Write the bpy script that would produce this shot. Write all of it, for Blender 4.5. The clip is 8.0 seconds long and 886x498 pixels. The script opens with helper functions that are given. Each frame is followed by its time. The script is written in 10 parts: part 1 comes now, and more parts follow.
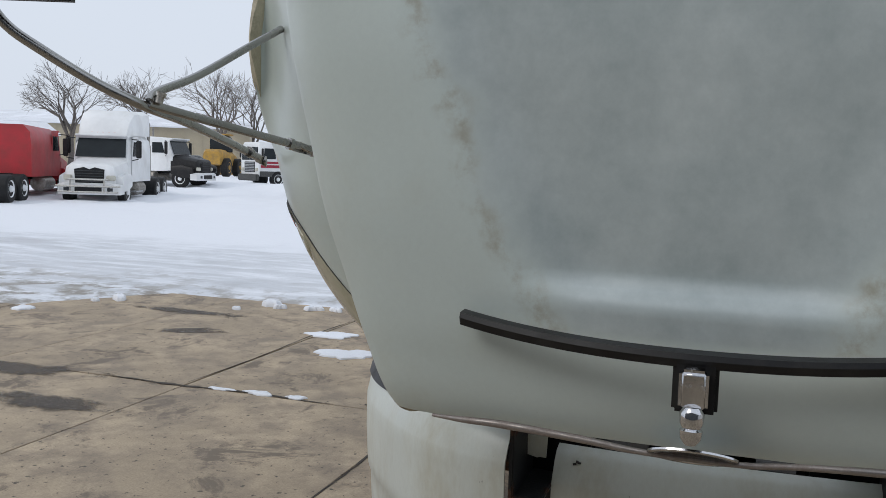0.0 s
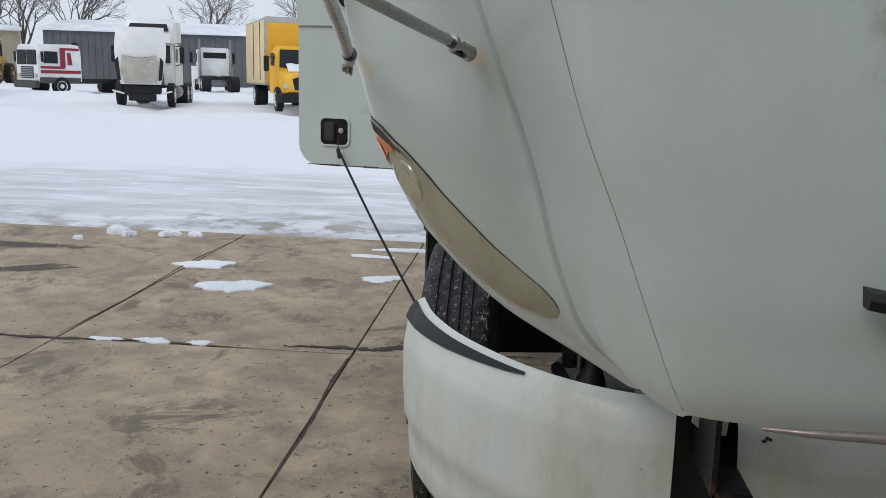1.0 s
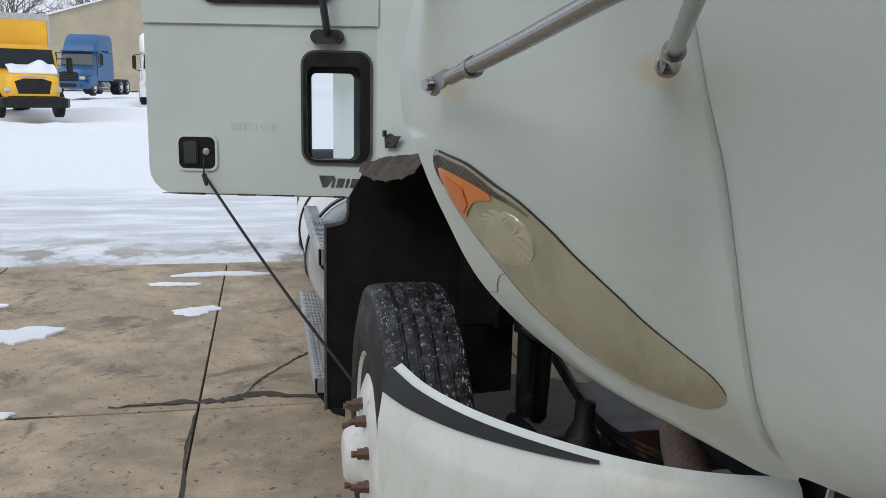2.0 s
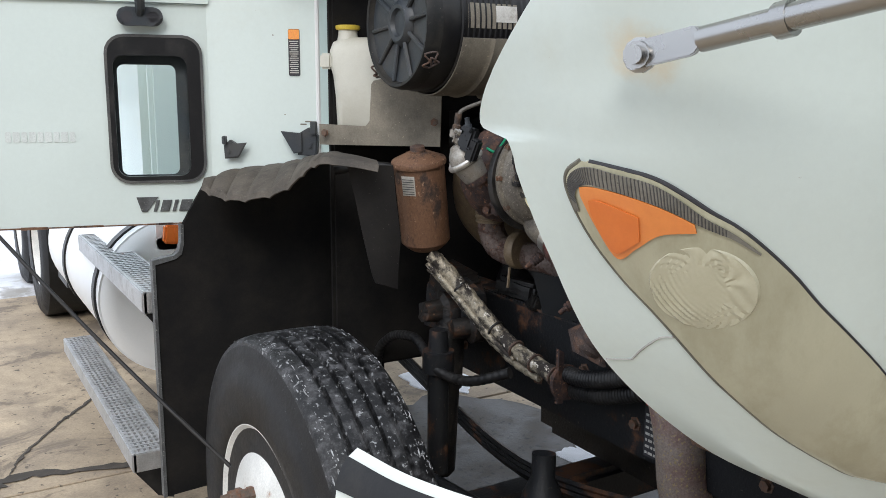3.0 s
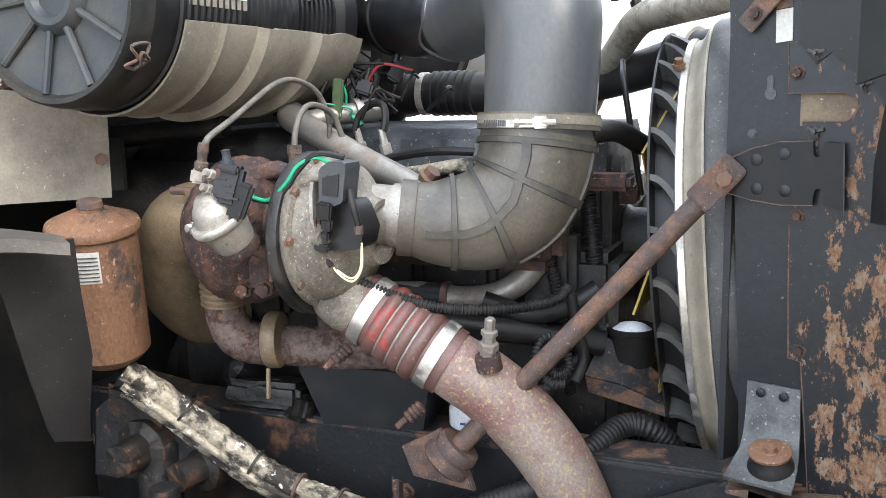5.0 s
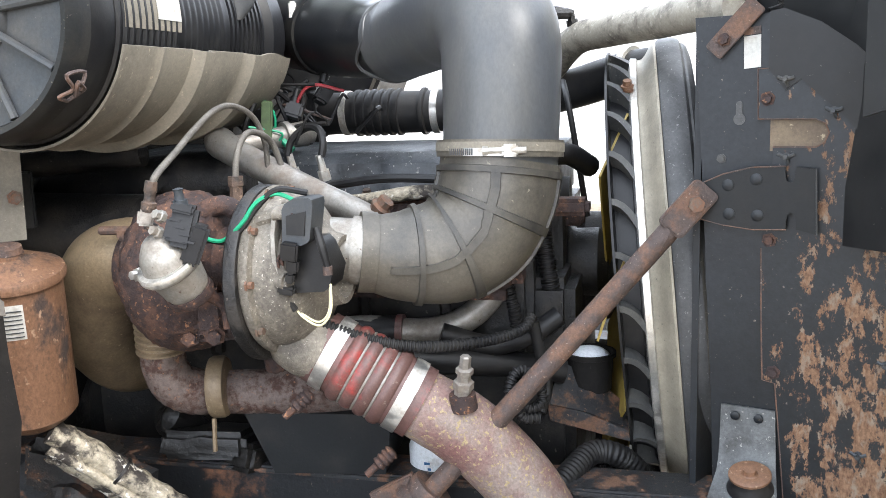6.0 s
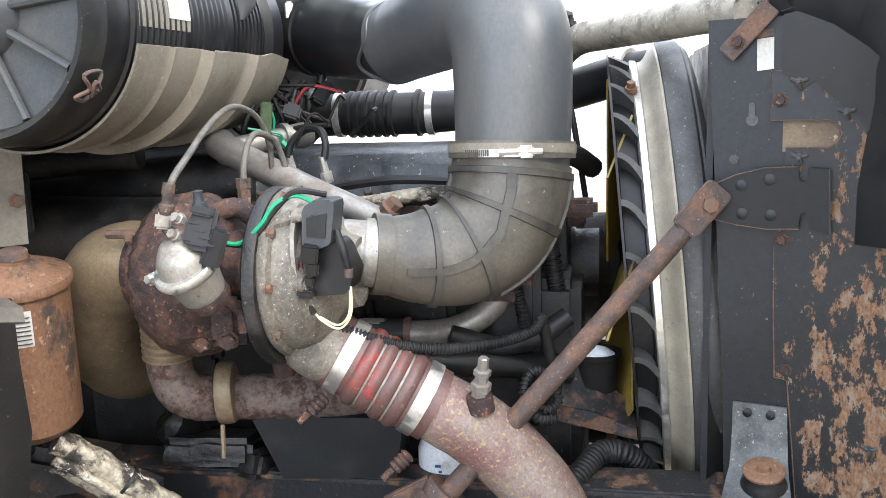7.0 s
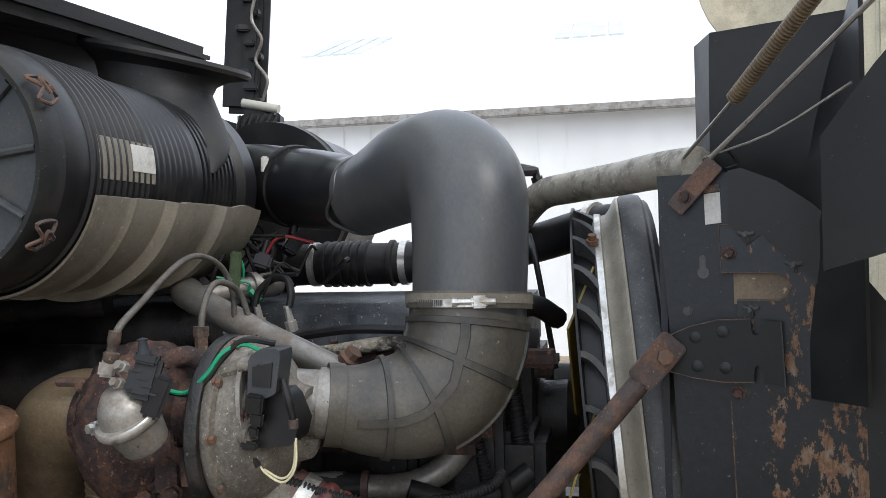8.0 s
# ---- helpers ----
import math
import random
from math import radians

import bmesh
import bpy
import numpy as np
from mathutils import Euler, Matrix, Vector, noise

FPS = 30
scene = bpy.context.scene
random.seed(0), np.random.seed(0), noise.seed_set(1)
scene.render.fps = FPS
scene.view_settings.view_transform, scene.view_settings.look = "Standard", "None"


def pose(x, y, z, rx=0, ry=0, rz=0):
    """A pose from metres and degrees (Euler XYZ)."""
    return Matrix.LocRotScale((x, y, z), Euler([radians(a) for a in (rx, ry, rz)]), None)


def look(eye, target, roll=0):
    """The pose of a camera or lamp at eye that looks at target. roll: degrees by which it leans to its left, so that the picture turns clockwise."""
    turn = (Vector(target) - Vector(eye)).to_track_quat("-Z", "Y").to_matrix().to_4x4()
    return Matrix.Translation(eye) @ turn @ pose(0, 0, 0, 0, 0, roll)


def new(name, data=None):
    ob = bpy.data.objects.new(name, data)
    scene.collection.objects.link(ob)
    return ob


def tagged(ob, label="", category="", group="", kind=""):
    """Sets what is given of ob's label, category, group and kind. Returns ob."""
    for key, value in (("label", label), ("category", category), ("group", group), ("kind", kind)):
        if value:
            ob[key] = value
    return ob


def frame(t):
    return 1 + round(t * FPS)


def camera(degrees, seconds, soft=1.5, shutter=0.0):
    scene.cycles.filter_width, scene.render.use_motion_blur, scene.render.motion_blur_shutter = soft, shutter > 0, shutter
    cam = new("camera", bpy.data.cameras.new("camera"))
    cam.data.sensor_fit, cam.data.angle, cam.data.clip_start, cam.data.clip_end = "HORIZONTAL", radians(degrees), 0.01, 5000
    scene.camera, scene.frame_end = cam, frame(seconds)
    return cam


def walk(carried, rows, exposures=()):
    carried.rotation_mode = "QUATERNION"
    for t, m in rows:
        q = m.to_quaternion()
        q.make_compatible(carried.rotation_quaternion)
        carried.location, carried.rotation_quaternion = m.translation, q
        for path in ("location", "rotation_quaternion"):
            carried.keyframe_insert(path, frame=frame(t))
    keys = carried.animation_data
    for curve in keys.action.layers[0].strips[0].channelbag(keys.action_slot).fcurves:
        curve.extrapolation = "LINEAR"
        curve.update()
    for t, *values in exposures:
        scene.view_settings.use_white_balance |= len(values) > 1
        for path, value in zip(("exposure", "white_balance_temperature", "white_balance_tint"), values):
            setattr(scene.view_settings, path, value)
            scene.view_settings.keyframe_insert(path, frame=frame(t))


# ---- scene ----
# The camera and its walk
cam = camera(54.4, 8.0, 0.85)
PATH = [
    (0, (0.066, -2.41, 1.724), (-0.573, -0.524, 1.538), 1.8),
    (0.5, (-0.445, -2.298, 1.725), (-0.891, -0.372, 1.423), 1.7),
    (1, (-0.911, -1.985, 1.71), (-1.09, -0.031, 1.323), 1.6),
    (1.5, (-1.293, -1.724, 1.755), (-1.209, 0.235, 1.362), 1.4),
    (1.7, (-1.408, -1.607, 1.744), (-1.195, 0.344, 1.36), 1.4),
    (2.8, (-1.846, -0.843, 1.707), (-0.959, 0.912, 1.34), 0.4),
    (3, (-1.889, -0.707, 1.694), (-0.871, 0.976, 1.332), 0.4),
    (3.5, (-1.898, -0.33, 1.677), (-0.594, 1.144, 1.319), -0.2),
    (4, (-1.959, -0.081, 1.699), (-0.413, 1.14, 1.357), -0.8),
    (4.5, (-1.904, 0.127, 1.698), (-0.166, 1.053, 1.353), -1.3),
    (4.7, (-1.841, 0.193, 1.691), (-0.064, 1.043, 1.346), -1.3),
    (5.8, (-1.778, 0.403, 1.73), (0.107, 0.975, 1.386), -2.0),
    (6, (-1.783, 0.442, 1.736), (0.128, 0.919, 1.391), -2.0),
    (6.5, (-1.8, 0.515, 1.739), (0.133, 0.893, 1.391), -2.0),
    (7, (-1.798, 0.531, 1.737), (0.136, 0.909, 1.394), -1.9),
    (7.5, (-1.797, 0.502, 1.74), (0.155, 0.883, 1.526), -1.7),
    (8, (-1.782, 0.451, 1.735), (0.18, 0.843, 1.737), -1.5),
]
walk(cam, [(t, look(eye, target, roll)) for t, eye, target, roll in PATH],
     exposures=[(0.0, 0.0), (1.7, 0.05), (2.8, 1.0), (3.5, 1.3), (4.5, 2.34), (6.0, 2.55), (7.0, 2.53), (7.5, 2.52), (8.0, 1.15)])

# World: an overcast winter sky, one wide weak sun
SUN_UP, SUN_TURN = 38.0, 215.0
world = bpy.data.worlds.new("overcast_sky")
scene.world = world
world.use_nodes = True
wn, wl = world.node_tree.nodes, world.node_tree.links
sky = wn.new("ShaderNodeTexSky")
sky.sky_type = "NISHITA"
sky.sun_disc = False
sky.sun_elevation, sky.sun_rotation = radians(SUN_UP), radians(SUN_TURN)
sky.air_density, sky.dust_density, sky.ozone_density = 1.0, 6.0, 1.0
cloud = wn.new("ShaderNodeMix")
cloud.data_type = "RGBA"
cloud.inputs["Factor"].default_value = 0.86
cloud.inputs["B"].default_value = (8.8, 9.6, 10.9, 1)
wl.new(sky.outputs["Color"], cloud.inputs["A"])
wl.new(cloud.outputs["Result"], wn["Background"].inputs["Color"])
wn["Background"].inputs["Strength"].default_value = 0.088
sun_data = bpy.data.lights.new("sun", "SUN")
sun_data.energy, sun_data.angle, sun_data.color = 0.6, radians(25), (1, 0.985, 0.96)
sun = new("sun", sun_data)
sun.rotation_euler = Euler((radians(90 - SUN_UP), 0, radians(180 - SUN_TURN)))


# ---- materials ----
def material(name, base, rough=0.5, metal=0.0, second=None, scale=6.0, cover=0.5, soft=0.12, second_rough=None,
             speck=None, speck_scale=90.0, speck_cover=0.65, bump=0.15, bump_scale=120.0, coat=0.0, vary=0.12, stretch=(1, 1, 1), spec=0.5, grain=0.22):
    """A worn surface: a base colour that drifts, patches of a second colour, fine specks of a third, and fine relief."""
    m = bpy.data.materials.new(name)
    m.use_nodes = True
    n, l = m.node_tree.nodes, m.node_tree.links
    b = n["Principled BSDF"]
    tc = n.new("ShaderNodeTexCoord")
    mp = n.new("ShaderNodeMapping")
    mp.inputs["Scale"].default_value = stretch
    l.new(tc.outputs["Object"], mp.inputs["Vector"])

    def noise_at(s, detail=5.0, rough_=0.6):
        t = n.new("ShaderNodeTexNoise")
        t.inputs["Scale"].default_value = s
        t.inputs["Detail"].default_value = detail
        t.inputs["Roughness"].default_value = rough_
        l.new(mp.outputs["Vector"], t.inputs["Vector"])
        return t.outputs["Fac"]

    def ramp(src, lo, hi):
        r = n.new("ShaderNodeMapRange")
        r.interpolation_type = "SMOOTHSTEP"
        r.inputs["From Min"].default_value, r.inputs["From Max"].default_value = lo, hi
        l.new(src, r.inputs["Value"])
        return r.outputs["Result"]

    def mix(fac, a, c):
        x = n.new("ShaderNodeMix")
        x.data_type = "RGBA"
        l.new(fac, x.inputs["Factor"])
        for sock, v in (("A", a), ("B", c)):
            if isinstance(v, tuple):
                x.inputs[sock].default_value = (*v, 1)
            else:
                l.new(v, x.inputs[sock])
        return x.outputs["Result"]

    lighter = tuple(min(1, c * (1 + vary)) for c in base)
    darker = tuple(c * (1 - vary) for c in base)
    col = mix(ramp(noise_at(scale * 0.45, 4), 0.3, 0.7), darker, lighter)
    rough_val = None
    if second:
        mask = ramp(noise_at(scale, 7, 0.68), cover - soft, cover + soft)
        col = mix(mask, col, second)
        if second_rough is not None:
            r = n.new("ShaderNodeMapRange")
            r.inputs["To Min"].default_value, r.inputs["To Max"].default_value = rough, second_rough
            l.new(mask, r.inputs["Value"])
            rough_val = r.outputs["Result"]
            if metal:
                mm = n.new("ShaderNodeMapRange")
                mm.inputs["To Min"].default_value, mm.inputs["To Max"].default_value = metal, 0.0
                l.new(mask, mm.inputs["Value"])
                l.new(mm.outputs["Result"], b.inputs["Metallic"])
    if speck:
        col = mix(ramp(noise_at(speck_scale, 3), speck_cover - 0.03, speck_cover + 0.05), col, speck)
    if grain:
        g = n.new("ShaderNodeMapRange")
        g.inputs["From Min"].default_value, g.inputs["From Max"].default_value = 0.25, 0.75
        g.inputs["To Min"].default_value, g.inputs["To Max"].default_value = 1 - grain, 1 + grain
        l.new(noise_at(bump_scale * 1.7 if bump_scale < 150 else 180.0, 8, 0.75), g.inputs["Value"])
        hv = n.new("ShaderNodeHueSaturation")
        l.new(g.outputs["Result"], hv.inputs["Value"])
        l.new(col, hv.inputs["Color"])
        col = hv.outputs["Color"]
    b.inputs["Specular IOR Level"].default_value = spec
    l.new(col, b.inputs["Base Color"])
    b.inputs["Roughness"].default_value = rough
    b.inputs["Metallic"].default_value = metal if not b.inputs["Metallic"].is_linked else 0
    if rough_val is not None:
        l.new(rough_val, b.inputs["Roughness"])
    else:
        r = n.new("ShaderNodeMapRange")
        r.inputs["To Min"].default_value, r.inputs["To Max"].default_value = max(0.03, rough - 0.1), min(1, rough + 0.12)
        l.new(noise_at(scale * 2.2, 4), r.inputs["Value"])
        l.new(r.outputs["Result"], b.inputs["Roughness"])
    if coat:
        b.inputs["Coat Weight"].default_value = coat
        b.inputs["Coat Roughness"].default_value = 0.12
    if bump:
        bp = n.new("ShaderNodeBump")
        bp.inputs["Strength"].default_value = bump
        bp.inputs["Distance"].default_value = 0.004
        l.new(noise_at(bump_scale, 6, 0.65), bp.inputs["Height"])
        l.new(bp.outputs["Normal"], b.inputs["Normal"])
    return m


RUST = (0.19, 0.075, 0.032)
M = {
    "paint": material("white_truck_paint", (0.606, 0.680, 0.650), 0.36, 0, (0.54, 0.565, 0.49), 2.2, 0.70, 0.2, 0.5, (0.30, 0.29, 0.25), 120, 0.78, 0.03, 40, 0.25, 0.05, grain=0.03),
    "paint_in": material("raw_fibreglass", (0.50, 0.45, 0.33), 0.7, 0, (0.35, 0.31, 0.23), 8, 0.55, 0.1),
    "far_white": material("white_vehicle_paint", (0.78, 0.79, 0.79), 0.4, 0, (0.66, 0.65, 0.62), 1.2, 0.66, 0.2, bump=0.02, grain=0.03),
    "bumper": material("white_bumper_paint", (0.66, 0.70, 0.66), 0.40, 0, (0.47, 0.44, 0.33), 3.5, 0.64, 0.2, 0.6, (0.06, 0.06, 0.05), 70, 0.745, 0.04, 60, 0.15, 0.05, (1, 1, 0.35), grain=0.05),
    "black": material("black_plastic", (0.008, 0.008, 0.009), 0.4, 0, (0.028, 0.027, 0.025), 7, 0.6, 0.15, 0.65, bump=0.1, spec=0.35),
    "liner": material("dusty_black_plastic_liner", (0.008, 0.008, 0.0085), 0.7, 0, (0.020, 0.018, 0.016), 6, 0.53, 0.2, 0.85, (0.07, 0.062, 0.055), 150, 0.74, 0.25, spec=0.16),
    "ribtop": material("dirt_covered_plastic", (0.088, 0.073, 0.057), 0.7, 0, (0.040, 0.034, 0.028), 10, 0.52, 0.18, 0.75, (0.15, 0.13, 0.105), 130, 0.68, 0.15, grain=0.3),
    "rubber": material("tyre_rubber", (0.0075, 0.0075, 0.008), 0.5, 0, (0.022, 0.022, 0.023), 9, 0.56, 0.16, 0.75, (0.16, 0.165, 0.17), 110, 0.73, 0.3, 70, spec=0.3, grain=0.4),
    "treadrubber": material("salt_mottled_tread_rubber", (0.0075, 0.0075, 0.008), 0.45, 0, (0.070, 0.070, 0.073), 26, 0.545, 0.09, 0.85, (0.24, 0.245, 0.25), 70, 0.63, 0.6, 60, spec=0.35, grain=0.6),
    "hose": material("black_rubber_hose", (0.008, 0.008, 0.009), 0.45, 0, (0.028, 0.026, 0.024), 14, 0.58, 0.2, 0.75, bump=0.12, spec=0.35),
    "intake": material("grey_intake_tube", (0.056, 0.061, 0.069), 0.30, 0, (0.098, 0.095, 0.088), 4, 0.56, 0.25, 0.5, (0.22, 0.21, 0.19), 90, 0.74, 0.05, 200, spec=0.5, grain=0.2, stretch=(1, 1, 0.5)),
    "elbow": material("dusty_rubber_elbow", (0.112, 0.099, 0.078), 0.46, 0, (0.036, 0.034, 0.031), 6, 0.58, 0.2, 0.36, (0.21, 0.185, 0.145), 90, 0.70, 0.1, 200, spec=0.5, grain=0.35),
    "elbow_rib": material("dusty_rubber_rib", (0.070, 0.064, 0.053), 0.45, 0, (0.026, 0.025, 0.024), 14, 0.52, 0.15, 0.5, (0.15, 0.135, 0.11), 90, 0.70, 0.05, spec=0.45, grain=0.3),
    "cap": material("grey_plastic_cap", (0.030, 0.036, 0.043), 0.42, 0, (0.070, 0.065, 0.057), 7, 0.6, 0.2, 0.65, (0.15, 0.14, 0.12), 150, 0.72, 0.08, spec=0.45, grain=0.3),
    "shield": material("dusty_heat_shield", (0.225, 0.200, 0.158), 0.66, 0.1, (0.105, 0.094, 0.076), 6, 0.56, 0.2, 0.8, (0.36, 0.31, 0.235), 120, 0.68, 0.15, grain=0.25),
    "alu": material("cast_aluminium", (0.205, 0.182, 0.148), 0.46, 0.25, (0.085, 0.075, 0.063), 14, 0.55, 0.16, 0.75, (0.40, 0.37, 0.32), 210, 0.65, 0.5, 170, grain=0.5),
    "steel": material("dull_steel_tube", (0.31, 0.295, 0.27), 0.40, 0.75, (0.15, 0.12, 0.095), 12, 0.56, 0.15, 0.65, (0.12, 0.09, 0.07), 120, 0.70, 0.1, grain=0.25),
    "chrome": material("chrome", (0.58, 0.58, 0.59), 0.10, 1.0, (0.36, 0.34, 0.32), 20, 0.66, 0.1, 0.3, bump=0.02),
    "clamp": material("bright_clamp_steel", (0.58, 0.57, 0.54), 0.34, 0.9, (0.34, 0.30, 0.25), 30, 0.58, 0.12, 0.55, bump=0.05, grain=0.25),
    "exh": material("tan_exhaust_steel", (0.215, 0.160, 0.098), 0.42, 0.25, (0.085, 0.060, 0.040), 7, 0.54, 0.2, 0.65, (0.30, 0.24, 0.16), 130, 0.68, 0.2, grain=0.35),
    "rust": material("rusty_cast_iron", (0.036, 0.024, 0.023), 0.7, 0.0, (0.095, 0.052, 0.038), 34, 0.53, 0.08, 0.9, (0.22, 0.11, 0.06), 130, 0.64, 1.0, 75, spec=0.35, grain=0.45),
    "rustpipe": material("rust_stained_charge_pipe", (0.255, 0.215, 0.185), 0.52, 0.05, (0.165, 0.078, 0.070), 5.0, 0.50, 0.16, 0.7, (0.31, 0.235, 0.125), 130, 0.585, 0.4, 120, grain=0.5),
    "pitpipe": material("pitted_rusty_pipe", (0.125, 0.096, 0.084), 0.55, 0.1, (0.060, 0.031, 0.024), 42, 0.53, 0.08, 0.85, (0.20, 0.105, 0.065), 110, 0.64, 0.8, 90, spec=0.35, grain=0.4),
    "rod": material("rusty_steel_rod", (0.060, 0.042, 0.037), 0.65, 0.0, (0.135, 0.075, 0.050), 26, 0.53, 0.1, 0.85, (0.24, 0.185, 0.15), 200, 0.67, 0.6, 130, grain=0.45),
    "can": material("rust_orange_painted_can", (0.165, 0.085, 0.048), 0.52, 0.0, (0.045, 0.031, 0.026), 15, 0.575, 0.07, 0.85, (0.31, 0.20, 0.13), 90, 0.65, 0.45, 120, grain=0.5, stretch=(1, 1, 0.6)),
    "rail": material("black_frame_rail_with_rust", (0.011, 0.012, 0.014), 0.5, 0.0, (0.105, 0.050, 0.028), 6, 0.60, 0.06, 0.85, (0.07, 0.06, 0.05), 90, 0.68, 0.35, 90, spec=0.35),
    "radframe_clean": material("black_painted_steel", (0.0075, 0.0095, 0.012), 0.34, 0.0, (0.017, 0.020, 0.024), 3.5, 0.55, 0.25, 0.5, (0.12, 0.10, 0.085), 150, 0.70, 0.14, 60, spec=0.36, grain=0.4),
    "block": material("dark_engine_iron", (0.0075, 0.0075, 0.008), 0.42, 0.0, (0.036, 0.031, 0.027), 18, 0.55, 0.13, 0.7, (0.13, 0.115, 0.10), 80, 0.70, 0.5, spec=0.45, grain=0.4),
    "covergrey": material("speckled_grey_cover", (0.045, 0.050, 0.056), 0.42, 0, (0.016, 0.017, 0.018), 9, 0.55, 0.15, 0.6, (0.26, 0.25, 0.23), 130, 0.66, 0.3, spec=0.45, grain=0.4),
    "satin": material("satin_aluminium_can", (0.33, 0.315, 0.285), 0.40, 0.6, (0.17, 0.145, 0.12), 26, 0.54, 0.15, 0.65, (0.10, 0.06, 0.045), 90, 0.70, 0.1, grain=0.25),
    "seamgrey": material("dirty_paint_seam", (0.27, 0.285, 0.272), 0.6, 0, (0.20, 0.205, 0.19), 12, 0.55, 0.2, bump=0.02),
    "capring": material("dusty_cap_rim", (0.010, 0.011, 0.012), 0.5, 0, (0.038, 0.034, 0.028), 8, 0.56, 0.2, 0.75, (0.11, 0.095, 0.075), 150, 0.70, 0.1, spec=0.3, grain=0.35),
    "vane": material("dusty_plastic_vane", (0.045, 0.047, 0.050), 0.5, 0, (0.10, 0.098, 0.09), 9, 0.52, 0.2, 0.7, (0.2, 0.19, 0.18), 150, 0.68, 0.1, spec=0.4),
    "greenclip": material("dull_green_plastic", (0.07, 0.11, 0.045), 0.5, 0, (0.04, 0.05, 0.03), 30, 0.5, 0.2),
    "polished": material("weathered_polished_steel", (0.38, 0.375, 0.365), 0.26, 1.0, bump=0, grain=0.0),
    "flaprubber": material("black_speckled_rubber", (0.012, 0.011, 0.011), 0.6, 0, (0.022, 0.020, 0.018), 10, 0.55, 0.2, 0.75, (0.10, 0.09, 0.08), 150, 0.70, 0.2, spec=0.25),
    "lens_edge": material("olive_lens_edge", (0.16, 0.15, 0.11), 0.5, 0, (0.09, 0.085, 0.07), 12, 0.5, 0.2),
    # near-black concrete that paints in the shade under the truck
    "oily": material("underbody_shade_concrete", (0.030, 0.026, 0.022), 0.5, 0, (0.075, 0.062, 0.048), 5, 0.55, 0.2, 0.8, (0.015, 0.013, 0.012), 30, 0.6, 0.4, 45),
    "rustcast": material("thickly_rusted_casting", (0.105, 0.068, 0.048), 0.8, 0, (0.030, 0.027, 0.026), 16, 0.52, 0.08, 0.6, (0.24, 0.16, 0.11), 120, 0.63, 0.8, 90, grain=0.45),
    "boxblack": material("black_box_paint", (0.008, 0.009, 0.010), 0.5, 0, (0.02, 0.019, 0.018), 8, 0.6, 0.15, 0.7, (0.10, 0.09, 0.08), 120, 0.74, 0.1, spec=0.3),
    "seal": material("black_plastic_splash_shield", (0.0075, 0.008, 0.009), 0.40, 0, (0.016, 0.016, 0.016), 5, 0.56, 0.22, 0.6, (0.09, 0.085, 0.075), 170, 0.725, 0.08, 30, spec=0.36),
    "wrap": material("foil_heat_wrap", (0.34, 0.295, 0.22), 0.42, 0.2, (0.030, 0.024, 0.020), 30, 0.50, 0.07, 0.8, (0.66, 0.62, 0.55), 80, 0.63, 0.9, 110, grain=0.6, stretch=(1, 0.5, 0.7)),
    "red_hose": material("red_silicone_hose", (0.115, 0.062, 0.054), 0.42, 0, (0.300, 0.036, 0.032), 13, 0.625, 0.10, 0.45, (0.20, 0.155, 0.13), 60, 0.66, 0.2, grain=0.35),
    "tank": material("translucent_white_plastic", (0.58, 0.575, 0.51), 0.38, 0, (0.44, 0.415, 0.34), 4, 0.52, 0.25, 0.45, bump=0.01, grain=0.05),
    "yellow": material("yellow_plastic", (0.62, 0.46, 0.06), 0.45),
    "fan": material("yellow_fan_blade", (0.33, 0.235, 0.05), 0.5, 0, (0.15, 0.11, 0.04), 8, 0.6, 0.2),
    "shroud": material("grey_rubber_shroud", (0.070, 0.070, 0.070), 0.5, 0, (0.032, 0.032, 0.033), 6, 0.52, 0.2, 0.7, (0.16, 0.16, 0.155), 160, 0.66, 0.15, grain=0.35),
    "shroud_tan": material("tan_fan_shroud", (0.34, 0.305, 0.235), 0.45, 0, (0.19, 0.17, 0.135), 5, 0.50, 0.22, 0.7, (0.12, 0.105, 0.085), 130, 0.68, 0.08),
    "orange": material("orange_lens", (0.78, 0.20, 0.035), 0.22, 0, (0.66, 0.15, 0.03), 8, 0.55, 0.25, coat=0.5, bump=0.02, grain=0.04),
    "label": material("white_label", (0.47, 0.46, 0.43), 0.6, 0, (0.33, 0.30, 0.26), 30, 0.6, 0.1),
    "ink": material("dark_print", (0.03, 0.03, 0.035), 0.6),
    "redink": material("red_print", (0.5, 0.03, 0.02), 0.6),
    "orangeink": material("orange_print", (0.75, 0.28, 0.06), 0.6),
    "green": material("green_wire", (0.01, 0.30, 0.15), 0.45, bump=0),
    "white_wire": material("pale_wire", (0.72, 0.66, 0.42), 0.5, bump=0),
    "red_wire": material("red_wire", (0.28, 0.02, 0.025), 0.5, bump=0),
    "bolt": material("dull_bolt", (0.13, 0.10, 0.08), 0.55, 0.5, (0.15, 0.075, 0.045), 60, 0.5, 0.1, 0.8),
    "wheel": material("white_wheel_paint", (0.66, 0.66, 0.63), 0.45, 0, (0.33, 0.20, 0.12), 14, 0.68, 0.08, 0.8),
    "tread_plate": material("aluminium_step", (0.50, 0.51, 0.52), 0.42, 0.7, (0.32, 0.31, 0.30), 18, 0.6, 0.15, 0.6),
    "glass_dark": material("vehicle_glass", (0.018, 0.023, 0.026), 0.10, 0, bump=0, spec=0.22),
    "mottled": material("mottled_galvanised_pipe", (0.34, 0.31, 0.255), 0.55, 0.1, (0.085, 0.075, 0.065), 14, 0.55, 0.12, 0.75, (0.42, 0.39, 0.33), 90, 0.64, 0.2, grain=0.25),
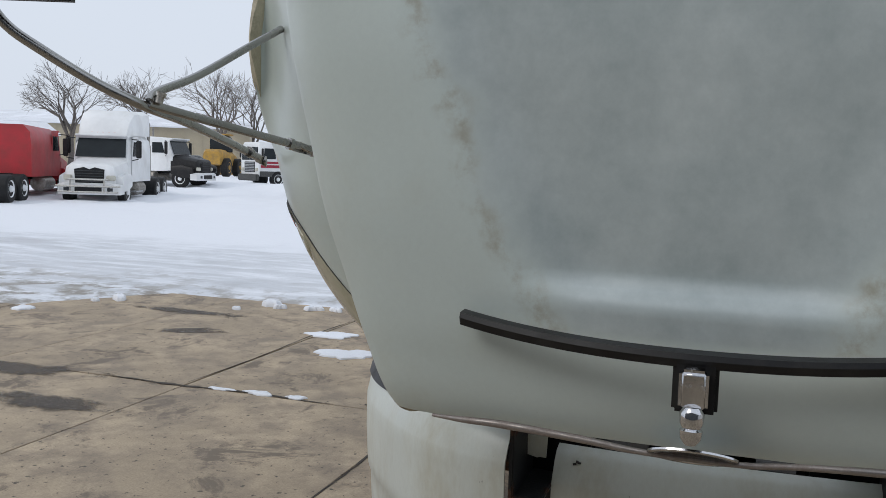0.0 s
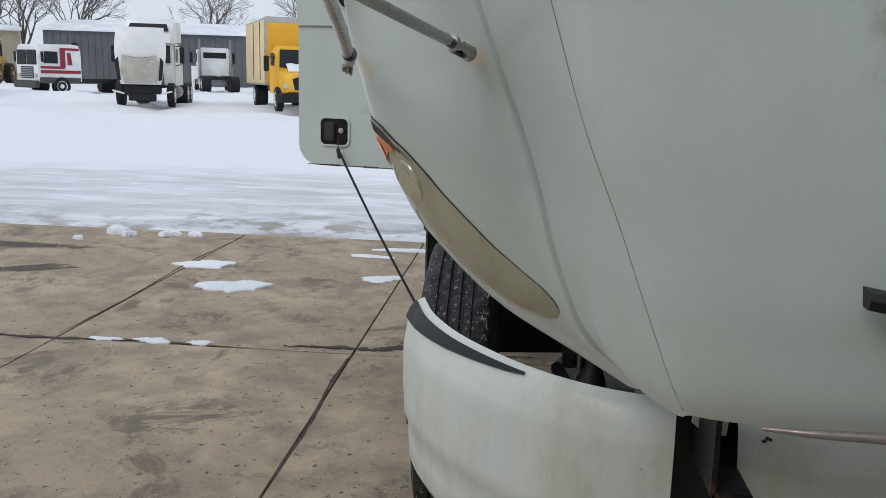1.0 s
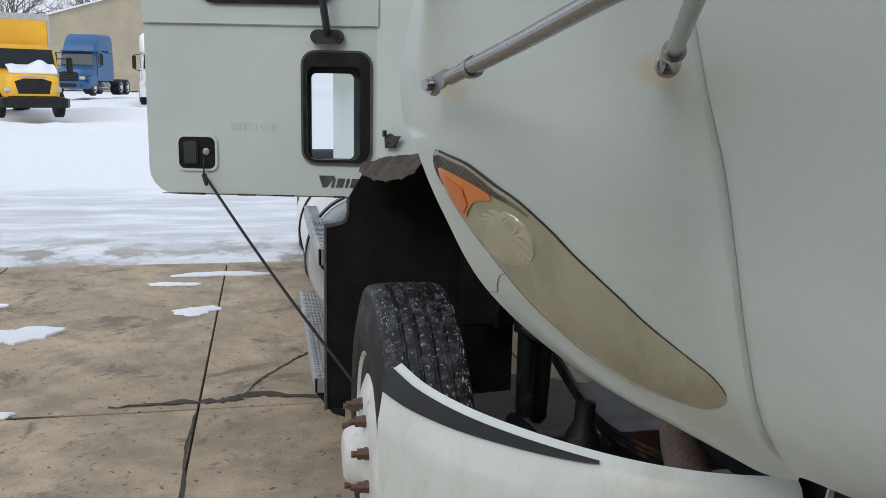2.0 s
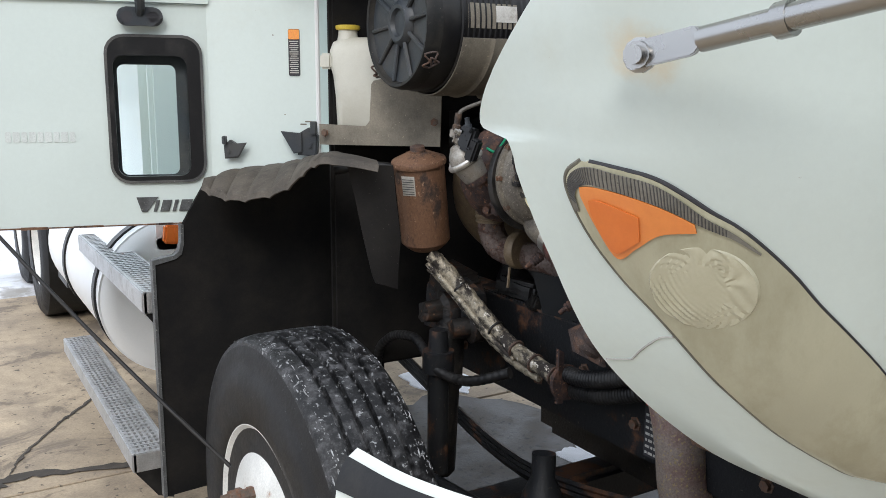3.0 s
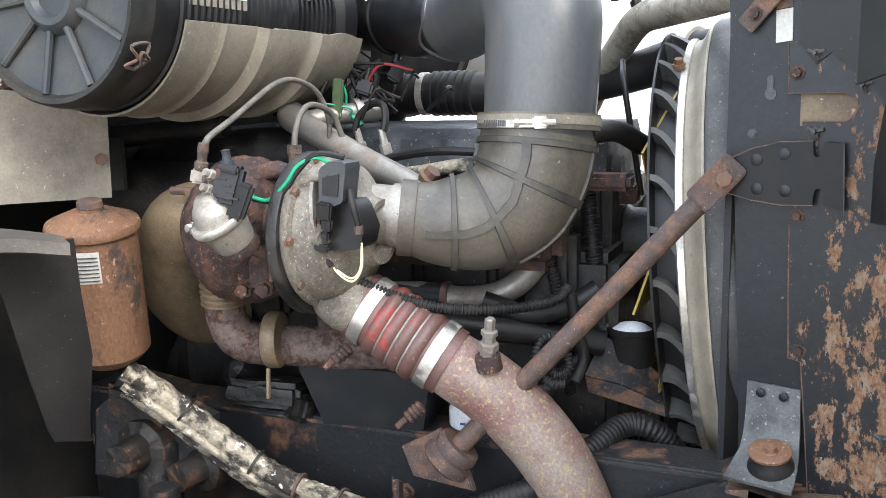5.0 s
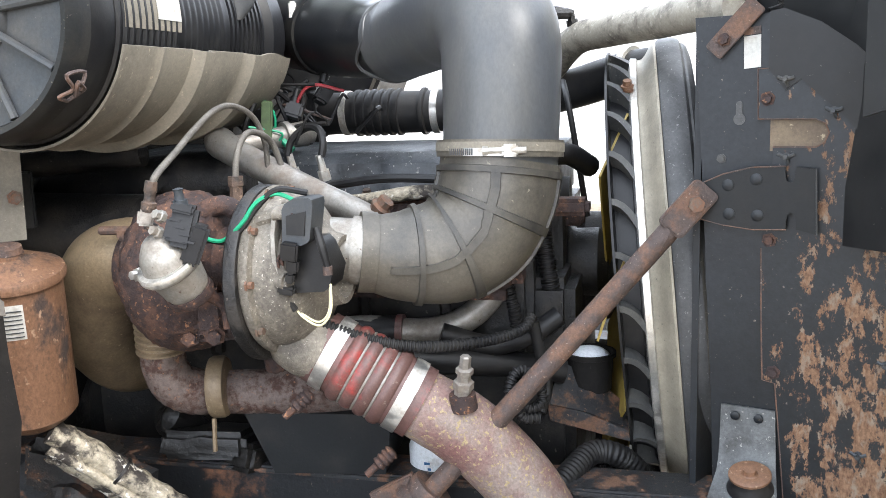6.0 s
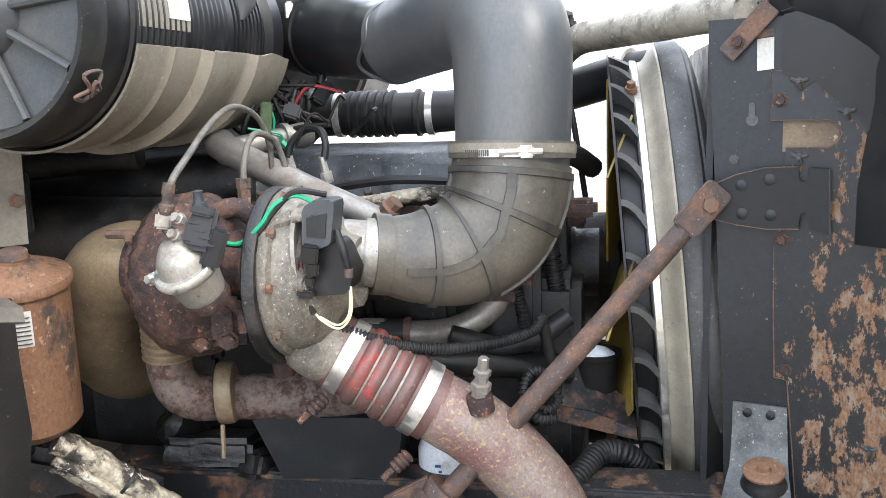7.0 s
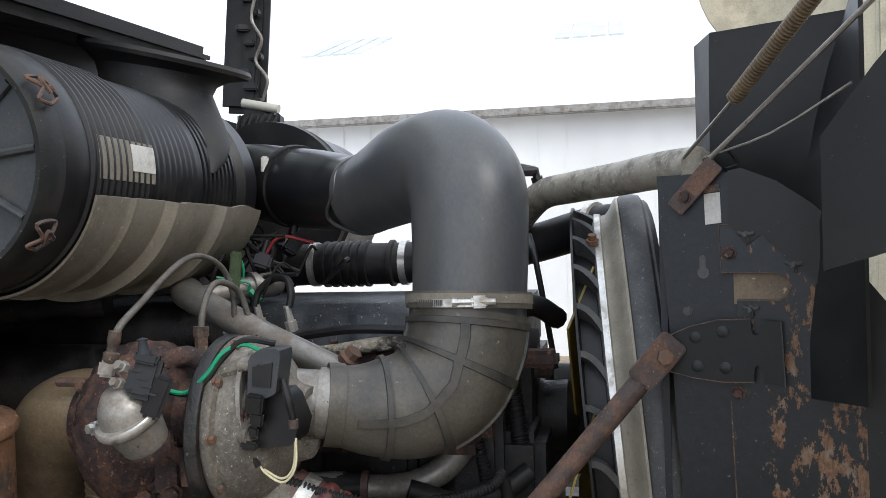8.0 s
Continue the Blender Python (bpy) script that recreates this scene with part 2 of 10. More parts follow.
    "flange": material("rusty_rail_flange", (0.016, 0.017, 0.019), 0.5, 0, (0.125, 0.066, 0.040), 14, 0.555, 0.05, 0.85, (0.17, 0.10, 0.06), 130, 0.66, 0.4, 110, grain=0.45),
    "flake": material("oily_casting_with_flakes", (0.008, 0.0075, 0.007), 0.4, 0, (0.34, 0.31, 0.26), 20, 0.64, 0.02, 0.8, (0.04, 0.03, 0.025), 60, 0.66, 0.5, 70),
    "braid": material("braided_hose", (0.165, 0.150, 0.128), 0.45, 0.3, (0.075, 0.066, 0.056), 24, 0.5, 0.2, 0.7, bump=0.6, bump_scale=420, grain=0.3),
    "mountgrey": material("salt_greyed_steel", (0.105, 0.110, 0.112), 0.5, 0.2, (0.045, 0.045, 0.045), 16, 0.55, 0.15, 0.7, (0.30, 0.29, 0.27), 140, 0.66, 0.3, grain=0.4),
    "greasy": material("greasy_rust_speckled_casting", (0.014, 0.0125, 0.0115), 0.5, 0, (0.075, 0.036, 0.020), 13, 0.575, 0.07, 0.85, (0.14, 0.075, 0.04), 90, 0.66, 0.7, 70, spec=0.4, grain=0.45),
    "pipeblack": material("glossy_black_plastic_pipe", (0.013, 0.014, 0.016), 0.28, 0, (0.034, 0.033, 0.031), 6, 0.60, 0.2, 0.45, (0.10, 0.095, 0.085), 130, 0.73, 0.05, 120, spec=0.5, grain=0.25),
    "salt": material("dried_road_salt", (0.40, 0.41, 0.42), 0.9, 0, (0.16, 0.16, 0.16), 60, 0.5, 0.15, grain=0.4),
    "filter": material("white_oil_filter", (0.66, 0.68, 0.70), 0.4, 0, (0.45, 0.42, 0.38), 20, 0.65, 0.1),
}


def flaking(key, name, scale, weights, lo, hi, stretch=(1, 1, 0.45)):
    """A copy of a painted steel with flaking rust that grows in one direction of the plate: dark rims, orange and tan inside."""
    m = M[key].copy()
    m.name = name
    n, l = m.node_tree.nodes, m.node_tree.links
    b = n["Principled BSDF"]
    tc = n.new("ShaderNodeTexCoord")
    mp = n.new("ShaderNodeMapping")
    mp.inputs["Scale"].default_value = stretch
    l.new(tc.outputs["Object"], mp.inputs["Vector"])

    def tex(s_, detail, rough):
        t = n.new("ShaderNodeTexNoise")
        t.inputs["Scale"].default_value, t.inputs["Detail"].default_value, t.inputs["Roughness"].default_value = s_, detail, rough
        l.new(mp.outputs["Vector"], t.inputs["Vector"])
        return t.outputs["Fac"]

    def rng(src, a, c):
        r = n.new("ShaderNodeMapRange")
        r.inputs["From Min"].default_value, r.inputs["From Max"].default_value = a, c
        l.new(src, r.inputs["Value"])
        return r.outputs["Result"]

    def mix(f, a, c):
        x = n.new("ShaderNodeMix")
        x.data_type = "RGBA"
        l.new(f, x.inputs["Factor"])
        for sock, v in (("A", a), ("B", c)):
            if isinstance(v, tuple):
                x.inputs[sock].default_value = (*v, 1)
            else:
                l.new(v, x.inputs[sock])
        return x.outputs["Result"]
    dot = n.new("ShaderNodeVectorMath")
    dot.operation = "DOT_PRODUCT"
    dot.inputs[1].default_value = weights
    l.new(tc.outputs["Object"], dot.inputs[0])
    add = n.new("ShaderNodeMath")
    l.new(tex(scale, 12.0, 0.70), add.inputs[0])
    l.new(dot.outputs["Value"], add.inputs[1])
    v = add.outputs["Value"]
    w = hi - lo
    fine = tex(scale * 5.0, 8.0, 0.7)
    rust = mix(rng(fine, 0.34, 0.66), (0.085, 0.040, 0.023), (0.230, 0.140, 0.085))
    rust = mix(rng(tex(scale * 2.1, 6.0, 0.6), 0.52, 0.66), rust, (0.195, 0.155, 0.118))
    col = mix(rng(v, lo, lo + w * 0.35), b.inputs["Base Color"].links[0].from_socket, (0.040, 0.024, 0.018))
    col = mix(rng(v, lo + w * 0.35, hi), col, rust)
    l.new(col, b.inputs["Base Color"])
    rr = n.new("ShaderNodeMapRange")
    rr.inputs["From Min"].default_value, rr.inputs["From Max"].default_value = lo, hi
    rr.inputs["To Min"].default_value, rr.inputs["To Max"].default_value = 0.38, 0.85
    l.new(v, rr.inputs["Value"])
    l.new(rr.outputs["Result"], b.inputs["Roughness"])
    return m


M["radframe"] = flaking("radframe_clean", "black_steel_eaten_by_rust", 40.0, (0, -0.72, -0.12), 0.198, 0.232, (1, 1, 0.55))


def clear_lens(name, tint, rough):
    m = bpy.data.materials.new(name)
    m.use_nodes = True
    b = m.node_tree.nodes["Principled BSDF"]
    b.inputs["Base Color"].default_value = (*tint, 1)
    b.inputs["Roughness"].default_value = rough
    b.inputs["Transmission Weight"].default_value = 1.0
    b.inputs["IOR"].default_value = 1.1
    return m


M["pane"] = clear_lens("window_glass", (0.86, 0.90, 0.90), 0.02)


# ---- mesh helpers ----
def finish(bm, mat, name="mesh"):
    bmesh.ops.remove_doubles(bm, verts=bm.verts, dist=1e-5)
    bmesh.ops.recalc_face_normals(bm, faces=bm.faces)
    me = bpy.data.meshes.new(name)
    bm.to_mesh(me)
    bm.free()
    for p in me.polygons:
        p.use_smooth = True
    me.set_sharp_from_angle(angle=radians(38))
    mats = mat if isinstance(mat, (list, tuple)) else [mat]
    for x in mats:
        me.materials.append(M[x] if isinstance(x, str) else x)
    return me


def part(name, bm, mat, parent=None, label=""):
    ob = new(name, finish(bm, mat, name))
    if parent is not None:
        ob.parent = parent
    return tagged(ob, label)


def yard_fall(y):
    """How far the yard has fallen away at a distance y (it climbs gently, so below nought)."""
    return -0.005 * max(0.0, min(y, 110.0) - 22.0)


def thing(name, label, category, group="", at=(0, 0, 0), turn=0.0, kind=""):
    ob = new(name)
    ob.empty_display_size = 0.3
    ob.matrix_basis = pose(at[0], at[1], at[2] - yard_fall(at[1]), 0, 0, turn)
    return tagged(ob, label, category, group, kind)


def solo(name, bm, mat, label, category, kind="", group=""):
    ob = new(name, finish(bm, mat, name))
    return tagged(ob, label, category, group, kind)


def spline(pts, n=6):
    """Points of a smooth curve through pts."""
    p = [Vector(q) for q in pts]
    if len(p) < 3 or n <= 1:
        return p
    ext = [p[0] * 2 - p[1], *p, p[-1] * 2 - p[-2]]
    out = []
    for i in range(1, len(ext) - 2):
        a, b, c, d = ext[i - 1:i + 3]
        for k in range(n):
            t = k / n
            out.append(0.5 * (2 * b + (c - a) * t + (2 * a - 5 * b + 4 * c - d) * t * t + (3 * b - a - 3 * c + d) * t ** 3))
    out.append(p[-1])
    return out


def rings(bm, loops, closed=True, cap=True):
    """Skin a row of loops of points."""
    vs = [[bm.verts.new(q) for q in loop] for loop in loops]
    m = len(vs[0])
    for a, b in zip(vs, vs[1:]):
        for i in range(m if closed else m - 1):
            j = (i + 1) % m
            bm.faces.new((a[i], a[j], b[j], b[i]))
    if cap and closed:
        bm.faces.new(list(reversed(vs[0])))
        bm.faces.new(vs[-1])
    return bm


def tube(bm, pts, r, seg=14, n=6, wave=0.0, pitch=0.0, flat=1.0):
    """A round pipe along a smooth curve; r one radius or one for each point; wave, pitch: ribs round it."""
    path = spline(pts, n)
    rr = [r] * len(pts) if isinstance(r, (int, float)) else list(r)
    rad = [np.interp(i / max(1, len(path) - 1), np.linspace(0, 1, len(rr)), rr) for i in range(len(path))]
    if wave:
        fine, fr = [path[0]], [rad[0]]
        for i, (a, b) in enumerate(zip(path, path[1:])):
            k = max(1, round((b - a).length / (pitch / 4)))
            for j in range(1, k + 1):
                fine.append(a.lerp(b, j / k))
                fr.append(rad[i] + (rad[i + 1] - rad[i]) * j / k)
        d = 0.0
        rad = []
        for i, q in enumerate(fine):
            d += (q - fine[i - 1]).length if i else 0
            rad.append(fr[i] + wave * (1 if math.sin(2 * math.pi * d / pitch) > 0 else -1))
        path = fine
    loops = []
    t0 = (path[1] - path[0]).normalized()
    up = t0.orthogonal().normalized()
    for i, q in enumerate(path):
        t = (path[min(i + 1, len(path) - 1)] - path[max(i - 1, 0)]).normalized()
        up = (up - t * up.dot(t)).normalized()
        side = t.cross(up)
        loops.append([q + (up * math.cos(a) + side * math.sin(a) * flat) * rad[i] for a in np.linspace(0, 2 * math.pi, seg, endpoint=False)])
    return rings(bm, loops)


def lathe(bm, p, axis, prof, seg=28):
    """Turn a profile of (along, radius) about the axis from p."""
    p, t = Vector(p), Vector(axis).normalized()
    up = t.orthogonal().normalized()
    side = t.cross(up)
    loops = [[p + t * d + (up * math.cos(a) + side * math.sin(a)) * max(r, 1e-4) for a in np.linspace(0, 2 * math.pi, seg, endpoint=False)] for d, r in prof]
    return rings(bm, loops)


def box(bm, c, size, rot=(0, 0, 0), bevel=0.0, seg=2):
    m = pose(*c, *rot) @ Matrix.Diagonal((*size, 1))
    got = bmesh.ops.create_cube(bm, size=1.0, matrix=m)
    if bevel:
        es = list({e for v in got["verts"] for e in v.link_edges})
        bmesh.ops.bevel(bm, geom=es, offset=bevel, segments=seg, affect="EDGES", clamp_overlap=True)
    return bm


def slab(bm, outline, origin, u, v, thick, bevel=0.0):
    """A plate of the outline (a, b) in the frame origin, u, v, with a thickness along u x v."""
    o, u, v = Vector(origin), Vector(u).normalized(), Vector(v).normalized()
    w = u.cross(v) * thick
    base = [o + u * a + v * b for a, b in outline]
    lo = [bm.verts.new(q) for q in base]
    hi = [bm.verts.new(q + w) for q in base]
    k = len(base)
    faces = [bm.faces.new(list(reversed(lo))), bm.faces.new(hi)]
    faces += [bm.faces.new((lo[i], lo[(i + 1) % k], hi[(i + 1) % k], hi[i])) for i in range(k)]
    if bevel:
        bmesh.ops.bevel(bm, geom=[e for e in faces[1].edges], offset=bevel, segments=2, affect="EDGES", clamp_overlap=True)
    return bm


def rounded(w, h, r, k=5):
    """A rectangle w by h with round corners, about its middle."""
    out = []
    for cx, cy, a0 in ((w / 2 - r, h / 2 - r, 0), (-w / 2 + r, h / 2 - r, 90), (-w / 2 + r, -h / 2 + r, 180), (w / 2 - r, -h / 2 + r, 270)):
        for i in range(k):
            a = radians(a0 + 90 * i / (k - 1))
            out.append((cx + r * math.cos(a), cy + r * math.sin(a)))
    return out


def hex_bolt(bm, p, axis, r=0.009, h=0.008):
    t = Vector(axis).normalized()
    lathe(bm, p, t, [(-0.001, r * 1.5), (0.002, r * 1.5), (0.002, r), (h, r), (h, 0)], 6)
    return bm


def sheet(bm, rows, thick):
    """A curved sheet through rows of points, with a thickness along its normal."""
    g = [[Vector(q) for q in row] for row in rows]
    nr, nc = len(g), len(g[0])
    off = []
    for i in range(nr):
        line = []
        for j in range(nc):
            a = g[min(i + 1, nr - 1)][j] - g[max(i - 1, 0)][j]
            b = g[i][min(j + 1, nc - 1)] - g[i][max(j - 1, 0)]
            line.append(g[i][j] + a.cross(b).normalized() * thick)
        off.append(line)
    A = [[bm.verts.new(q) for q in row] for row in g]
    B = [[bm.verts.new(q) for q in row] for row in off]
    for i in range(nr - 1):
        for j in range(nc - 1):
            bm.faces.new((A[i][j], A[i][j + 1], A[i + 1][j + 1], A[i + 1][j]))
            bm.faces.new((B[i][j], B[i + 1][j], B[i + 1][j + 1], B[i][j + 1]))
    for i in range(nr - 1):
        bm.faces.new((A[i][0], A[i + 1][0], B[i + 1][0], B[i][0]))
        bm.faces.new((A[i][-1], B[i][-1], B[i + 1][-1], A[i + 1][-1]))
    for j in range(nc - 1):
        bm.faces.new((A[0][j], B[0][j], B[0][j + 1], A[0][j + 1]))
        bm.faces.new((A[-1][j], A[-1][j + 1], B[-1][j + 1], B[-1][j]))
    return bm


def roughen(bm, amp, scale, seed=0.0):
    """Uneven cast or wrapped surface: push the points in and out."""
    bmesh.ops.recalc_face_normals(bm, faces=bm.faces)
    bm.normal_update()
    off = Vector((seed, seed * 2.3, -seed))
    for v in bm.verts:
        v.co += v.normal * amp * (noise.noise(v.co * scale + off) + 0.5 * noise.noise(v.co * scale * 2.3 + off))
    return bm


def B():
    return bmesh.new()


def interp(x, xs, ys):
    return float(np.interp(x, xs, ys))


def smooth_interp(x, xs, ys):
    """A smooth curve through (xs, ys)."""
    i = max(0, min(len(xs) - 2, int(np.searchsorted(xs, x)) - 1))

    def slope(k):
        a, b = max(0, k - 1), min(len(xs) - 1, k + 1)
        return (ys[b] - ys[a]) / (xs[b] - xs[a])
    h = xs[i + 1] - xs[i]
    t = max(0.0, min(1.0, (x - xs[i]) / h))
    return ((2 * t ** 3 - 3 * t ** 2 + 1) * ys[i] + (t ** 3 - 2 * t ** 2 + t) * h * slope(i)
            + (-2 * t ** 3 + 3 * t ** 2) * ys[i + 1] + (t ** 3 - t ** 2) * h * slope(i + 1))


# ---- ground, snow, pavement ----
def ground_height(x, y):
    """Snow over the yard: thin and ragged along the edge of the concrete, in drifts farther out."""
    n1 = noise.noise(Vector((x * 0.55, y * 0.55, 0.0)))
    n2 = noise.noise(Vector((x * 1.9, y * 1.9, 3.0)))
    n3 = noise.noise(Vector((x * 6.0, y * 6.0, 7.0)))
    edge = 6.95 - 1.9 * max(0.0, min(1.0, (-6.6 - x) / 1.2)) + 0.18 * n1 + 0.22 * n2
    rise = max(0.0, min(1.0, (y - edge) / 0.7))
    h = -0.035 + 0.06 * rise + 0.010 * n3 * rise + 0.018 * n2 * rise
    far = max(0.0, min(1.0, (y - 17.0) / 12.0))
    h += far * (0.14 + 0.28 * noise.noise(Vector((x * 0.16, y * 0.2, 11.0))) + 0.14 * noise.noise(Vector((x * 0.5, y * 0.5, 5.0))) + 0.10 * noise.noise(Vector((x * 1.5, y * 1.3, 2.0))))
    if y > 60:
        h *= max(0.0, 1 - (y - 60) / 30)
    return h - yard_fall(y)


def snow_material():
    m = bpy.data.materials.new("snow_and_ice")
    m.use_nodes = True
    n, l = m.node_tree.nodes, m.node_tree.links
    b = n["Principled BSDF"]
    tc = n.new("ShaderNodeTexCoord")
    sep = n.new("ShaderNodeSeparateXYZ")
    l.new(tc.outputs["Object"], sep.inputs["Vector"])

    def tex(s, d=6.0):
        t = n.new("ShaderNodeTexNoise")
        t.inputs["Scale"].default_value, t.inputs["Detail"].default_value = s, d
        t.inputs["Roughness"].default_value = 0.65
        l.new(tc.outputs["Object"], t.inputs["Vector"])
        return t.outputs["Fac"]

    def rng(src, a, c, lo=0.0, hi=1.0):
        r = n.new("ShaderNodeMapRange")
        r.interpolation_type = "SMOOTHSTEP"
        for k, v in (("From Min", a), ("From Max", c), ("To Min", lo), ("To Max", hi)):
            r.inputs[k].default_value = v
        l.new(src, r.inputs["Value"])
        return r.outputs["Result"]

    def mth(op, a, c):
        x = n.new("ShaderNodeMath")
        x.operation = op
        for i, v in enumerate((a, c)):
            if isinstance(v, float):
                x.inputs[i].default_value = v
            else:
                l.new(v, x.inputs[i])
        return x.outputs["Value"]

    road = mth("ADD", sep.outputs["Y"], mth("MULTIPLY", tex(0.35), -6.0))
    packed = rng(road, 8.2, 10.8, 1.0, 0.0)
    mp = n.new("ShaderNodeMapping")
    mp.inputs["Scale"].default_value = (0.35, 1.5, 1.0)
    l.new(tc.outputs["Object"], mp.inputs["Vector"])
    streak = n.new("ShaderNodeTexNoise")
    streak.inputs["Scale"].default_value, streak.inputs["Detail"].default_value = 1.6, 10
    streak.inputs["Roughness"].default_value = 0.7
    l.new(mp.outputs["Vector"], streak.inputs["Vector"])
    slush = rng(streak.outputs["Fac"], 0.33, 0.66)
    icy = mth("MULTIPLY", packed, slush)
    dirt = mth("MULTIPLY", rng(road, 3.6, 6.0, 1.0, 0.0), rng(tex(2.3, 8), 0.45, 0.6))

    def mix(f, a, c):
        x = n.new("ShaderNodeMix")
        x.data_type = "RGBA"
        l.new(f, x.inputs["Factor"])
        for sock, v in (("A", a), ("B", c)):
            if isinstance(v, tuple):
                x.inputs[sock].default_value = (*v, 1)
            else:
                l.new(v, x.inputs[sock])
        return x.outputs["Result"]

    col = mix(icy, (0.80, 0.82, 0.86), (0.50, 0.52, 0.545))
    col = mix(dirt, col, (0.30, 0.28, 0.25))
    col = mix(rng(tex(14.0), 0.62, 0.78), col, (0.60, 0.61, 0.62))
    col = mix(mth("MULTIPLY", packed, rng(tex(26.0), 0.66, 0.74)), col, (0.24, 0.22, 0.19))
    l.new(col, b.inputs["Base Color"])
    l.new(rng(icy, 0.0, 1.0, 0.85, 0.38), b.inputs["Roughness"])
    bp = n.new("ShaderNodeBump")
    bp.inputs["Strength"].default_value, bp.inputs["Distance"].default_value = 0.5, 0.03
    l.new(tex(5.0, 8), bp.inputs["Height"])
    l.new(bp.outputs["Normal"], b.inputs["Normal"])
    return m


M["snow"] = snow_material()


def build_ground():
    xs = np.unique(np.r_[np.linspace(-2500, -120, 8), np.linspace(-120, -32, 40), np.arange(-32, 12, 0.22), np.linspace(12, 120, 30), np.linspace(120, 2500, 8)])
    ys = np.unique(np.r_[np.linspace(-2500, -14, 8), np.linspace(-14, 4.4, 10), np.arange(4.4, 14, 0.14), np.arange(14, 60, 0.35), np.linspace(60, 140, 12), np.linspace(140, 2500, 8)])
    verts = [(float(x), float(y), ground_height(x, y)) for y in ys for x in xs]
    k = len(xs)
    faces = [(j * k + i, j * k + i + 1, (j + 1) * k + i + 1, (j + 1) * k + i) for j in range(len(ys) - 1) for i in range(k - 1)]
    me = bpy.data.meshes.new("ground")
    me.from_pydata(verts, [], faces)
    for p in me.polygons:
        p.use_smooth = True
    me.materials.append(M["snow"])
    tagged(new("ground", me), "snow-covered yard with an icy wheel-packed track", "ground", kind="structure")


build_ground()
M["concrete"] = material("stained_concrete", (0.41, 0.325, 0.225), 0.82, 0, (0.235, 0.185, 0.132), 2.2, 0.52, 0.14, 0.7, (0.09, 0.072, 0.054), 21, 0.645, 0.5, 45, 0, 0.2, grain=0.3)


def concrete_extra(m):
    """Darker wet stains and a slab-to-slab difference."""
    n, l = m.node_tree.nodes, m.node_tree.links
    b = n["Principled BSDF"]
    src = b.inputs["Base Color"].links[0].from_socket
    geo = n.new("ShaderNodeNewGeometry")
    t = n.new("ShaderNodeTexNoise")
    t.inputs["Scale"].default_value, t.inputs["Detail"].default_value = 1.7, 10
    t.inputs["Roughness"].default_value, t.inputs["Distortion"].default_value = 0.74, 0.6
    l.new(geo.outputs["Position"], t.inputs["Vector"])
    r = n.new("ShaderNodeMapRange")
    r.interpolation_type = "SMOOTHSTEP"
    r.inputs["From Min"].default_value, r.inputs["From Max"].default_value = 0.53, 0.62
    l.new(t.outputs["Fac"], r.inputs["Value"])
    mx = n.new("ShaderNodeMix")
    mx.data_type = "RGBA"
    l.new(r.outputs["Result"], mx.inputs["Factor"])
    l.new(src, mx.inputs["A"])
    mx.inputs["B"].default_value = (0.165, 0.130, 0.095, 1)
    info = n.new("ShaderNodeObjectInfo")
    hsv = n.new("ShaderNodeHueSaturation")
    rr = n.new("ShaderNodeMapRange")
    rr.inputs["To Min"].default_value, rr.inputs["To Max"].default_value = 0.88, 1.12
    l.new(info.outputs["Random"], rr.inputs["Value"])
    l.new(rr.outputs["Result"], hsv.inputs["Value"])
    l.new(mx.outputs["Result"], hsv.inputs["Color"])
    l.new(hsv.outputs["Color"], b.inputs["Base Color"])


concrete_extra(M["concrete"])
M["joint"] = material("dirt_filled_joint", (0.050, 0.042, 0.034), 0.9, 0, (0.085, 0.070, 0.055), 8, 0.55, 0.1)

JX, JY, SX, SY = -1.93, 3.12, 1.95, 3.87
bm = B()
box(bm, (0, -4.5, -0.075), (30, 23.2, 0.09))
pavement = solo("pavement", bm, "joint", "tan concrete slabs with dark dirt-filled joints", "pavement", kind="structure")

# ---- trees, buildings, parked vehicles ----
M["bark"] = material("bare_tree_bark", (0.125, 0.105, 0.092), 0.9, 0, (0.18, 0.16, 0.145), 9, 0.5, 0.2)
M["steel_dark"] = material("dark_grey_metal_cladding", (0.088, 0.098, 0.105), 0.6, 0, (0.12, 0.125, 0.13), 0.5, 0.55, 0.2)
M["beige_wall"] = material("tan_metal_cladding", (0.46, 0.40, 0.29), 0.7, 0, (0.40, 0.35, 0.26), 0.6, 0.5, 0.2)
M["white_wall"] = material("white_metal_cladding", (0.84, 0.85, 0.85), 0.5, 0, (0.78, 0.79, 0.78), 0.7, 0.55, 0.2)
M["roof_snow"] = material("snow_on_roof", (0.80, 0.82, 0.86), 0.8, 0, (0.70, 0.72, 0.76), 0.8, 0.6, 0.2)
M["sky_panel"] = material("translucent_roof_panel", (0.52, 0.55, 0.55), 0.5, 0, (0.38, 0.40, 0.40), 2, 0.5, 0.2)
M["far_red"] = material("red_vehicle_paint", (0.42, 0.022, 0.030), 0.4, 0, (0.30, 0.03, 0.03), 1.5, 0.55, 0.2, bump=0.02)
M["far_yellow"] = material("yellow_vehicle_paint", (0.84, 0.46, 0.030), 0.5, 0, (0.76, 0.41, 0.04), 1.5, 0.6, 0.2, bump=0.02)
M["far_blue"] = material("blue_vehicle_paint", (0.018, 0.10, 0.26), 0.42, 0, (0.03, 0.12, 0.24), 1.5, 0.55, 0.2, bump=0.02)
M["far_cream"] = material("cream_box_panel", (0.80, 0.62, 0.33), 0.5, 0, (0.74, 0.60, 0.38), 0.9, 0.55, 0.2, bump=0.02)
M["far_beige"] = material("weathered_hood_underside", (0.50, 0.48, 0.42), 0.7, 0, (0.36, 0.33, 0.28), 2.5, 0.5, 0.2)
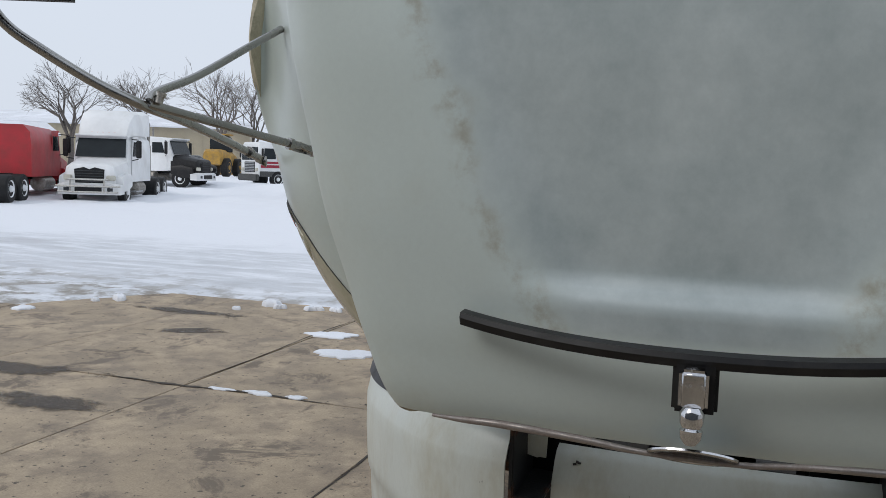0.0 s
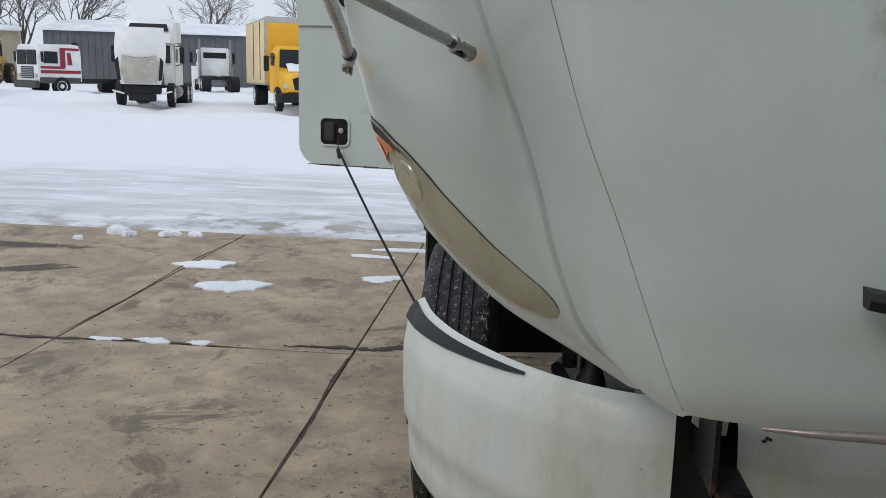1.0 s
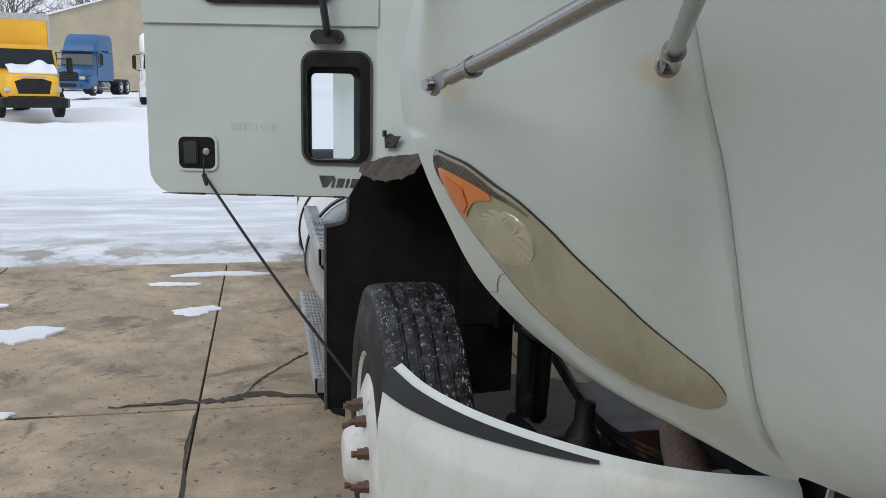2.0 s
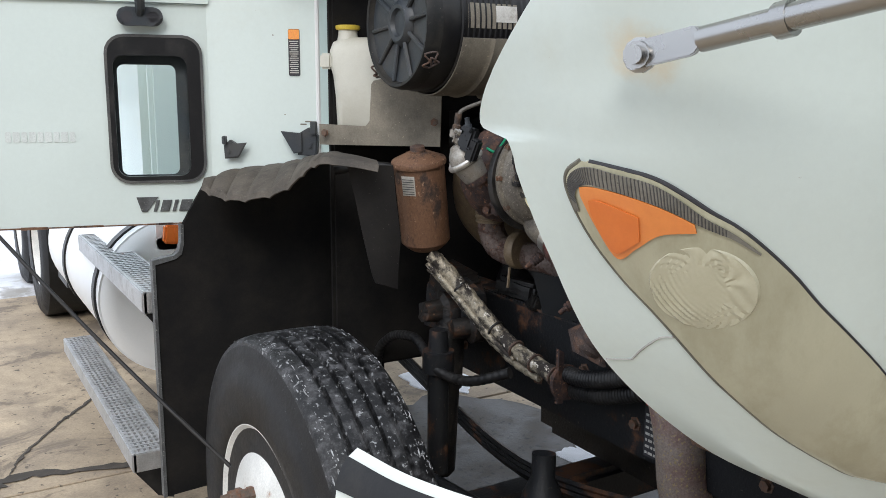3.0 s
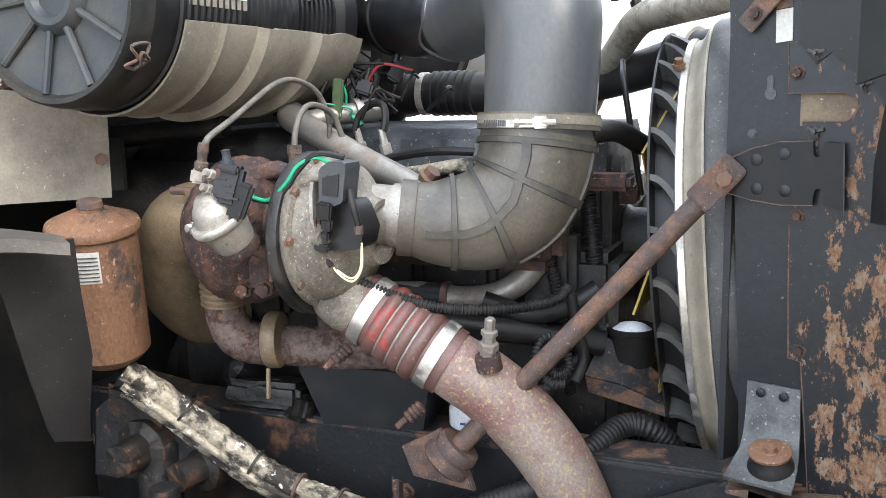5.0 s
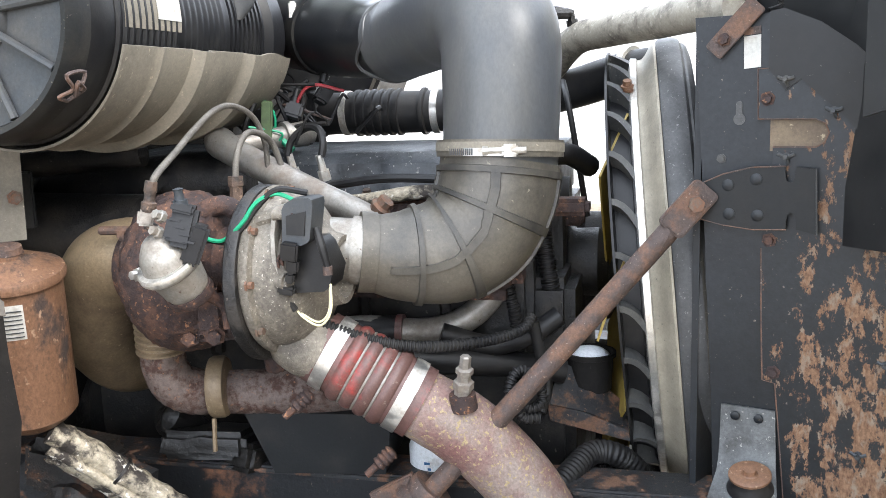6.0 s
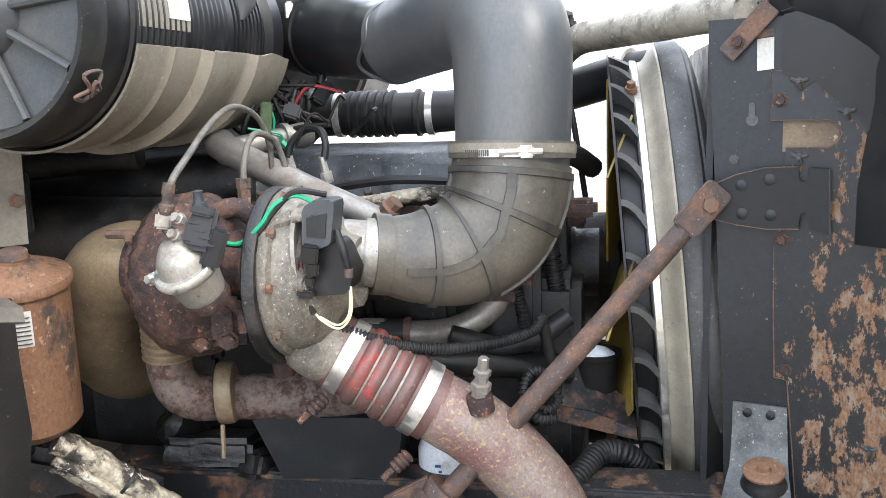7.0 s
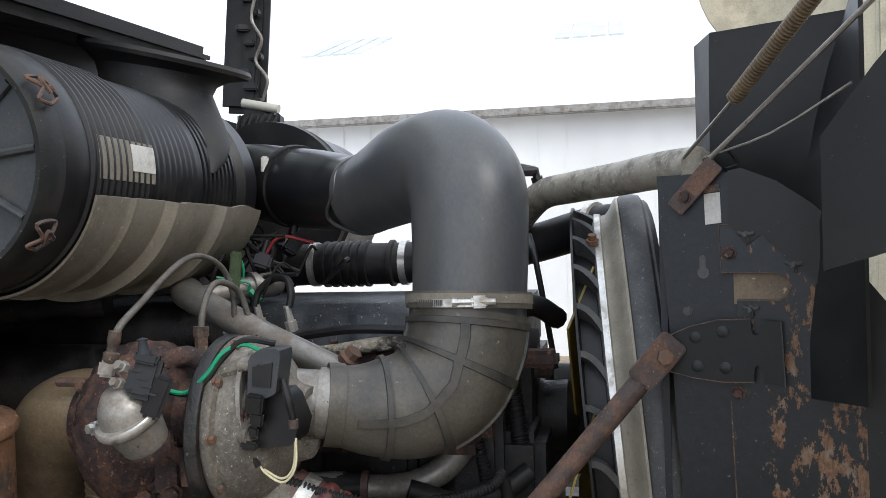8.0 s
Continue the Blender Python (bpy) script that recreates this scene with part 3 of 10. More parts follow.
M["maroon"] = material("maroon_stripe", (0.30, 0.015, 0.035), 0.4, bump=0.02)
M["loader_yellow"] = material("machine_yellow", (0.48, 0.27, 0.04), 0.55, 0, (0.22, 0.15, 0.06), 3, 0.55, 0.2)


def bare_tree(x, y, height, seed):
    rnd = random.Random(seed)
    top = thing("tree", "bare leafless deciduous tree behind the yard", "tree", "bare trees", (x, y, -0.2))
    trunk, limbs, twigs = B(), B(), B()

    def grow(bm_, p, d, length, r, level):
        q = p + d * length * 0.5 + Vector((rnd.uniform(-1, 1), rnd.uniform(-1, 1), 0)) * length * 0.06
        e = q + (d + Vector((0, 0, 0.12))).normalized() * length * 0.5
        tube(bm_, [p, q, e], [r, r * 0.8, r * 0.55], 6 if level < 2 else 3, 1)
        if level >= 5:
            return
        kids = (5, 4, 3, 3, 3)[level]
        for k in range(kids):
            a = rnd.uniform(0, 2 * math.pi)
            spread = rnd.uniform(0.35, 0.75) if level else rnd.uniform(0.25, 0.6)
            side = d.orthogonal().normalized()
            side = Matrix.Rotation(a, 3, d) @ side
            nd = (d * math.cos(spread) + side * math.sin(spread)).normalized()
            start = p.lerp(e, rnd.uniform(0.6, 1.0)) if k else e
            grow(limbs if level < 2 else twigs, start, nd, length * rnd.uniform(0.6, 0.82), max(r * 0.5, 0.016), level + 1)

    grow(trunk, Vector((0, 0, 0)), Vector((0, 0, 1)), height * 0.30, height * 0.022, 0)
    part("trunk", trunk, "bark", top)
    tagged(part("limb_mass", limbs, "bark", top), "", "", "", "stuff")
    tagged(part("twig_mass", twigs, "bark", top), "", "", "", "stuff")


for i, (x, y, h) in enumerate(((-62, 66, 14), (-56, 70, 13), (-50, 74, 14), (-47, 84, 15), (-36, 92, 14), (-27, 96, 16), (-19, 97, 15), (-11, 90, 14), (-4.5, 82, 12), (-56, 90, 14))):
    bare_tree(x, y, h, 20 + i)


def metal_building(name, label, at, turn, length, depth, eave, rise, wall, roof, ribs, openings=()):
    """A clad shed with a gable roof along its length (local x), front wall at local y = 0."""
    top = thing(name, label, "building", at=at, turn=turn)
    bm = B()
    prof = [(0, 0), (depth, 0), (depth, eave), (depth / 2, eave + rise), (0, eave)]
    slab(bm, [(b, a) for a, b in prof], (-length / 2, 0, 0), (0, 0, 1), (0, 1, 0), -length)
    body = part("wall", bm, wall, top)
    bm = B()
    for i in range(ribs):
        x = -length / 2 + length * (i + 0.5) / ribs
        box(bm, (x, -0.02, eave / 2), (0.06, 0.05, eave - 0.1))
    part("wall_ribs", bm, wall, body)
    for side in (0, 1):
        bm = B()
        a, b = (-0.35, depth / 2) if side == 0 else (depth / 2, depth + 0.35)
        za, zb = (eave - rise * 0.7 / depth, eave + rise) if side == 0 else (eave + rise, eave - rise * 0.7 / depth)
        slab(bm, [(0, 0), (b - a, zb - za), (b - a, zb - za + 0.16), (0, 0.16)], (-length / 2 - 0.3, a, za + 0.02), (0, 1, 0), (0, 0, 1), length + 0.6)
        part("roof", bm, roof, top)
    for cx, w, z0, h, mat in openings:
        bm = B()
        box(bm, (cx, -0.03, z0 + h / 2), (w, 0.1, h))
        part("door" if z0 == 0 else "window", bm, mat, top)
    return top


metal_building("warehouse", "dark grey metal-clad warehouse with a snowy roof", (-36.8, 77.97, 0), 12, 18.3, 16, 4.9, 1.25, "steel_dark", "roof_snow", 30,
               [(-6.4 + 8.0 * i, 0.5, 2.9, 0.9, "black") for i in range(3)] + [(4.6, 0.9, 0, 2.0, "far_white")])
metal_building("shed", "long tan metal shed with a snowy roof", (-68, 80, 0), 30, 30, 18, 5.2, 1.5, "beige_wall", "roof_snow", 30)
metal_building("shed", "tall tan gable-ended metal shed with bare trees before it", (-4.7, 110.2, 0), 103, 30, 24, 6.2, 3.9, "beige_wall", "roof_snow", 24)
metal_building("shed", "low pale blue-white building under snow", (-66, 44, 0), 52, 34, 14, 3.4, 1.1, "white_wall", "roof_snow", 24)


def road_wheel(parent, x, y, r, width, side, rim_mat="far_white"):
    bm = B()
    s = side
    lathe(bm, (x, y, r), (s, 0, 0), [(-width, r * 0.62), (-width, r * 0.92), (-width * 0.92, r), (-width * 0.08, r), (0, r * 0.92), (0, r * 0.62), (-0.03, r * 0.6)], 24)
    w = part("wheel", bm, "rubber", parent)
    bm = B()
    lathe(bm, (x, y, r), (s, 0, 0), [(-0.12, r * 0.62), (0.0, r * 0.6), (-0.06, r * 0.45), (-0.03, r * 0.25), (0.03, r * 0.2), (0.03, 0)], 20)
    part("rim", bm, rim_mat, w)


def shell(bm, secs):
    """Skin a row of cross sections (y, half width bottom, half width top, z bottom, z top) with rounded shoulders."""
    loops = []
    for y, wb, wt, zb, zt in secs:
        h = zt - zb
        loops.append([(-wb, y, zb), (-wb, y, zb + h * 0.6), (-(wb + wt) / 2, y, zb + h * 0.86), (-wt * 0.82, y, zt), (wt * 0.82, y, zt), ((wb + wt) / 2, y, zb + h * 0.86), (wb, y, zb + h * 0.6), (wb, y, zb)])
    return rings(bm, loops)


def tractor(name, label, at, turn, paint, fairing=True, sleeper=1.6, hood=True, grille="cap", stack=True, bumper=True, hood_paint="", guard=False, back_window=False):
    """A highway tractor, its front at local y = 0 facing -y."""
    t = thing(name, label, "truck", "parked trucks", at, turn)
    if hood:
        bm = shell(B(), [(0.05, 0.78, 0.7, 0.85, 1.45), (0.15, 0.92, 0.85, 0.8, 1.58), (0.9, 1.02, 0.92, 0.8, 1.72), (1.6, 1.08, 0.95, 0.8, 1.86)])
        h = part("hood", bm, hood_paint or paint, t)
        bm = B()
        slab(bm, [(-0.52, 0), (0.52, 0), (0.56, 0.52), (0.2, 0.6), (0, 0.52), (-0.2, 0.6), (-0.56, 0.52)], (0, 0.02, 0.86), (1, 0, 0), (0, 0, 1), -0.06)
        part("grille", bm, "black", h)
        for i in range(5):
            bm = B()
            box(bm, (0, -0.01 - 0.005, 0.92 + i * 0.1), (1.0, 0.04, 0.03))
            part("slat", bm, grille, h)
        for s in (-1, 1):
            bm = B()
            box(bm, (s * 0.80, 0.06, 1.06), (0.34, 0.1, 0.2), (0, 0, s * 14), 0.03)
            part("headlight", bm, "tank", t)
            bm = B()
            shell(bm, [(0.25, 0.16, 0.15, 0.55, 1.12), (0.9, 0.18, 0.16, 0.55, 1.25), (1.5, 0.18, 0.16, 0.75, 1.2)])
            bmesh.ops.translate(bm, verts=bm.verts, vec=(s * 1.04, 0, 0))
            part("fender", bm, hood_paint or paint, t)
    if bumper:
        bm = shell(B(), [(-0.12, 1.0, 1.0, 0.42, 0.84), (0.0, 1.16, 1.16, 0.42, 0.86), (0.35, 1.22, 1.22, 0.45, 0.84)])
        bp = part("bumper", bm, paint, t)
        bm = B()
        box(bm, (0, -0.13, 0.62), (1.0, 0.04, 0.22), bevel=0.02)
        part("air_intake", bm, "black", bp)
        for s in (-1, 1):
            bm = B()
            box(bm, (s * 0.85, -0.10, 0.62), (0.3, 0.06, 0.16), (0, 0, s * 10), 0.02)
            part("fog_light", bm, "cap", bp)
        if guard:
            bm = B()
            for z, w in ((0.52, 1.05), (0.74, 1.12), (1.0, 0.74)):
                tube(bm, [(-w, -0.06, z), (-w + 0.12, -0.26, z), (w - 0.12, -0.26, z), (w, -0.06, z)], 0.035, 8, 4)
            for x in (-0.62, 0.62):
                tube(bm, [(x, -0.26, 0.5), (x, -0.26, 1.0)], 0.03, 8, 1)
            part("bumper_guard", bm, "clamp", bp, "chrome tube bumper guard")
    bm = shell(B(), [(1.5, 1.06, 1.0, 0.95, 2.0), (1.75, 1.08, 0.98, 0.95, 2.62), (2.1, 1.1, 1.0, 0.9, 2.78), (3.1 + sleeper, 1.14, 1.05, 0.9, 2.85)])
    cab = part("cab", bm, paint, t)
    bm = B()
    slab(bm, [(-0.97, -0.08), (0.97, -0.08), (0.92, 0.70), (-0.92, 0.70)], (0, 1.46, 1.95), (1, 0, 0), (0, 0.36, 0.93), -0.03)
    part("windshield", bm, "glass_dark", cab)
    bm = B()
    box(bm, (0, 1.62, 2.68), (2.0, 0.26, 0.07), (-25, 0, 0), 0.02)
    part("sun_visor", bm, paint, cab)
    for s in (-1, 1):
        bm = B()
        slab(bm, [(0, 0), (0.75, 0), (0.75, 0.58), (0.16, 0.58)], (s * 1.112, 1.95, 1.92), (0, 1, 0), (0, 0, 1), s * 0.02)
        part("side_window", bm, "glass_dark", cab)
        bm = B()
        slab(bm, [(0, 0), (1.0, 0), (1.0, 1.72), (0.2, 1.72), (0, 1.0)], (s * 1.100, 1.82, 1.0), (0, 1, 0), (0, 0, 1), s * 0.012)
        part("door", bm, paint, cab)
        bm = B()
        box(bm, (s * 1.42, 1.7, 2.2), (0.2, 0.12, 0.7), bevel=0.03)
        tube(bm, [(s * 1.1, 1.9, 2.6), (s * 1.4, 1.7, 2.58)], 0.02, 6, 1)
        tube(bm, [(s * 1.1, 1.9, 1.75), (s * 1.4, 1.7, 1.82)], 0.02, 6, 1)
        part("mirror", bm, "black", t)
        bm = B()
        lathe(bm, (s * 0.88, 2.6, 0.62), (0, 1, 0), [(0, 0), (0, 0.26), (0.03, 0.3), (1.2, 0.3), (1.23, 0.26), (1.23, 0)], 18)
        part("fuel_tank", bm, "steel", t)
        bm = B()
        box(bm, (s * 1.1, 2.7, 0.5), (0.2, 1.1, 0.06), bevel=0.01)
        part("step", bm, "tread_plate", t)
        road_wheel(t, s * 1.18, 1.0, 0.51, 0.29, s)
        for y in (4.9 + sleeper * 0.6, 6.2 + sleeper * 0.6):
            road_wheel(t, s * 1.2, y, 0.51, 0.6, s)
        if stack:
            bm = B()
            lathe(bm, (s * 1.0, 3.35 + sleeper, 1.0), (0, 0, 1), [(0, 0.1), (1.4, 0.1), (1.45, 0.07), (2.4, 0.07), (2.4, 0)], 12)
            part("exhaust_stack", bm, "steel", t)
    bm = B()
    for s in (-1, 1):
        box(bm, (s * 0.42, 4.2 + sleeper * 0.3, 0.9), (0.09, 6.6 + sleeper * 0.6, 0.26))
    for y in (2.6, 4.6, 6.8):
        box(bm, (0, y, 0.88), (0.84, 0.2, 0.2))
    part("chassis_frame", bm, "black", t)
    if back_window:
        bm = B()
        box(bm, (0, 3.1 + sleeper, 2.35), (1.5, 0.05, 0.38), bevel=0.02)
        part("rear_window", bm, "glass_dark", cab)
    if fairing:
        bm = shell(B(), [(1.75, 0.95, 0.86, 2.62, 2.72), (2.1, 1.0, 0.9, 2.7, 3.35), (2.6, 1.05, 0.98, 2.75, 3.75), (3.1 + sleeper, 1.1, 1.04, 2.8, 3.85)])
        f = part("roof_fairing", bm, paint, t)
        for i in range(5):
            bm = B()
            box(bm, ((i - 2) * 0.22, 1.86, 2.84), (0.09, 0.08, 0.04), bevel=0.01)
            part("marker_light", bm, "orange", f)
    return t


tractor("tractor_unit", "white highway tractor with tall roof fairing and chrome bumper guard", (-23.35, 24.42, -0.12), 24, "far_white", guard=True)
tractor("tractor_unit", "red flat-roofed sleeper tractor parked in snow", (-28.4, 27.6, 0.0), 206, "far_red", fairing=False, sleeper=2.2, stack=False)
# the black hood stands in for a bare engine
tractor("tractor_unit", "white day-cab tractor in snow, bare engine drawn as a black hood", (-28.6, 39.8, 0.1), 98, "far_white", fairing=False, sleeper=0.5, hood_paint="black")
tractor("tractor_unit", "blue sleeper tractor with snow on its visor", (-13.1, 55.1, 0.45), -10, "far_blue", sleeper=1.4)
tractor("tractor_unit", "white tractor with tall fairing beside the blue one", (-6.6, 46.0, 0.25), 8, "far_white", sleeper=1.4)
tractor("tractor_unit", "white day-cab tractor showing its bare rear chassis", (-23.4, 58.6, 0.30), 206, "far_white", fairing=False, sleeper=0.1, stack=True, back_window=True)


def open_hood_tractor(at, turn):
    t = tractor("tractor_unit", "white tractor with hood tilted open and no bumper", at, turn, "far_white", hood=False, fairing=True, sleeper=1.0, bumper=False)
    bm = B()
    box(bm, (0, 0.05, 0.72), (1.5, 0.3, 0.34), bevel=0.03)
    box(bm, (0, -0.05, 0.42), (1.1, 0.2, 0.3), bevel=0.03)
    box(bm, (0, 0.6, 1.15), (1.5, 0.8, 0.7), bevel=0.05)
    part("front_crossmember", bm, "black", t, "black bare front frame without bumper")
    for s in (-1, 1):
        bm = B()
        box(bm, (s * 0.95, -0.02, 0.62), (0.5, 0.1, 0.07), (0, -s * 14, 0), 0.01)
        part("bumper_bracket", bm, "far_white", t)

    bm = B()
    rows = []
    for i in range(12):
        z = 0.95 + i * 0.21
        w = 0.80 + 0.22 * math.sin(math.pi * min(1, i / 11 * 0.8))
        rows.append([(x * w, -0.30 + 0.10 * (z - 0.95) - 0.24 * math.cos(x * 1.4) * math.sin((i + 1) / 12 * 2.7), z) for x in np.linspace(-1, 1, 11)])
    sheet(bm, rows, 0.03)
    h = part("hood", bm, "far_white", t, "hood tilted upright")
    bm = B()
    slab(bm, [(-0.62, 0.0), (0.62, 0.0), (0.74, 0.5), (0.66, 1.15), (0.2, 1.02), (-0.2, 1.02), (-0.66, 1.15), (-0.74, 0.5)], (0, -0.52, 1.0), (1, 0, 0), (0, -0.1, 1), -0.05, 0.02)
    part("grille_shell", bm, "far_beige", h, "weathered beige grille shell")
    for s in (-1, 1):
        bm = B()
        slab(bm, [(0, 0), (0.14, 0.05), (0.22, 0.8), (0.08, 0.95)], (s * 0.74, -0.56, 1.10), (s, 0, 0), (0, 0, 1), -s * 0.03)
        part("fender_strip", bm, "black", h)
    bm = B()
    lathe(bm, (0.5, -0.56, 2.0), (0, -1, 0), [(0, 0.13), (0.05, 0.13), (0.05, 0.08), (0.02, 0.08), (0.02, 0)], 16)
    part("round_emblem", bm, "far_white", h)
    bm = B()
    slab(bm, [(-0.86, 0), (0.86, 0), (0.76, 0.36), (-0.76, 0.36)], (0, 1.95, 3.22), (1, 0, 0), (0, 0.5, 0.6), 0.05)
    part("fairing_opening", bm, "black", t)


open_hood_tractor((-16.9, 33.2, 0.14), 15)


def box_truck(at, turn):
    t = thing("box_truck", "yellow and white box truck with snow on its hood", "truck", "parked trucks", at, turn)
    bm = B()
    box(bm, (0, 6.0, 2.35), (2.45, 6.4, 2.7), bevel=0.04)
    body = part("cargo_box", bm, "far_cream", t)
    bm = B()
    box(bm, (0, 2.78, 2.33), (2.3, 0.05, 2.4), bevel=0.01)
    part("front_panel", bm, "far_yellow", body, "bright yellow front panel")
    bm = B()
    for x in (-1.2, 1.2):
        box(bm, (x, 2.82, 2.35), (0.12, 0.12, 2.72), bevel=0.02)
    box(bm, (0, 2.82, 3.62), (2.46, 0.14, 0.26), bevel=0.02)
    box(bm, (0, 6.0, 3.68), (2.48, 6.42, 0.08), bevel=0.02)
    box(bm, (0, 6.0, 1.03), (2.48, 6.42, 0.10), bevel=0.02)
    part("corner_trim", bm, "clamp", body)
    for y in (3.9, 6.0):
        bm = B()
        box(bm, (-1.235, y + 0.4, 2.4), (0.03, 0.06, 2.4))
        part("door_seam", bm, "cap", body)
    bm = shell(B(), [(0.0, 0.72, 0.68, 0.78, 1.36), (0.12, 0.86, 0.8, 0.75, 1.5), (1.0, 1.02, 0.9, 0.75, 1.7)])
    hood = part("hood", bm, "far_yellow", t)
    bm = B()
    slab(bm, [(-0.5, 0), (0.5, 0), (0.6, 0.42), (0.3, 0.52), (-0.3, 0.52), (-0.6, 0.42)], (0, -0.01, 0.86), (1, 0, 0), (0, 0, 1), -0.05)
    part("grille", bm, "black", hood)
    bm = B()
    slab(bm, [(-0.58, -0.04), (0.58, -0.04), (0.68, 0.46), (0.34, 0.6), (-0.34, 0.6), (-0.68, 0.46)], (0, 0.03, 0.86), (1, 0, 0), (0, 0, 1), -0.04)
    part("grille_surround", bm, "clamp", hood)
    bm = shell(B(), [(0.9, 1.05, 1.0, 0.7, 1.75), (1.15, 1.08, 0.98, 0.7, 2.52), (2.5, 1.1, 1.0, 0.7, 2.6)])
    cab = part("cab", bm, "far_yellow", t)
    bm = B()
    slab(bm, [(-0.95, 0), (0.95, 0), (0.90, 0.72), (-0.90, 0.72)], (0, 0.86, 1.72), (1, 0, 0), (0, 0.3, 0.95), -0.03)
    part("windshield", bm, "glass_dark", cab)
    bm = B()
    rows = [[(x, 0.25 + 0.13 * j, 1.53 + 0.055 * j + (0.06 + 0.26 * math.exp(-((x - 0.42) / 0.22) ** 2) + 0.05 * math.sin(x * 9)) * max(0.0, math.sin(math.pi * j / 5)) ** 0.6) for x in np.linspace(-0.7, 0.85, 22)] for j in range(6)]
    sheet(bm, rows, -0.06)
    part("snow_cap", bm, "roof_snow", hood, "heap of snow on the hood")
    for s in (-1, 1):
        bm = B()
        slab(bm, [(0, 0), (0.8, 0), (0.8, 0.5), (0.14, 0.5)], (s * 1.1, 1.3, 1.78), (0, 1, 0), (0, 0, 1), s * 0.02)
        part("side_window", bm, "glass_dark", cab)
        bm = B()
        box(bm, (s * 1.45, 0.95, 1.85), (0.2, 0.12, 0.6), bevel=0.03)
        tube(bm, [(s * 1.05, 1.3, 2.1), (s * 1.42, 0.95, 2.1)], 0.02, 6, 1)
        part("mirror", bm, "black", t)
        bm = B()
        box(bm, (s * 0.8, 0.08, 1.0), (0.26, 0.1, 0.18), (0, 0, s * 14), 0.03)
        part("headlight", bm, "tank", t)
        road_wheel(t, s * 1.12, 0.9, 0.48, 0.28, s)
        road_wheel(t, s * 1.15, 6.9, 0.48, 0.56, s)
    bm = shell(B(), [(-0.16, 1.05, 1.05, 0.38, 0.74), (0.05, 1.18, 1.18, 0.4, 0.74), (0.4, 1.2, 1.2, 0.42, 0.72)])
    part("bumper", bm, "black", t)
    bm = B()
    box(bm, (0, 5.0, 0.8), (0.9, 8.0, 0.25))
    part("chassis_frame", bm, "black", t)


box_truck((-9.4, 31.35, 0.22), 25)


def cabover(at, turn):
    t = thing("cabover_tractor", "white cab-over tractor with maroon stripes", "truck", "parked trucks", at, turn)
    bm = shell(B(), [(0.0, 1.12, 1.08, 0.75, 2.70), (0.12, 1.19, 1.12, 0.7, 2.85), (2.2, 1.2, 1.14, 0.7, 2.9), (2.6, 1.2, 1.14, 0.8, 2.85)])
    cab = part("cab", bm, "far_white", t)
    for s in (-1, 1):
        bm = B()
        box(bm, (s * 0.52, -0.01, 2.12), (0.98, 0.05, 0.82), bevel=0.02)
        part("windshield", bm, "glass_dark", cab)
    bm = B()
    box(bm, (0, -0.01, 1.28), (1.3, 0.05, 0.66), bevel=0.02)
    g = part("grille", bm, "cap", cab)
    for i in range(6):
        bm = B()
        box(bm, (0, -0.045, 1.03 + i * 0.10), (1.26, 0.03, 0.035))
        part("slat", bm, "tread_plate", g)
    for s in (-1, 1):
        bm = B()
        box(bm, (s * 0.88, -0.03, 1.12), (0.32, 0.06, 0.2), bevel=0.02)
        part("headlight", bm, "tank", cab)
    bm = B()
    box(bm, (0, -0.1, 0.62), (2.4, 0.25, 0.42), bevel=0.05)
    part("bumper", bm, "vane", t)
    for s in (-1, 1):
        bm = B()
        slab(bm, [(0, 0), (0.85, 0), (0.85, 0.66), (0.06, 0.66)], (s * 1.19, 0.30, 1.80), (0, 1, 0), (0, 0, 1), s * 0.03)
        part("side_window", bm, "glass_dark", cab)
        for pts in ([(0.1, 1.50), (1.55, 1.50), (1.62, 1.64), (0.1, 1.64)], [(0.1, 1.24), (2.55, 1.24), (2.55, 1.42), (0.1, 1.42)],
                    [(1.30, 1.64), (1.62, 1.64), (1.62, 2.55), (2.5, 2.55), (2.5, 2.68), (1.30, 2.68)],
                    [(1.75, 1.72), (2.05, 1.72), (1.95, 2.42), (1.75, 2.42)]):
            bm = B()
            slab(bm, pts, (s * 1.205, 0, 0), (0, 1, 0), (0, 0, 1), s * 0.012)
            part("stripe", bm, "maroon", cab)
        bm = B()
        box(bm, (s * 1.19, 1.3, 0.85), (0.06, 2.5, 0.34), bevel=0.02)
        part("skirt", bm, "vane", cab)
        bm = B()
        box(bm, (s * 1.42, 0.1, 2.15), (0.16, 0.1, 0.6), bevel=0.03)
        tube(bm, [(s * 1.12, 0.2, 2.4), (s * 1.4, 0.1, 2.4)], 0.02, 6, 1)
        part("mirror", bm, "black", t)
        road_wheel(t, s * 1.24, 1.35, 0.52, 0.28, s)
        road_wheel(t, s * 1.2, 5.6, 0.5, 0.56, s)
    bm = B()
    box(bm, (0, 4.6, 0.85), (0.9, 4.6, 0.25))
    part("chassis_frame", bm, "black", t)


cabover((-29.3, 45.6, 0.05), -30)


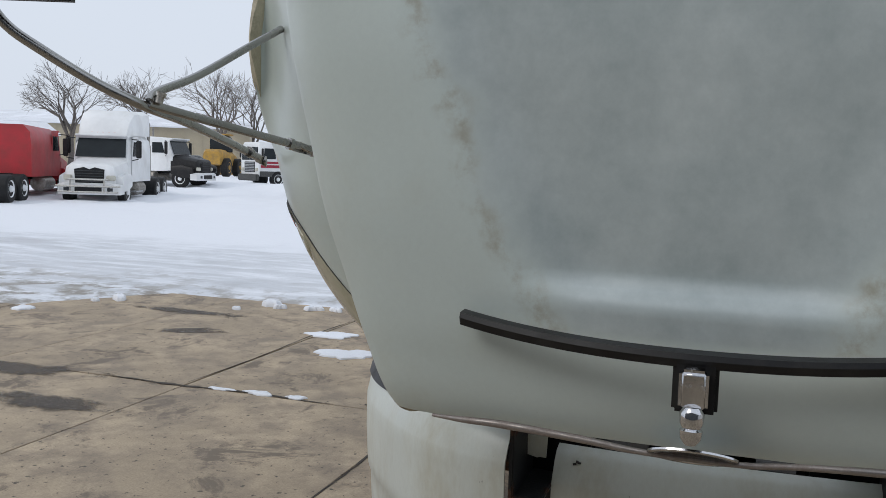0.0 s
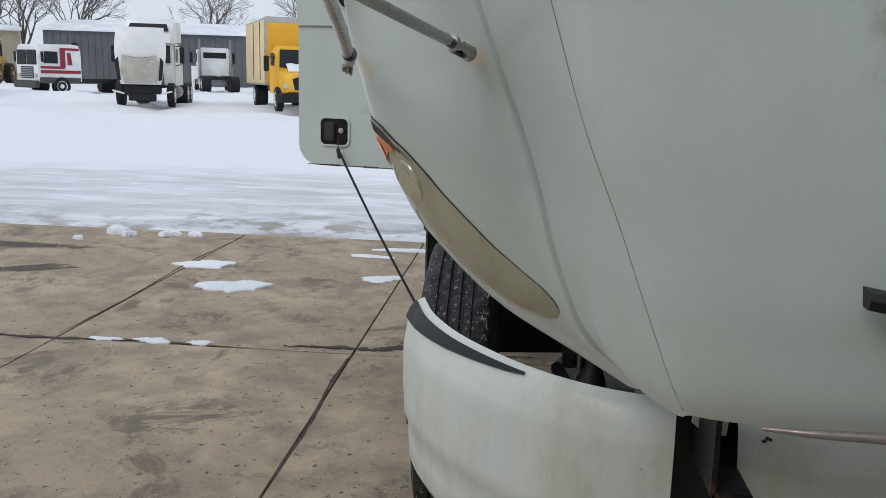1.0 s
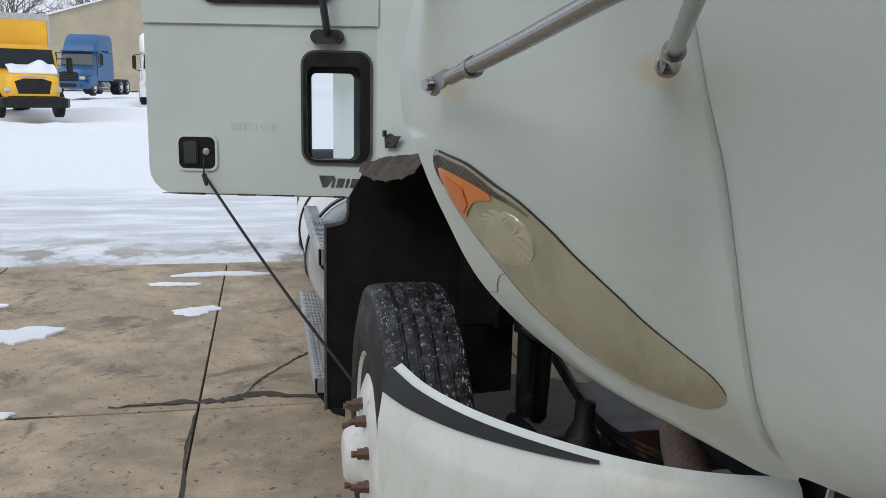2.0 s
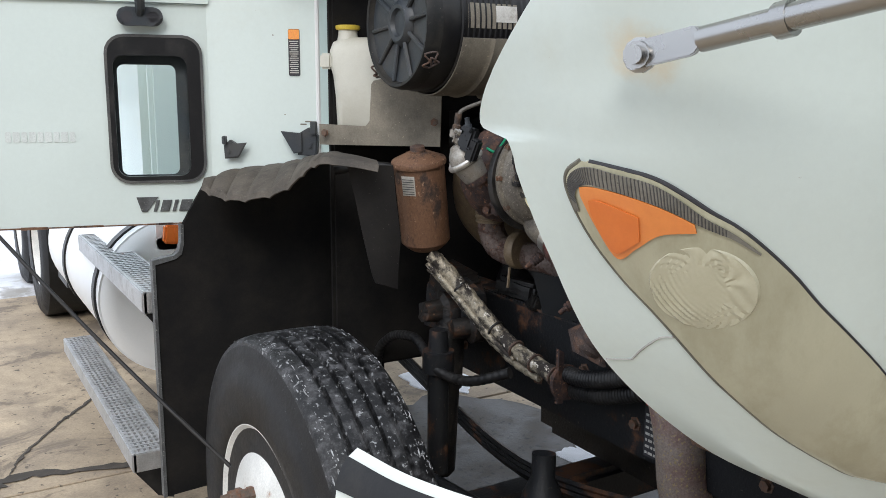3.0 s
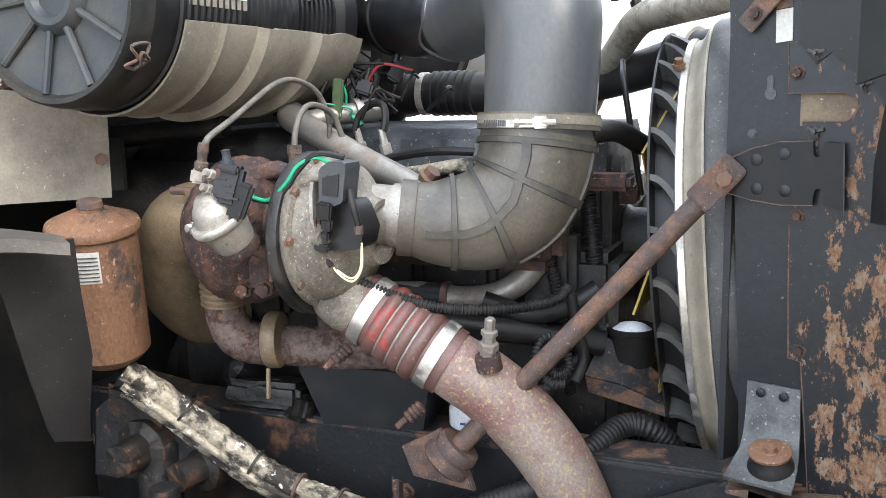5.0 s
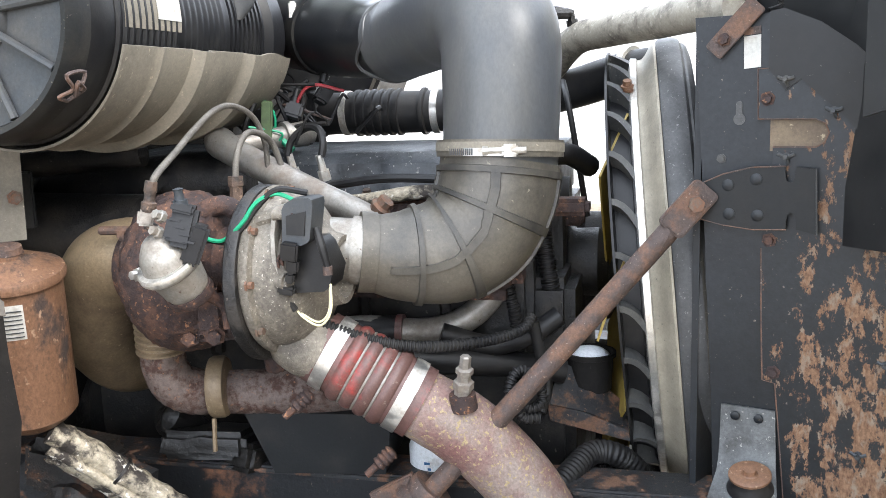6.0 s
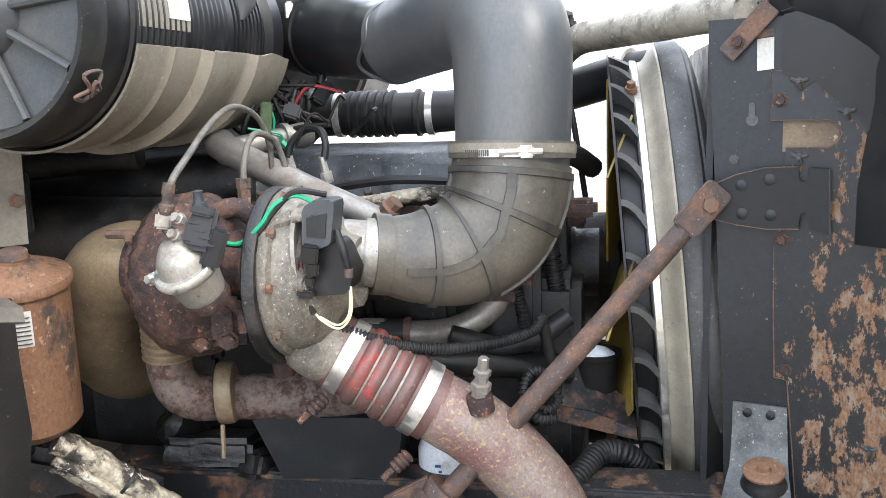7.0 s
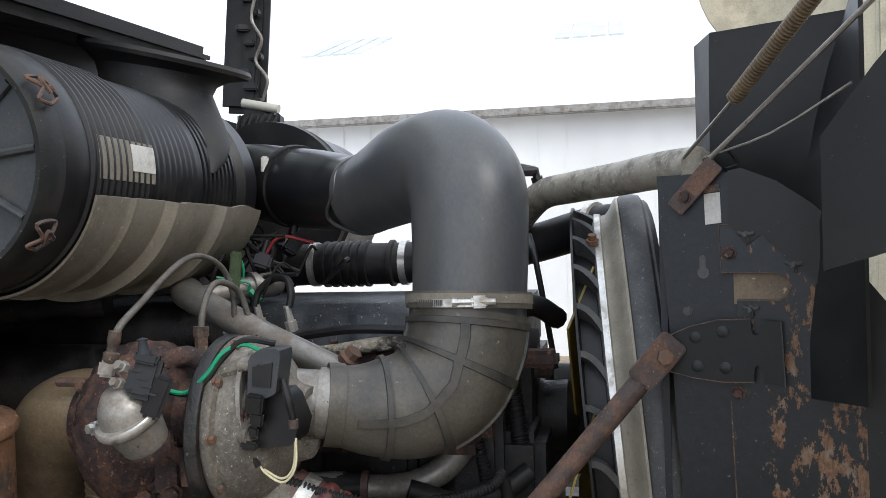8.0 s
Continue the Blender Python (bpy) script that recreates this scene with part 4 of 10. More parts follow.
def parked_car(at, turn):
    t = thing("car", "dark hatchback car parked in the snow", "car", "parked cars", at, turn)
    bm = B()
    loops = []
    for y, w, z0, z1 in ((-2.1, 0.75, 0.4, 0.62), (-1.95, 0.85, 0.3, 0.78), (-0.9, 0.9, 0.25, 0.95), (1.6, 0.9, 0.25, 1.0), (2.05, 0.86, 0.35, 0.95), (2.1, 0.8, 0.4, 0.85)):
        loops.append([Vector((a, y, (z0 + z1) / 2 + b)) for a, b in rounded(2 * w, z1 - z0, 0.12, 4)])
    rings(bm, loops)
    body = part("body", bm, "black", t)
    bm = B()
    loops = []
    for z, w, y0, y1 in ((0.94, 0.86, -0.9, 2.0), (1.2, 0.78, -0.45, 1.9), (1.42, 0.68, 0.0, 1.6), (1.46, 0.6, 0.1, 1.5)):
        loops.append([Vector((a, (y0 + y1) / 2 + b, z)) for a, b in rounded(2 * w, y1 - y0, 0.2, 4)])
    rings(bm, loops)
    part("cabin", bm, "glass_dark", body)
    for s in (-1, 1):
        for y in (-1.3, 1.3):
            road_wheel(t, s * 0.88, y, 0.32, 0.2, s)


parked_car((-35.0, 47.6, 0.5), 60)


def wheel_loader(at, turn):
    t = thing("wheel_loader", "yellow wheel loader with big tyres in the snow", "loader", at=at, turn=turn)
    bm = shell(B(), [(0.6, 0.7, 0.6, 1.0, 1.8), (2.4, 0.8, 0.7, 0.9, 2.1), (4.6, 0.8, 0.7, 0.9, 2.2), (5.0, 0.7, 0.6, 1.0, 2.0)])
    part("body", bm, "loader_yellow", t)
    bm = shell(B(), [(1.9, 0.75, 0.65, 2.0, 3.3), (3.2, 0.75, 0.65, 2.0, 3.4)])
    cab = part("cab", bm, "glass_dark", t)
    bm = B()
    box(bm, (0, 2.55, 3.42), (1.6, 1.5, 0.12), bevel=0.04)
    part("cab_roof", bm, "loader_yellow", cab)
    for s in (-1, 1):
        for y in (1.2, 4.1):
            road_wheel(t, s * 1.2, y, 0.75, 0.55, s, "loader_yellow")
    bm = B()
    tube(bm, [(-0.5, 1.5, 1.9), (-0.5, -0.5, 1.2), (-0.5, -1.3, 0.5)], 0.14, 6, 2)
    tube(bm, [(0.5, 1.5, 1.9), (0.5, -0.5, 1.2), (0.5, -1.3, 0.5)], 0.14, 6, 2)
    part("lift_arms", bm, "loader_yellow", t)
    bm = B()
    slab(bm, [(0, 0), (1.0, 0.1), (0.9, 0.35), (0.3, 0.9), (0.0, 0.9)], (-1.3, -1.2, 0.1), (0, -1, 0), (0, 0, 1), -2.6)
    part("bucket", bm, "loader_yellow", t)


wheel_loader((-41.2, 62.0, 0.3), 195)

# the white building on the far side of the truck
def near_building():
    t = thing("metal_building", "white ribbed metal building with a snowy roof", "building", at=(12.0, 2.0, 0))
    bm = B()
    box(bm, (0.15, 0, 1.95), (0.3, 60, 3.9))
    wall = part("wall", bm, "white_wall", t)
    bm = B()
    for i in range(130):
        box(bm, (-0.004, -29.8 + i * 0.46, 1.95), (0.02, 0.05, 3.86), bevel=0.008)
    part("wall_ribs", bm, "white_wall", wall)
    bm = B()
    slab(bm, [(-0.25, 0), (3.1, 1.24), (3.1, 1.32), (-0.25, 0.08)], (0, 30, 3.86), (1, 0, 0), (0, 0, 1), 60)
    part("roof", bm, "roof_snow", t, "lower snowy roof course")
    bm = B()
    slab(bm, [(3.0, 1.36), (10.6, 4.1), (10.6, 4.18), (3.0, 1.44)], (0, 30, 3.86), (1, 0, 0), (0, 0, 1), 60)
    r2 = part("roof", bm, "roof_snow", t)
    bm = B()
    for i in range(60):
        box(bm, (3.02, -29.5 + i, 5.22), (0.06, 0.10, 0.12))
    box(bm, (3.0, 0, 5.17), (0.05, 60, 0.22))
    part("snow_guard", bm, "white_wall", r2)
    for y in (-1.9, -0.2 + 4.6):
        bm = B()
        for i in range(4):
            slab(bm, [(6.6, 2.74), (9.8, 3.90), (9.8, 3.94), (6.6, 2.78)], (0, y + i * 0.42 + 0.36, 3.86), (1, 0, 0), (0, 0, 1), 0.34)
        part("skylight", bm, "sky_panel", r2)
    bm = B()
    box(bm, (-0.3, 0, 3.86), (0.14, 60, 0.13), bevel=0.02)
    part("gutter", bm, "steel", t)


near_building()

# unseen wall added behind the camera: closes the yard, dims the hood's sky light
bm = B()
box(bm, (3.6, -9.0, 3.2), (35.4, 0.4, 6.4))
for i in range(73):
    box(bm, (-13.9 + i * 0.48, -8.78, 3.2), (0.08, 0.06, 6.36))
solo("wall_south", bm, "steel_dark", "unseen dark grey wall added to cut sky light on the hood", "wall", kind="structure")


def snow_patch(x, y, rx, ry, h, seed, label):
    rnd = random.Random(seed)
    bm = B()
    ph = [rnd.uniform(0, 6.28) for _ in range(4)]

    def rad(a):
        return 1 + 0.22 * math.sin(2 * a + ph[0]) + 0.15 * math.sin(3 * a + ph[1]) + 0.1 * math.sin(7 * a + ph[2]) + 0.06 * math.sin(13 * a + ph[3])
    loops = []
    for k, (f, z) in enumerate(((1.0, -0.004), (0.97, 0.5), (0.8, 0.85), (0.45, 1.0), (0.05, 0.95))):
        loops.append([(x + rx * f * rad(a) * math.cos(a), y + ry * f * rad(a) * math.sin(a), z * h + (0.25 * h * noise.noise(Vector((a * 2, f * 4, seed))) if k > 1 else 0)) for a in np.linspace(0, 2 * math.pi, 36, endpoint=False)])
    rings(bm, loops)
    tagged(part("snow_patch", bm, "roof_snow"), label, "snow", "snow patches")


for i, (x, y, rx, ry, h) in enumerate(((-3.75, 5.41, 0.28, 0.13, 0.02), (-3.23, 4.66, 0.24, 0.20, 0.025), (-2.09, 5.18, 0.17, 0.12, 0.012), (-1.95, 6.45, 0.34, 0.09, 0.02),
                                       (-3.56, 3.14, 0.10, 0.035, 0.012), (-3.24, 3.15, 0.13, 0.04, 0.018), (-2.93, 3.16, 0.09, 0.035, 0.015), (0.62, 3.45, 0.16, 0.26, 0.015), (0.68, 2.2, 0.10, 0.18, 0.015), (-2.35, 6.1, 0.2, 0.07, 0.012))):
    snow_patch(x, y, rx, ry, h, i, "thin patch of old snow on the concrete")
for i, (x, y, r, h) in enumerate(((-5.20, 6.72, 0.13, 0.075), (-5.02, 6.60, 0.07, 0.05), (-4.62, 6.70, 0.10, 0.05), (-5.42, 6.3, 0.06, 0.04), (-4.35, 6.75, 0.08, 0.045), (-7.0, 6.2, 0.09, 0.07), (-7.2, 6.0, 0.05, 0.04), (-7.5, 5.2, 0.13, 0.03))):
    snow_patch(x, y, r, r * 0.8, h, 30 + i, "lump of broken snow at the edge of the concrete")


def ground_crack(pts, w, seed, mat, label):
    """An irregular flat strip of dirt in a crack of the concrete."""
    rnd = random.Random(seed)
    path = spline([Vector((x, y, 0.0)) for x, y in pts], 9)
    bm = B()
    rows = []
    for i, p in enumerate(path):
        t = (path[min(i + 1, len(path) - 1)] - path[max(0, i - 1)]).normalized()
        s = Vector((-t.y, t.x, 0))
        p = p + s * rnd.uniform(-1, 1) * w * 0.5
        k = w * rnd.uniform(0.35, 1.3) * min(1, 0.2 + 4 * i / len(path), 0.2 + 4 * (len(path) - 1 - i) / len(path))
        rows.append([p - s * k + Vector((0, 0, 0.0042)), p + s * k + Vector((0, 0, 0.0042))])
    sheet(bm, rows, 0.0012)
    part("crack", bm, mat, pavement, label)


ground_crack([(-1.68, 3.33), (-1.6, 3.55), (-1.4, 3.89), (-1.21, 4.16), (-1.0, 4.6)], 0.010, 1, "joint", "branching crack in the concrete")
ground_crack([(-2.4, 3.20), (-1.97, 3.23), (-1.77, 3.23), (-1.62, 3.3), (-1.22, 3.19), (-0.8, 3.25)], 0.035, 2, "joint", "broken dirty edge of a joint")
ground_crack([(-1.93, 3.2), (-1.95, 2.6), (-1.92, 2.0), (-1.93, 1.3)], 0.008, 3, "joint", "")
ground_crack([(-4.6, 3.13), (-3.9, 3.1), (-3.3, 3.14), (-2.6, 3.11)], 0.018, 4, "joint", "")
ground_crack([(-3.9, 3.2), (-3.88, 4.2), (-3.92, 5.5), (-3.87, 6.6)], 0.006, 6, "joint", "")

M["wet"] = material("wet_dark_concrete", (0.105, 0.080, 0.056), 0.6, 0, (0.060, 0.047, 0.036), 3.5, 0.5, 0.25, 0.55, (0.20, 0.17, 0.135), 60, 0.62, 0.2, 60, grain=0.35)


def soak(m):
    """Thin the stain out towards its ragged rim."""
    n, l = m.node_tree.nodes, m.node_tree.links
    tc, geo = n.new("ShaderNodeTexCoord"), n.new("ShaderNodeNewGeometry")
    mp, dist = n.new("ShaderNodeMapping"), n.new("ShaderNodeVectorMath")
    mp.inputs["Scale"].default_value = (1, 1, 0)
    dist.operation = "DISTANCE"
    dist.inputs[1].default_value = (0.5, 0.5, 0)
    l.new(tc.outputs["Generated"], mp.inputs["Vector"])
    l.new(mp.outputs["Vector"], dist.inputs[0])
    t = n.new("ShaderNodeTexNoise")
    t.inputs["Scale"].default_value, t.inputs["Detail"].default_value, t.inputs["Roughness"].default_value = 3.2, 9.0, 0.68
    l.new(geo.outputs["Position"], t.inputs["Vector"])
    sub = n.new("ShaderNodeMath")
    sub.operation = "MULTIPLY_ADD"
    sub.inputs[1].default_value = -1.0
    l.new(dist.outputs["Value"], sub.inputs[0])
    l.new(t.outputs["Fac"], sub.inputs[2])
    r = n.new("ShaderNodeMapRange")
    r.interpolation_type = "SMOOTHSTEP"
    r.inputs["From Min"].default_value, r.inputs["From Max"].default_value, r.inputs["To Max"].default_value = 0.16, 0.40, 0.62
    l.new(sub.outputs["Value"], r.inputs["Value"])
    l.new(r.outputs["Result"], n["Principled BSDF"].inputs["Alpha"])


soak(M["wet"])


def wet_stain(x, y, rx, ry, turn, seed):
    rnd = random.Random(seed)
    ph = [rnd.uniform(0, 6.28) for _ in range(5)]
    c, d = math.cos(math.radians(turn)), math.sin(math.radians(turn))
    loops = []
    for f in (1.0, 0.6, 0.03):
        row = []
        for a in np.linspace(0, 2 * math.pi, 72, endpoint=False):
            k = f * (1 + 0.22 * math.sin(2 * a + ph[0]) + 0.16 * math.sin(5 * a + ph[1]) + 0.10 * math.sin(11 * a + ph[2]) + 0.07 * math.sin(19 * a + ph[3]) + 0.05 * math.sin(31 * a + ph[4]))
            px, py = rx * k * math.cos(a), ry * k * math.sin(a)
            row.append((x + px * c - py * d, y + px * d + py * c, 0.0043 + 0.0006 * (1 - f)))
        loops.append(row)
    bm = B()
    rings(bm, loops)
    part("wet_stain", bm, "wet", pavement, "dark wet stain on the concrete")


for i, (x, y, rx, ry, turn) in enumerate(((-5.3, 3.02, 0.85, 0.22, 12), (-4.5, 2.32, 0.85, 0.20, 14), (-5.15, 4.95, 0.75, 0.11, 28), (-5.9, 5.9, 1.0, 0.20, 6))):
    wet_stain(x, y, rx, ry, turn, 60 + i)

# ---- the truck: its axis along y, its front towards -y, its middle at x = 0 ----
truck = thing("semi_truck", "white highway tractor with its hood tilted open, engine bare", "truck")


def frosted_paint():
    """The hood's paint, with a grey film of frost over its raised middle."""
    m = M["paint"].copy()
    m.name = "frosted_hood_paint"
    n, l = m.node_tree.nodes, m.node_tree.links
    b = n["Principled BSDF"]
    tc = n.new("ShaderNodeTexCoord")
    sep = n.new("ShaderNodeSeparateXYZ")
    l.new(tc.outputs["Object"], sep.inputs["Vector"])

    def mth(op, a, c):
        x = n.new("ShaderNodeMath")
        x.operation = op
        for i, v in enumerate((a, c)):
            if isinstance(v, float):
                x.inputs[i].default_value = v
            else:
                l.new(v, x.inputs[i])
        return x.outputs["Value"]
    t = n.new("ShaderNodeTexNoise")
    t.inputs["Scale"].default_value, t.inputs["Detail"].default_value = 7.0, 7.0
    l.new(tc.outputs["Object"], t.inputs["Vector"])
    ax = mth("ABSOLUTE", sep.outputs["X"], 0.0)
    lim = mth("ADD", 0.30, mth("MULTIPLY", mth("SUBTRACT", sep.outputs["Z"], 1.5), 0.50))
    d = mth("ADD", mth("SUBTRACT", lim, ax), mth("MULTIPLY", mth("SUBTRACT", t.outputs["Fac"], 0.5), 0.22))
    r = n.new("ShaderNodeMapRange")
    r.interpolation_type = "SMOOTHSTEP"
    r.inputs["From Min"].default_value, r.inputs["From Max"].default_value = -0.045, 0.10
    r.inputs["To Max"].default_value = 0.9
    l.new(d, r.inputs["Value"])
    z = n.new("ShaderNodeMapRange")
    z.interpolation_type = "SMOOTHSTEP"
    z.inputs["From Min"].default_value, z.inputs["From Max"].default_value = 1.40, 1.425
    l.new(sep.outputs["Z"], z.inputs["Value"])
    fac = mth("MULTIPLY", r.outputs["Result"], z.outputs["Result"])
    t2 = n.new("ShaderNodeTexNoise")
    t2.inputs["Scale"].default_value, t2.inputs["Detail"].default_value, t2.inputs["Roughness"].default_value = 4.5, 14.0, 0.72
    l.new(tc.outputs["Object"], t2.inputs["Vector"])
    ice = n.new("ShaderNodeMix")
    ice.data_type = "RGBA"
    ice.inputs["A"].default_value, ice.inputs["B"].default_value = (0.335, 0.395, 0.400, 1), (0.575, 0.635, 0.635, 1)
    ir = n.new("ShaderNodeMapRange")
    ir.inputs["From Min"].default_value, ir.inputs["From Max"].default_value = 0.30, 0.70
    l.new(t2.outputs["Fac"], ir.inputs["Value"])
    l.new(ir.outputs["Result"], ice.inputs["Factor"])
    mx = n.new("ShaderNodeMix")
    mx.data_type = "RGBA"
    src = b.inputs["Base Color"].links[0].from_socket
    l.new(fac, mx.inputs["Factor"])
    l.new(src, mx.inputs["A"])
    l.new(ice.outputs["Result"], mx.inputs["B"])
    # brown road film that collects along the edge of the raised middle, and pale rust washed from the bolts
    band = n.new("ShaderNodeMapRange")
    band.interpolation_type = "SMOOTHSTEP"
    band.inputs["From Min"].default_value, band.inputs["From Max"].default_value = 0.055, 0.0
    l.new(mth("ABSOLUTE", mth("ADD", d, 0.015), 0.0), band.inputs["Value"])
    t3 = n.new("ShaderNodeTexNoise")
    t3.inputs["Scale"].default_value, t3.inputs["Detail"].default_value, t3.inputs["Roughness"].default_value = 11.0, 10.0, 0.7
    l.new(tc.outputs["Object"], t3.inputs["Vector"])
    spot = n.new("ShaderNodeMapRange")
    spot.interpolation_type = "SMOOTHSTEP"
    spot.inputs["From Min"].default_value, spot.inputs["From Max"].default_value = 0.42, 0.66
    l.new(t3.outputs["Fac"], spot.inputs["Value"])
    film_ = n.new("ShaderNodeMix")
    film_.data_type = "RGBA"
    l.new(mth("MULTIPLY", mth("MULTIPLY", band.outputs["Result"], spot.outputs["Result"]), mth("MULTIPLY", z.outputs["Result"], 0.75)), film_.inputs["Factor"])
    l.new(mx.outputs["Result"], film_.inputs["A"])
    film_.inputs["B"].default_value = (0.36, 0.335, 0.26, 1)
    last = film_
    for cx, cy, cz in ((-1.29, -0.07, 1.728), (-1.03, -0.29, 1.75)):
        dist = n.new("ShaderNodeVectorMath")
        dist.operation = "DISTANCE"
        dist.inputs[1].default_value = (cx, cy, cz)
        l.new(tc.outputs["Object"], dist.inputs[0])
        near = n.new("ShaderNodeMapRange")
        near.interpolation_type = "SMOOTHSTEP"
        near.inputs["From Min"].default_value, near.inputs["From Max"].default_value, near.inputs["To Max"].default_value = 0.050, 0.012, 0.6
        l.new(mth("ADD", dist.outputs["Value"], mth("MULTIPLY", mth("SUBTRACT", t3.outputs["Fac"], 0.5), 0.07)), near.inputs["Value"])
        stain = n.new("ShaderNodeMix")
        stain.data_type = "RGBA"
        l.new(near.outputs["Result"], stain.inputs["Factor"])
        l.new(last.outputs["Result"], stain.inputs["A"])
        stain.inputs["B"].default_value = (0.60, 0.40, 0.17, 1)
        last = stain
    l.new(last.outputs["Result"], b.inputs["Base Color"])
    return m


M["hood_paint"] = frosted_paint()

HZ = (1.0, 1.1, 1.2, 1.35, 1.5, 1.62, 1.76, 2.0, 2.7)


def arch_edge(z):
    """How far back the wheel-arch edge reaches at the height z."""
    return smooth_interp(z, (1.0, 1.1, 1.2, 1.35, 1.5, 1.60, 1.638, 1.648, 1.665, 1.70, 1.76, 1.85, 1.95, 2.1, 2.3, 2.5, 2.7), (0.02, 0.055, 0.085, 0.108, 0.120, 0.130, 0.134, 0.176, 0.178, 0.150, 0.084, -0.012, -0.085, -0.12, -0.03, 0.12, 0.18))


def hood_controls(z):
    """Control points (x, y) of the open hood's outline at the height z, from its middle to the wheel-arch edge."""
    yf = smooth_interp(z, HZ, (-0.40, -0.585, -0.70, -0.748, -0.772, -0.785, -0.795, -0.81, -0.80))
    xs = smooth_interp(z, HZ, (-0.47, -0.585, -0.655, -0.715, -0.765, -0.805, -0.84, -0.89, -1.0))
    ys = smooth_interp(z, HZ, (-0.28, -0.48, -0.60, -0.635, -0.65, -0.66, -0.665, -0.68, -0.66))
    xr = smooth_interp(z, HZ, (-0.585, -0.69, -0.775, -0.84, -0.885, -0.925, -0.98, -1.055, -1.13))
    yr = smooth_interp(z, HZ, (-0.11, -0.15, -0.20, -0.235, -0.255, -0.275, -0.295, -0.33, -0.36))
    xe = smooth_interp(z, HZ, (-0.61, -0.80, -0.978, -1.149, -1.238, -1.288, -1.323, -1.312, -1.30))
    yb = interp(z, (1.0, 1.1, 1.2, 1.35, 1.5, 1.65, 2.7), (0.02, 0.055, 0.085, 0.108, 0.120, 0.135, 0.16))
    r, e, s = Vector((xr, yr)), Vector((xe, yb)), Vector((xs, ys))
    out = Vector(((e - r).y, -(e - r).x)).normalized() * -1
    if out.x > 0:
        out = -out
    ch = (e - r).length
    return [Vector((0, yf)), Vector((xs * 0.45, yf + 0.004)), Vector((xs + 0.15, yf + 0.02)), s + Vector((0.035, -0.055)), s,
            s.lerp(r, 0.5) + Vector((-0.008, -0.004)), r + Vector((0.01, -0.03)), r,
            r.lerp(e, 0.35) + out * ch * smooth_interp(z, (1.0, 1.2, 1.35, 1.5, 1.62, 1.76, 2.0, 2.7), (0.09, 0.118, 0.135, 0.16, 0.158, 0.12, 0.105, 0.105)),
            r.lerp(e, 0.70) + out * ch * smooth_interp(z, (1.0, 1.2, 1.35, 1.5, 1.62, 1.76, 2.0, 2.7), (0.11, 0.13, 0.127, 0.148, 0.165, 0.15, 0.15, 0.15)), Vector((xe, yb))]


def hood_at(z, u):
    """A point of the hood; u runs over the controls, 0 at the middle and 10 at the arch edge."""
    c = hood_controls(z)
    i = max(0, min(len(c) - 2, int(u)))
    t = u - i
    a = c[i - 1] if i else c[0] * 2 - c[1]
    b, d = c[i], c[i + 1]
    e = c[i + 2] if i + 2 < len(c) else c[-1] * 2 - c[-2]
    p = 0.5 * (2 * b + (d - a) * t + (2 * a - 5 * b + 4 * d - e) * t * t + (3 * b - a - 3 * d + e) * t ** 3)

    def st(x):
        x = max(0.0, min(1.0, x))
        return x * x * (3 - 2 * x)
    bulge = st((0.335 + (z - 1.5) * 0.50 - abs(p.x)) / 0.13) * st((z - 1.470) / 0.060)
    lip = max(0.0, 1 - abs(u - 6.95) / 0.45) ** 2 * st((z - 1.08) / 0.08) * 0.017
    base = interp(z, (1.0, 1.1, 1.2, 1.35, 1.5, 1.65, 2.7), (0.02, 0.055, 0.085, 0.108, 0.120, 0.135, 0.16))
    flare = (arch_edge(z) - base) * (st((u - 9.55) / 0.45) if arch_edge(z) > base else st((u - 8.4) / 1.6))
    return Vector((p.x - 0.75 * lip, p.y + 0.045 * bulge - 0.66 * lip + flare, z))


def hood_out(z, u):
    a = hood_at(z + 0.01, u) - hood_at(z - 0.01, u)
    b = hood_at(z, min(10, u + 0.05)) - hood_at(z, u - 0.05)
    n = a.cross(b).normalized()
    return n if n.y < 0 or n.x < -0.5 else -n


def hood_low(u):
    """Height of the hood's lower edge."""
    return smooth_interp(u, (0, 3, 3.5, 4, 5, 6, 7, 8, 10), (1.190, 1.190, 1.182, 1.155, 1.10, 1.07, 1.045, 1.03, 1.02))


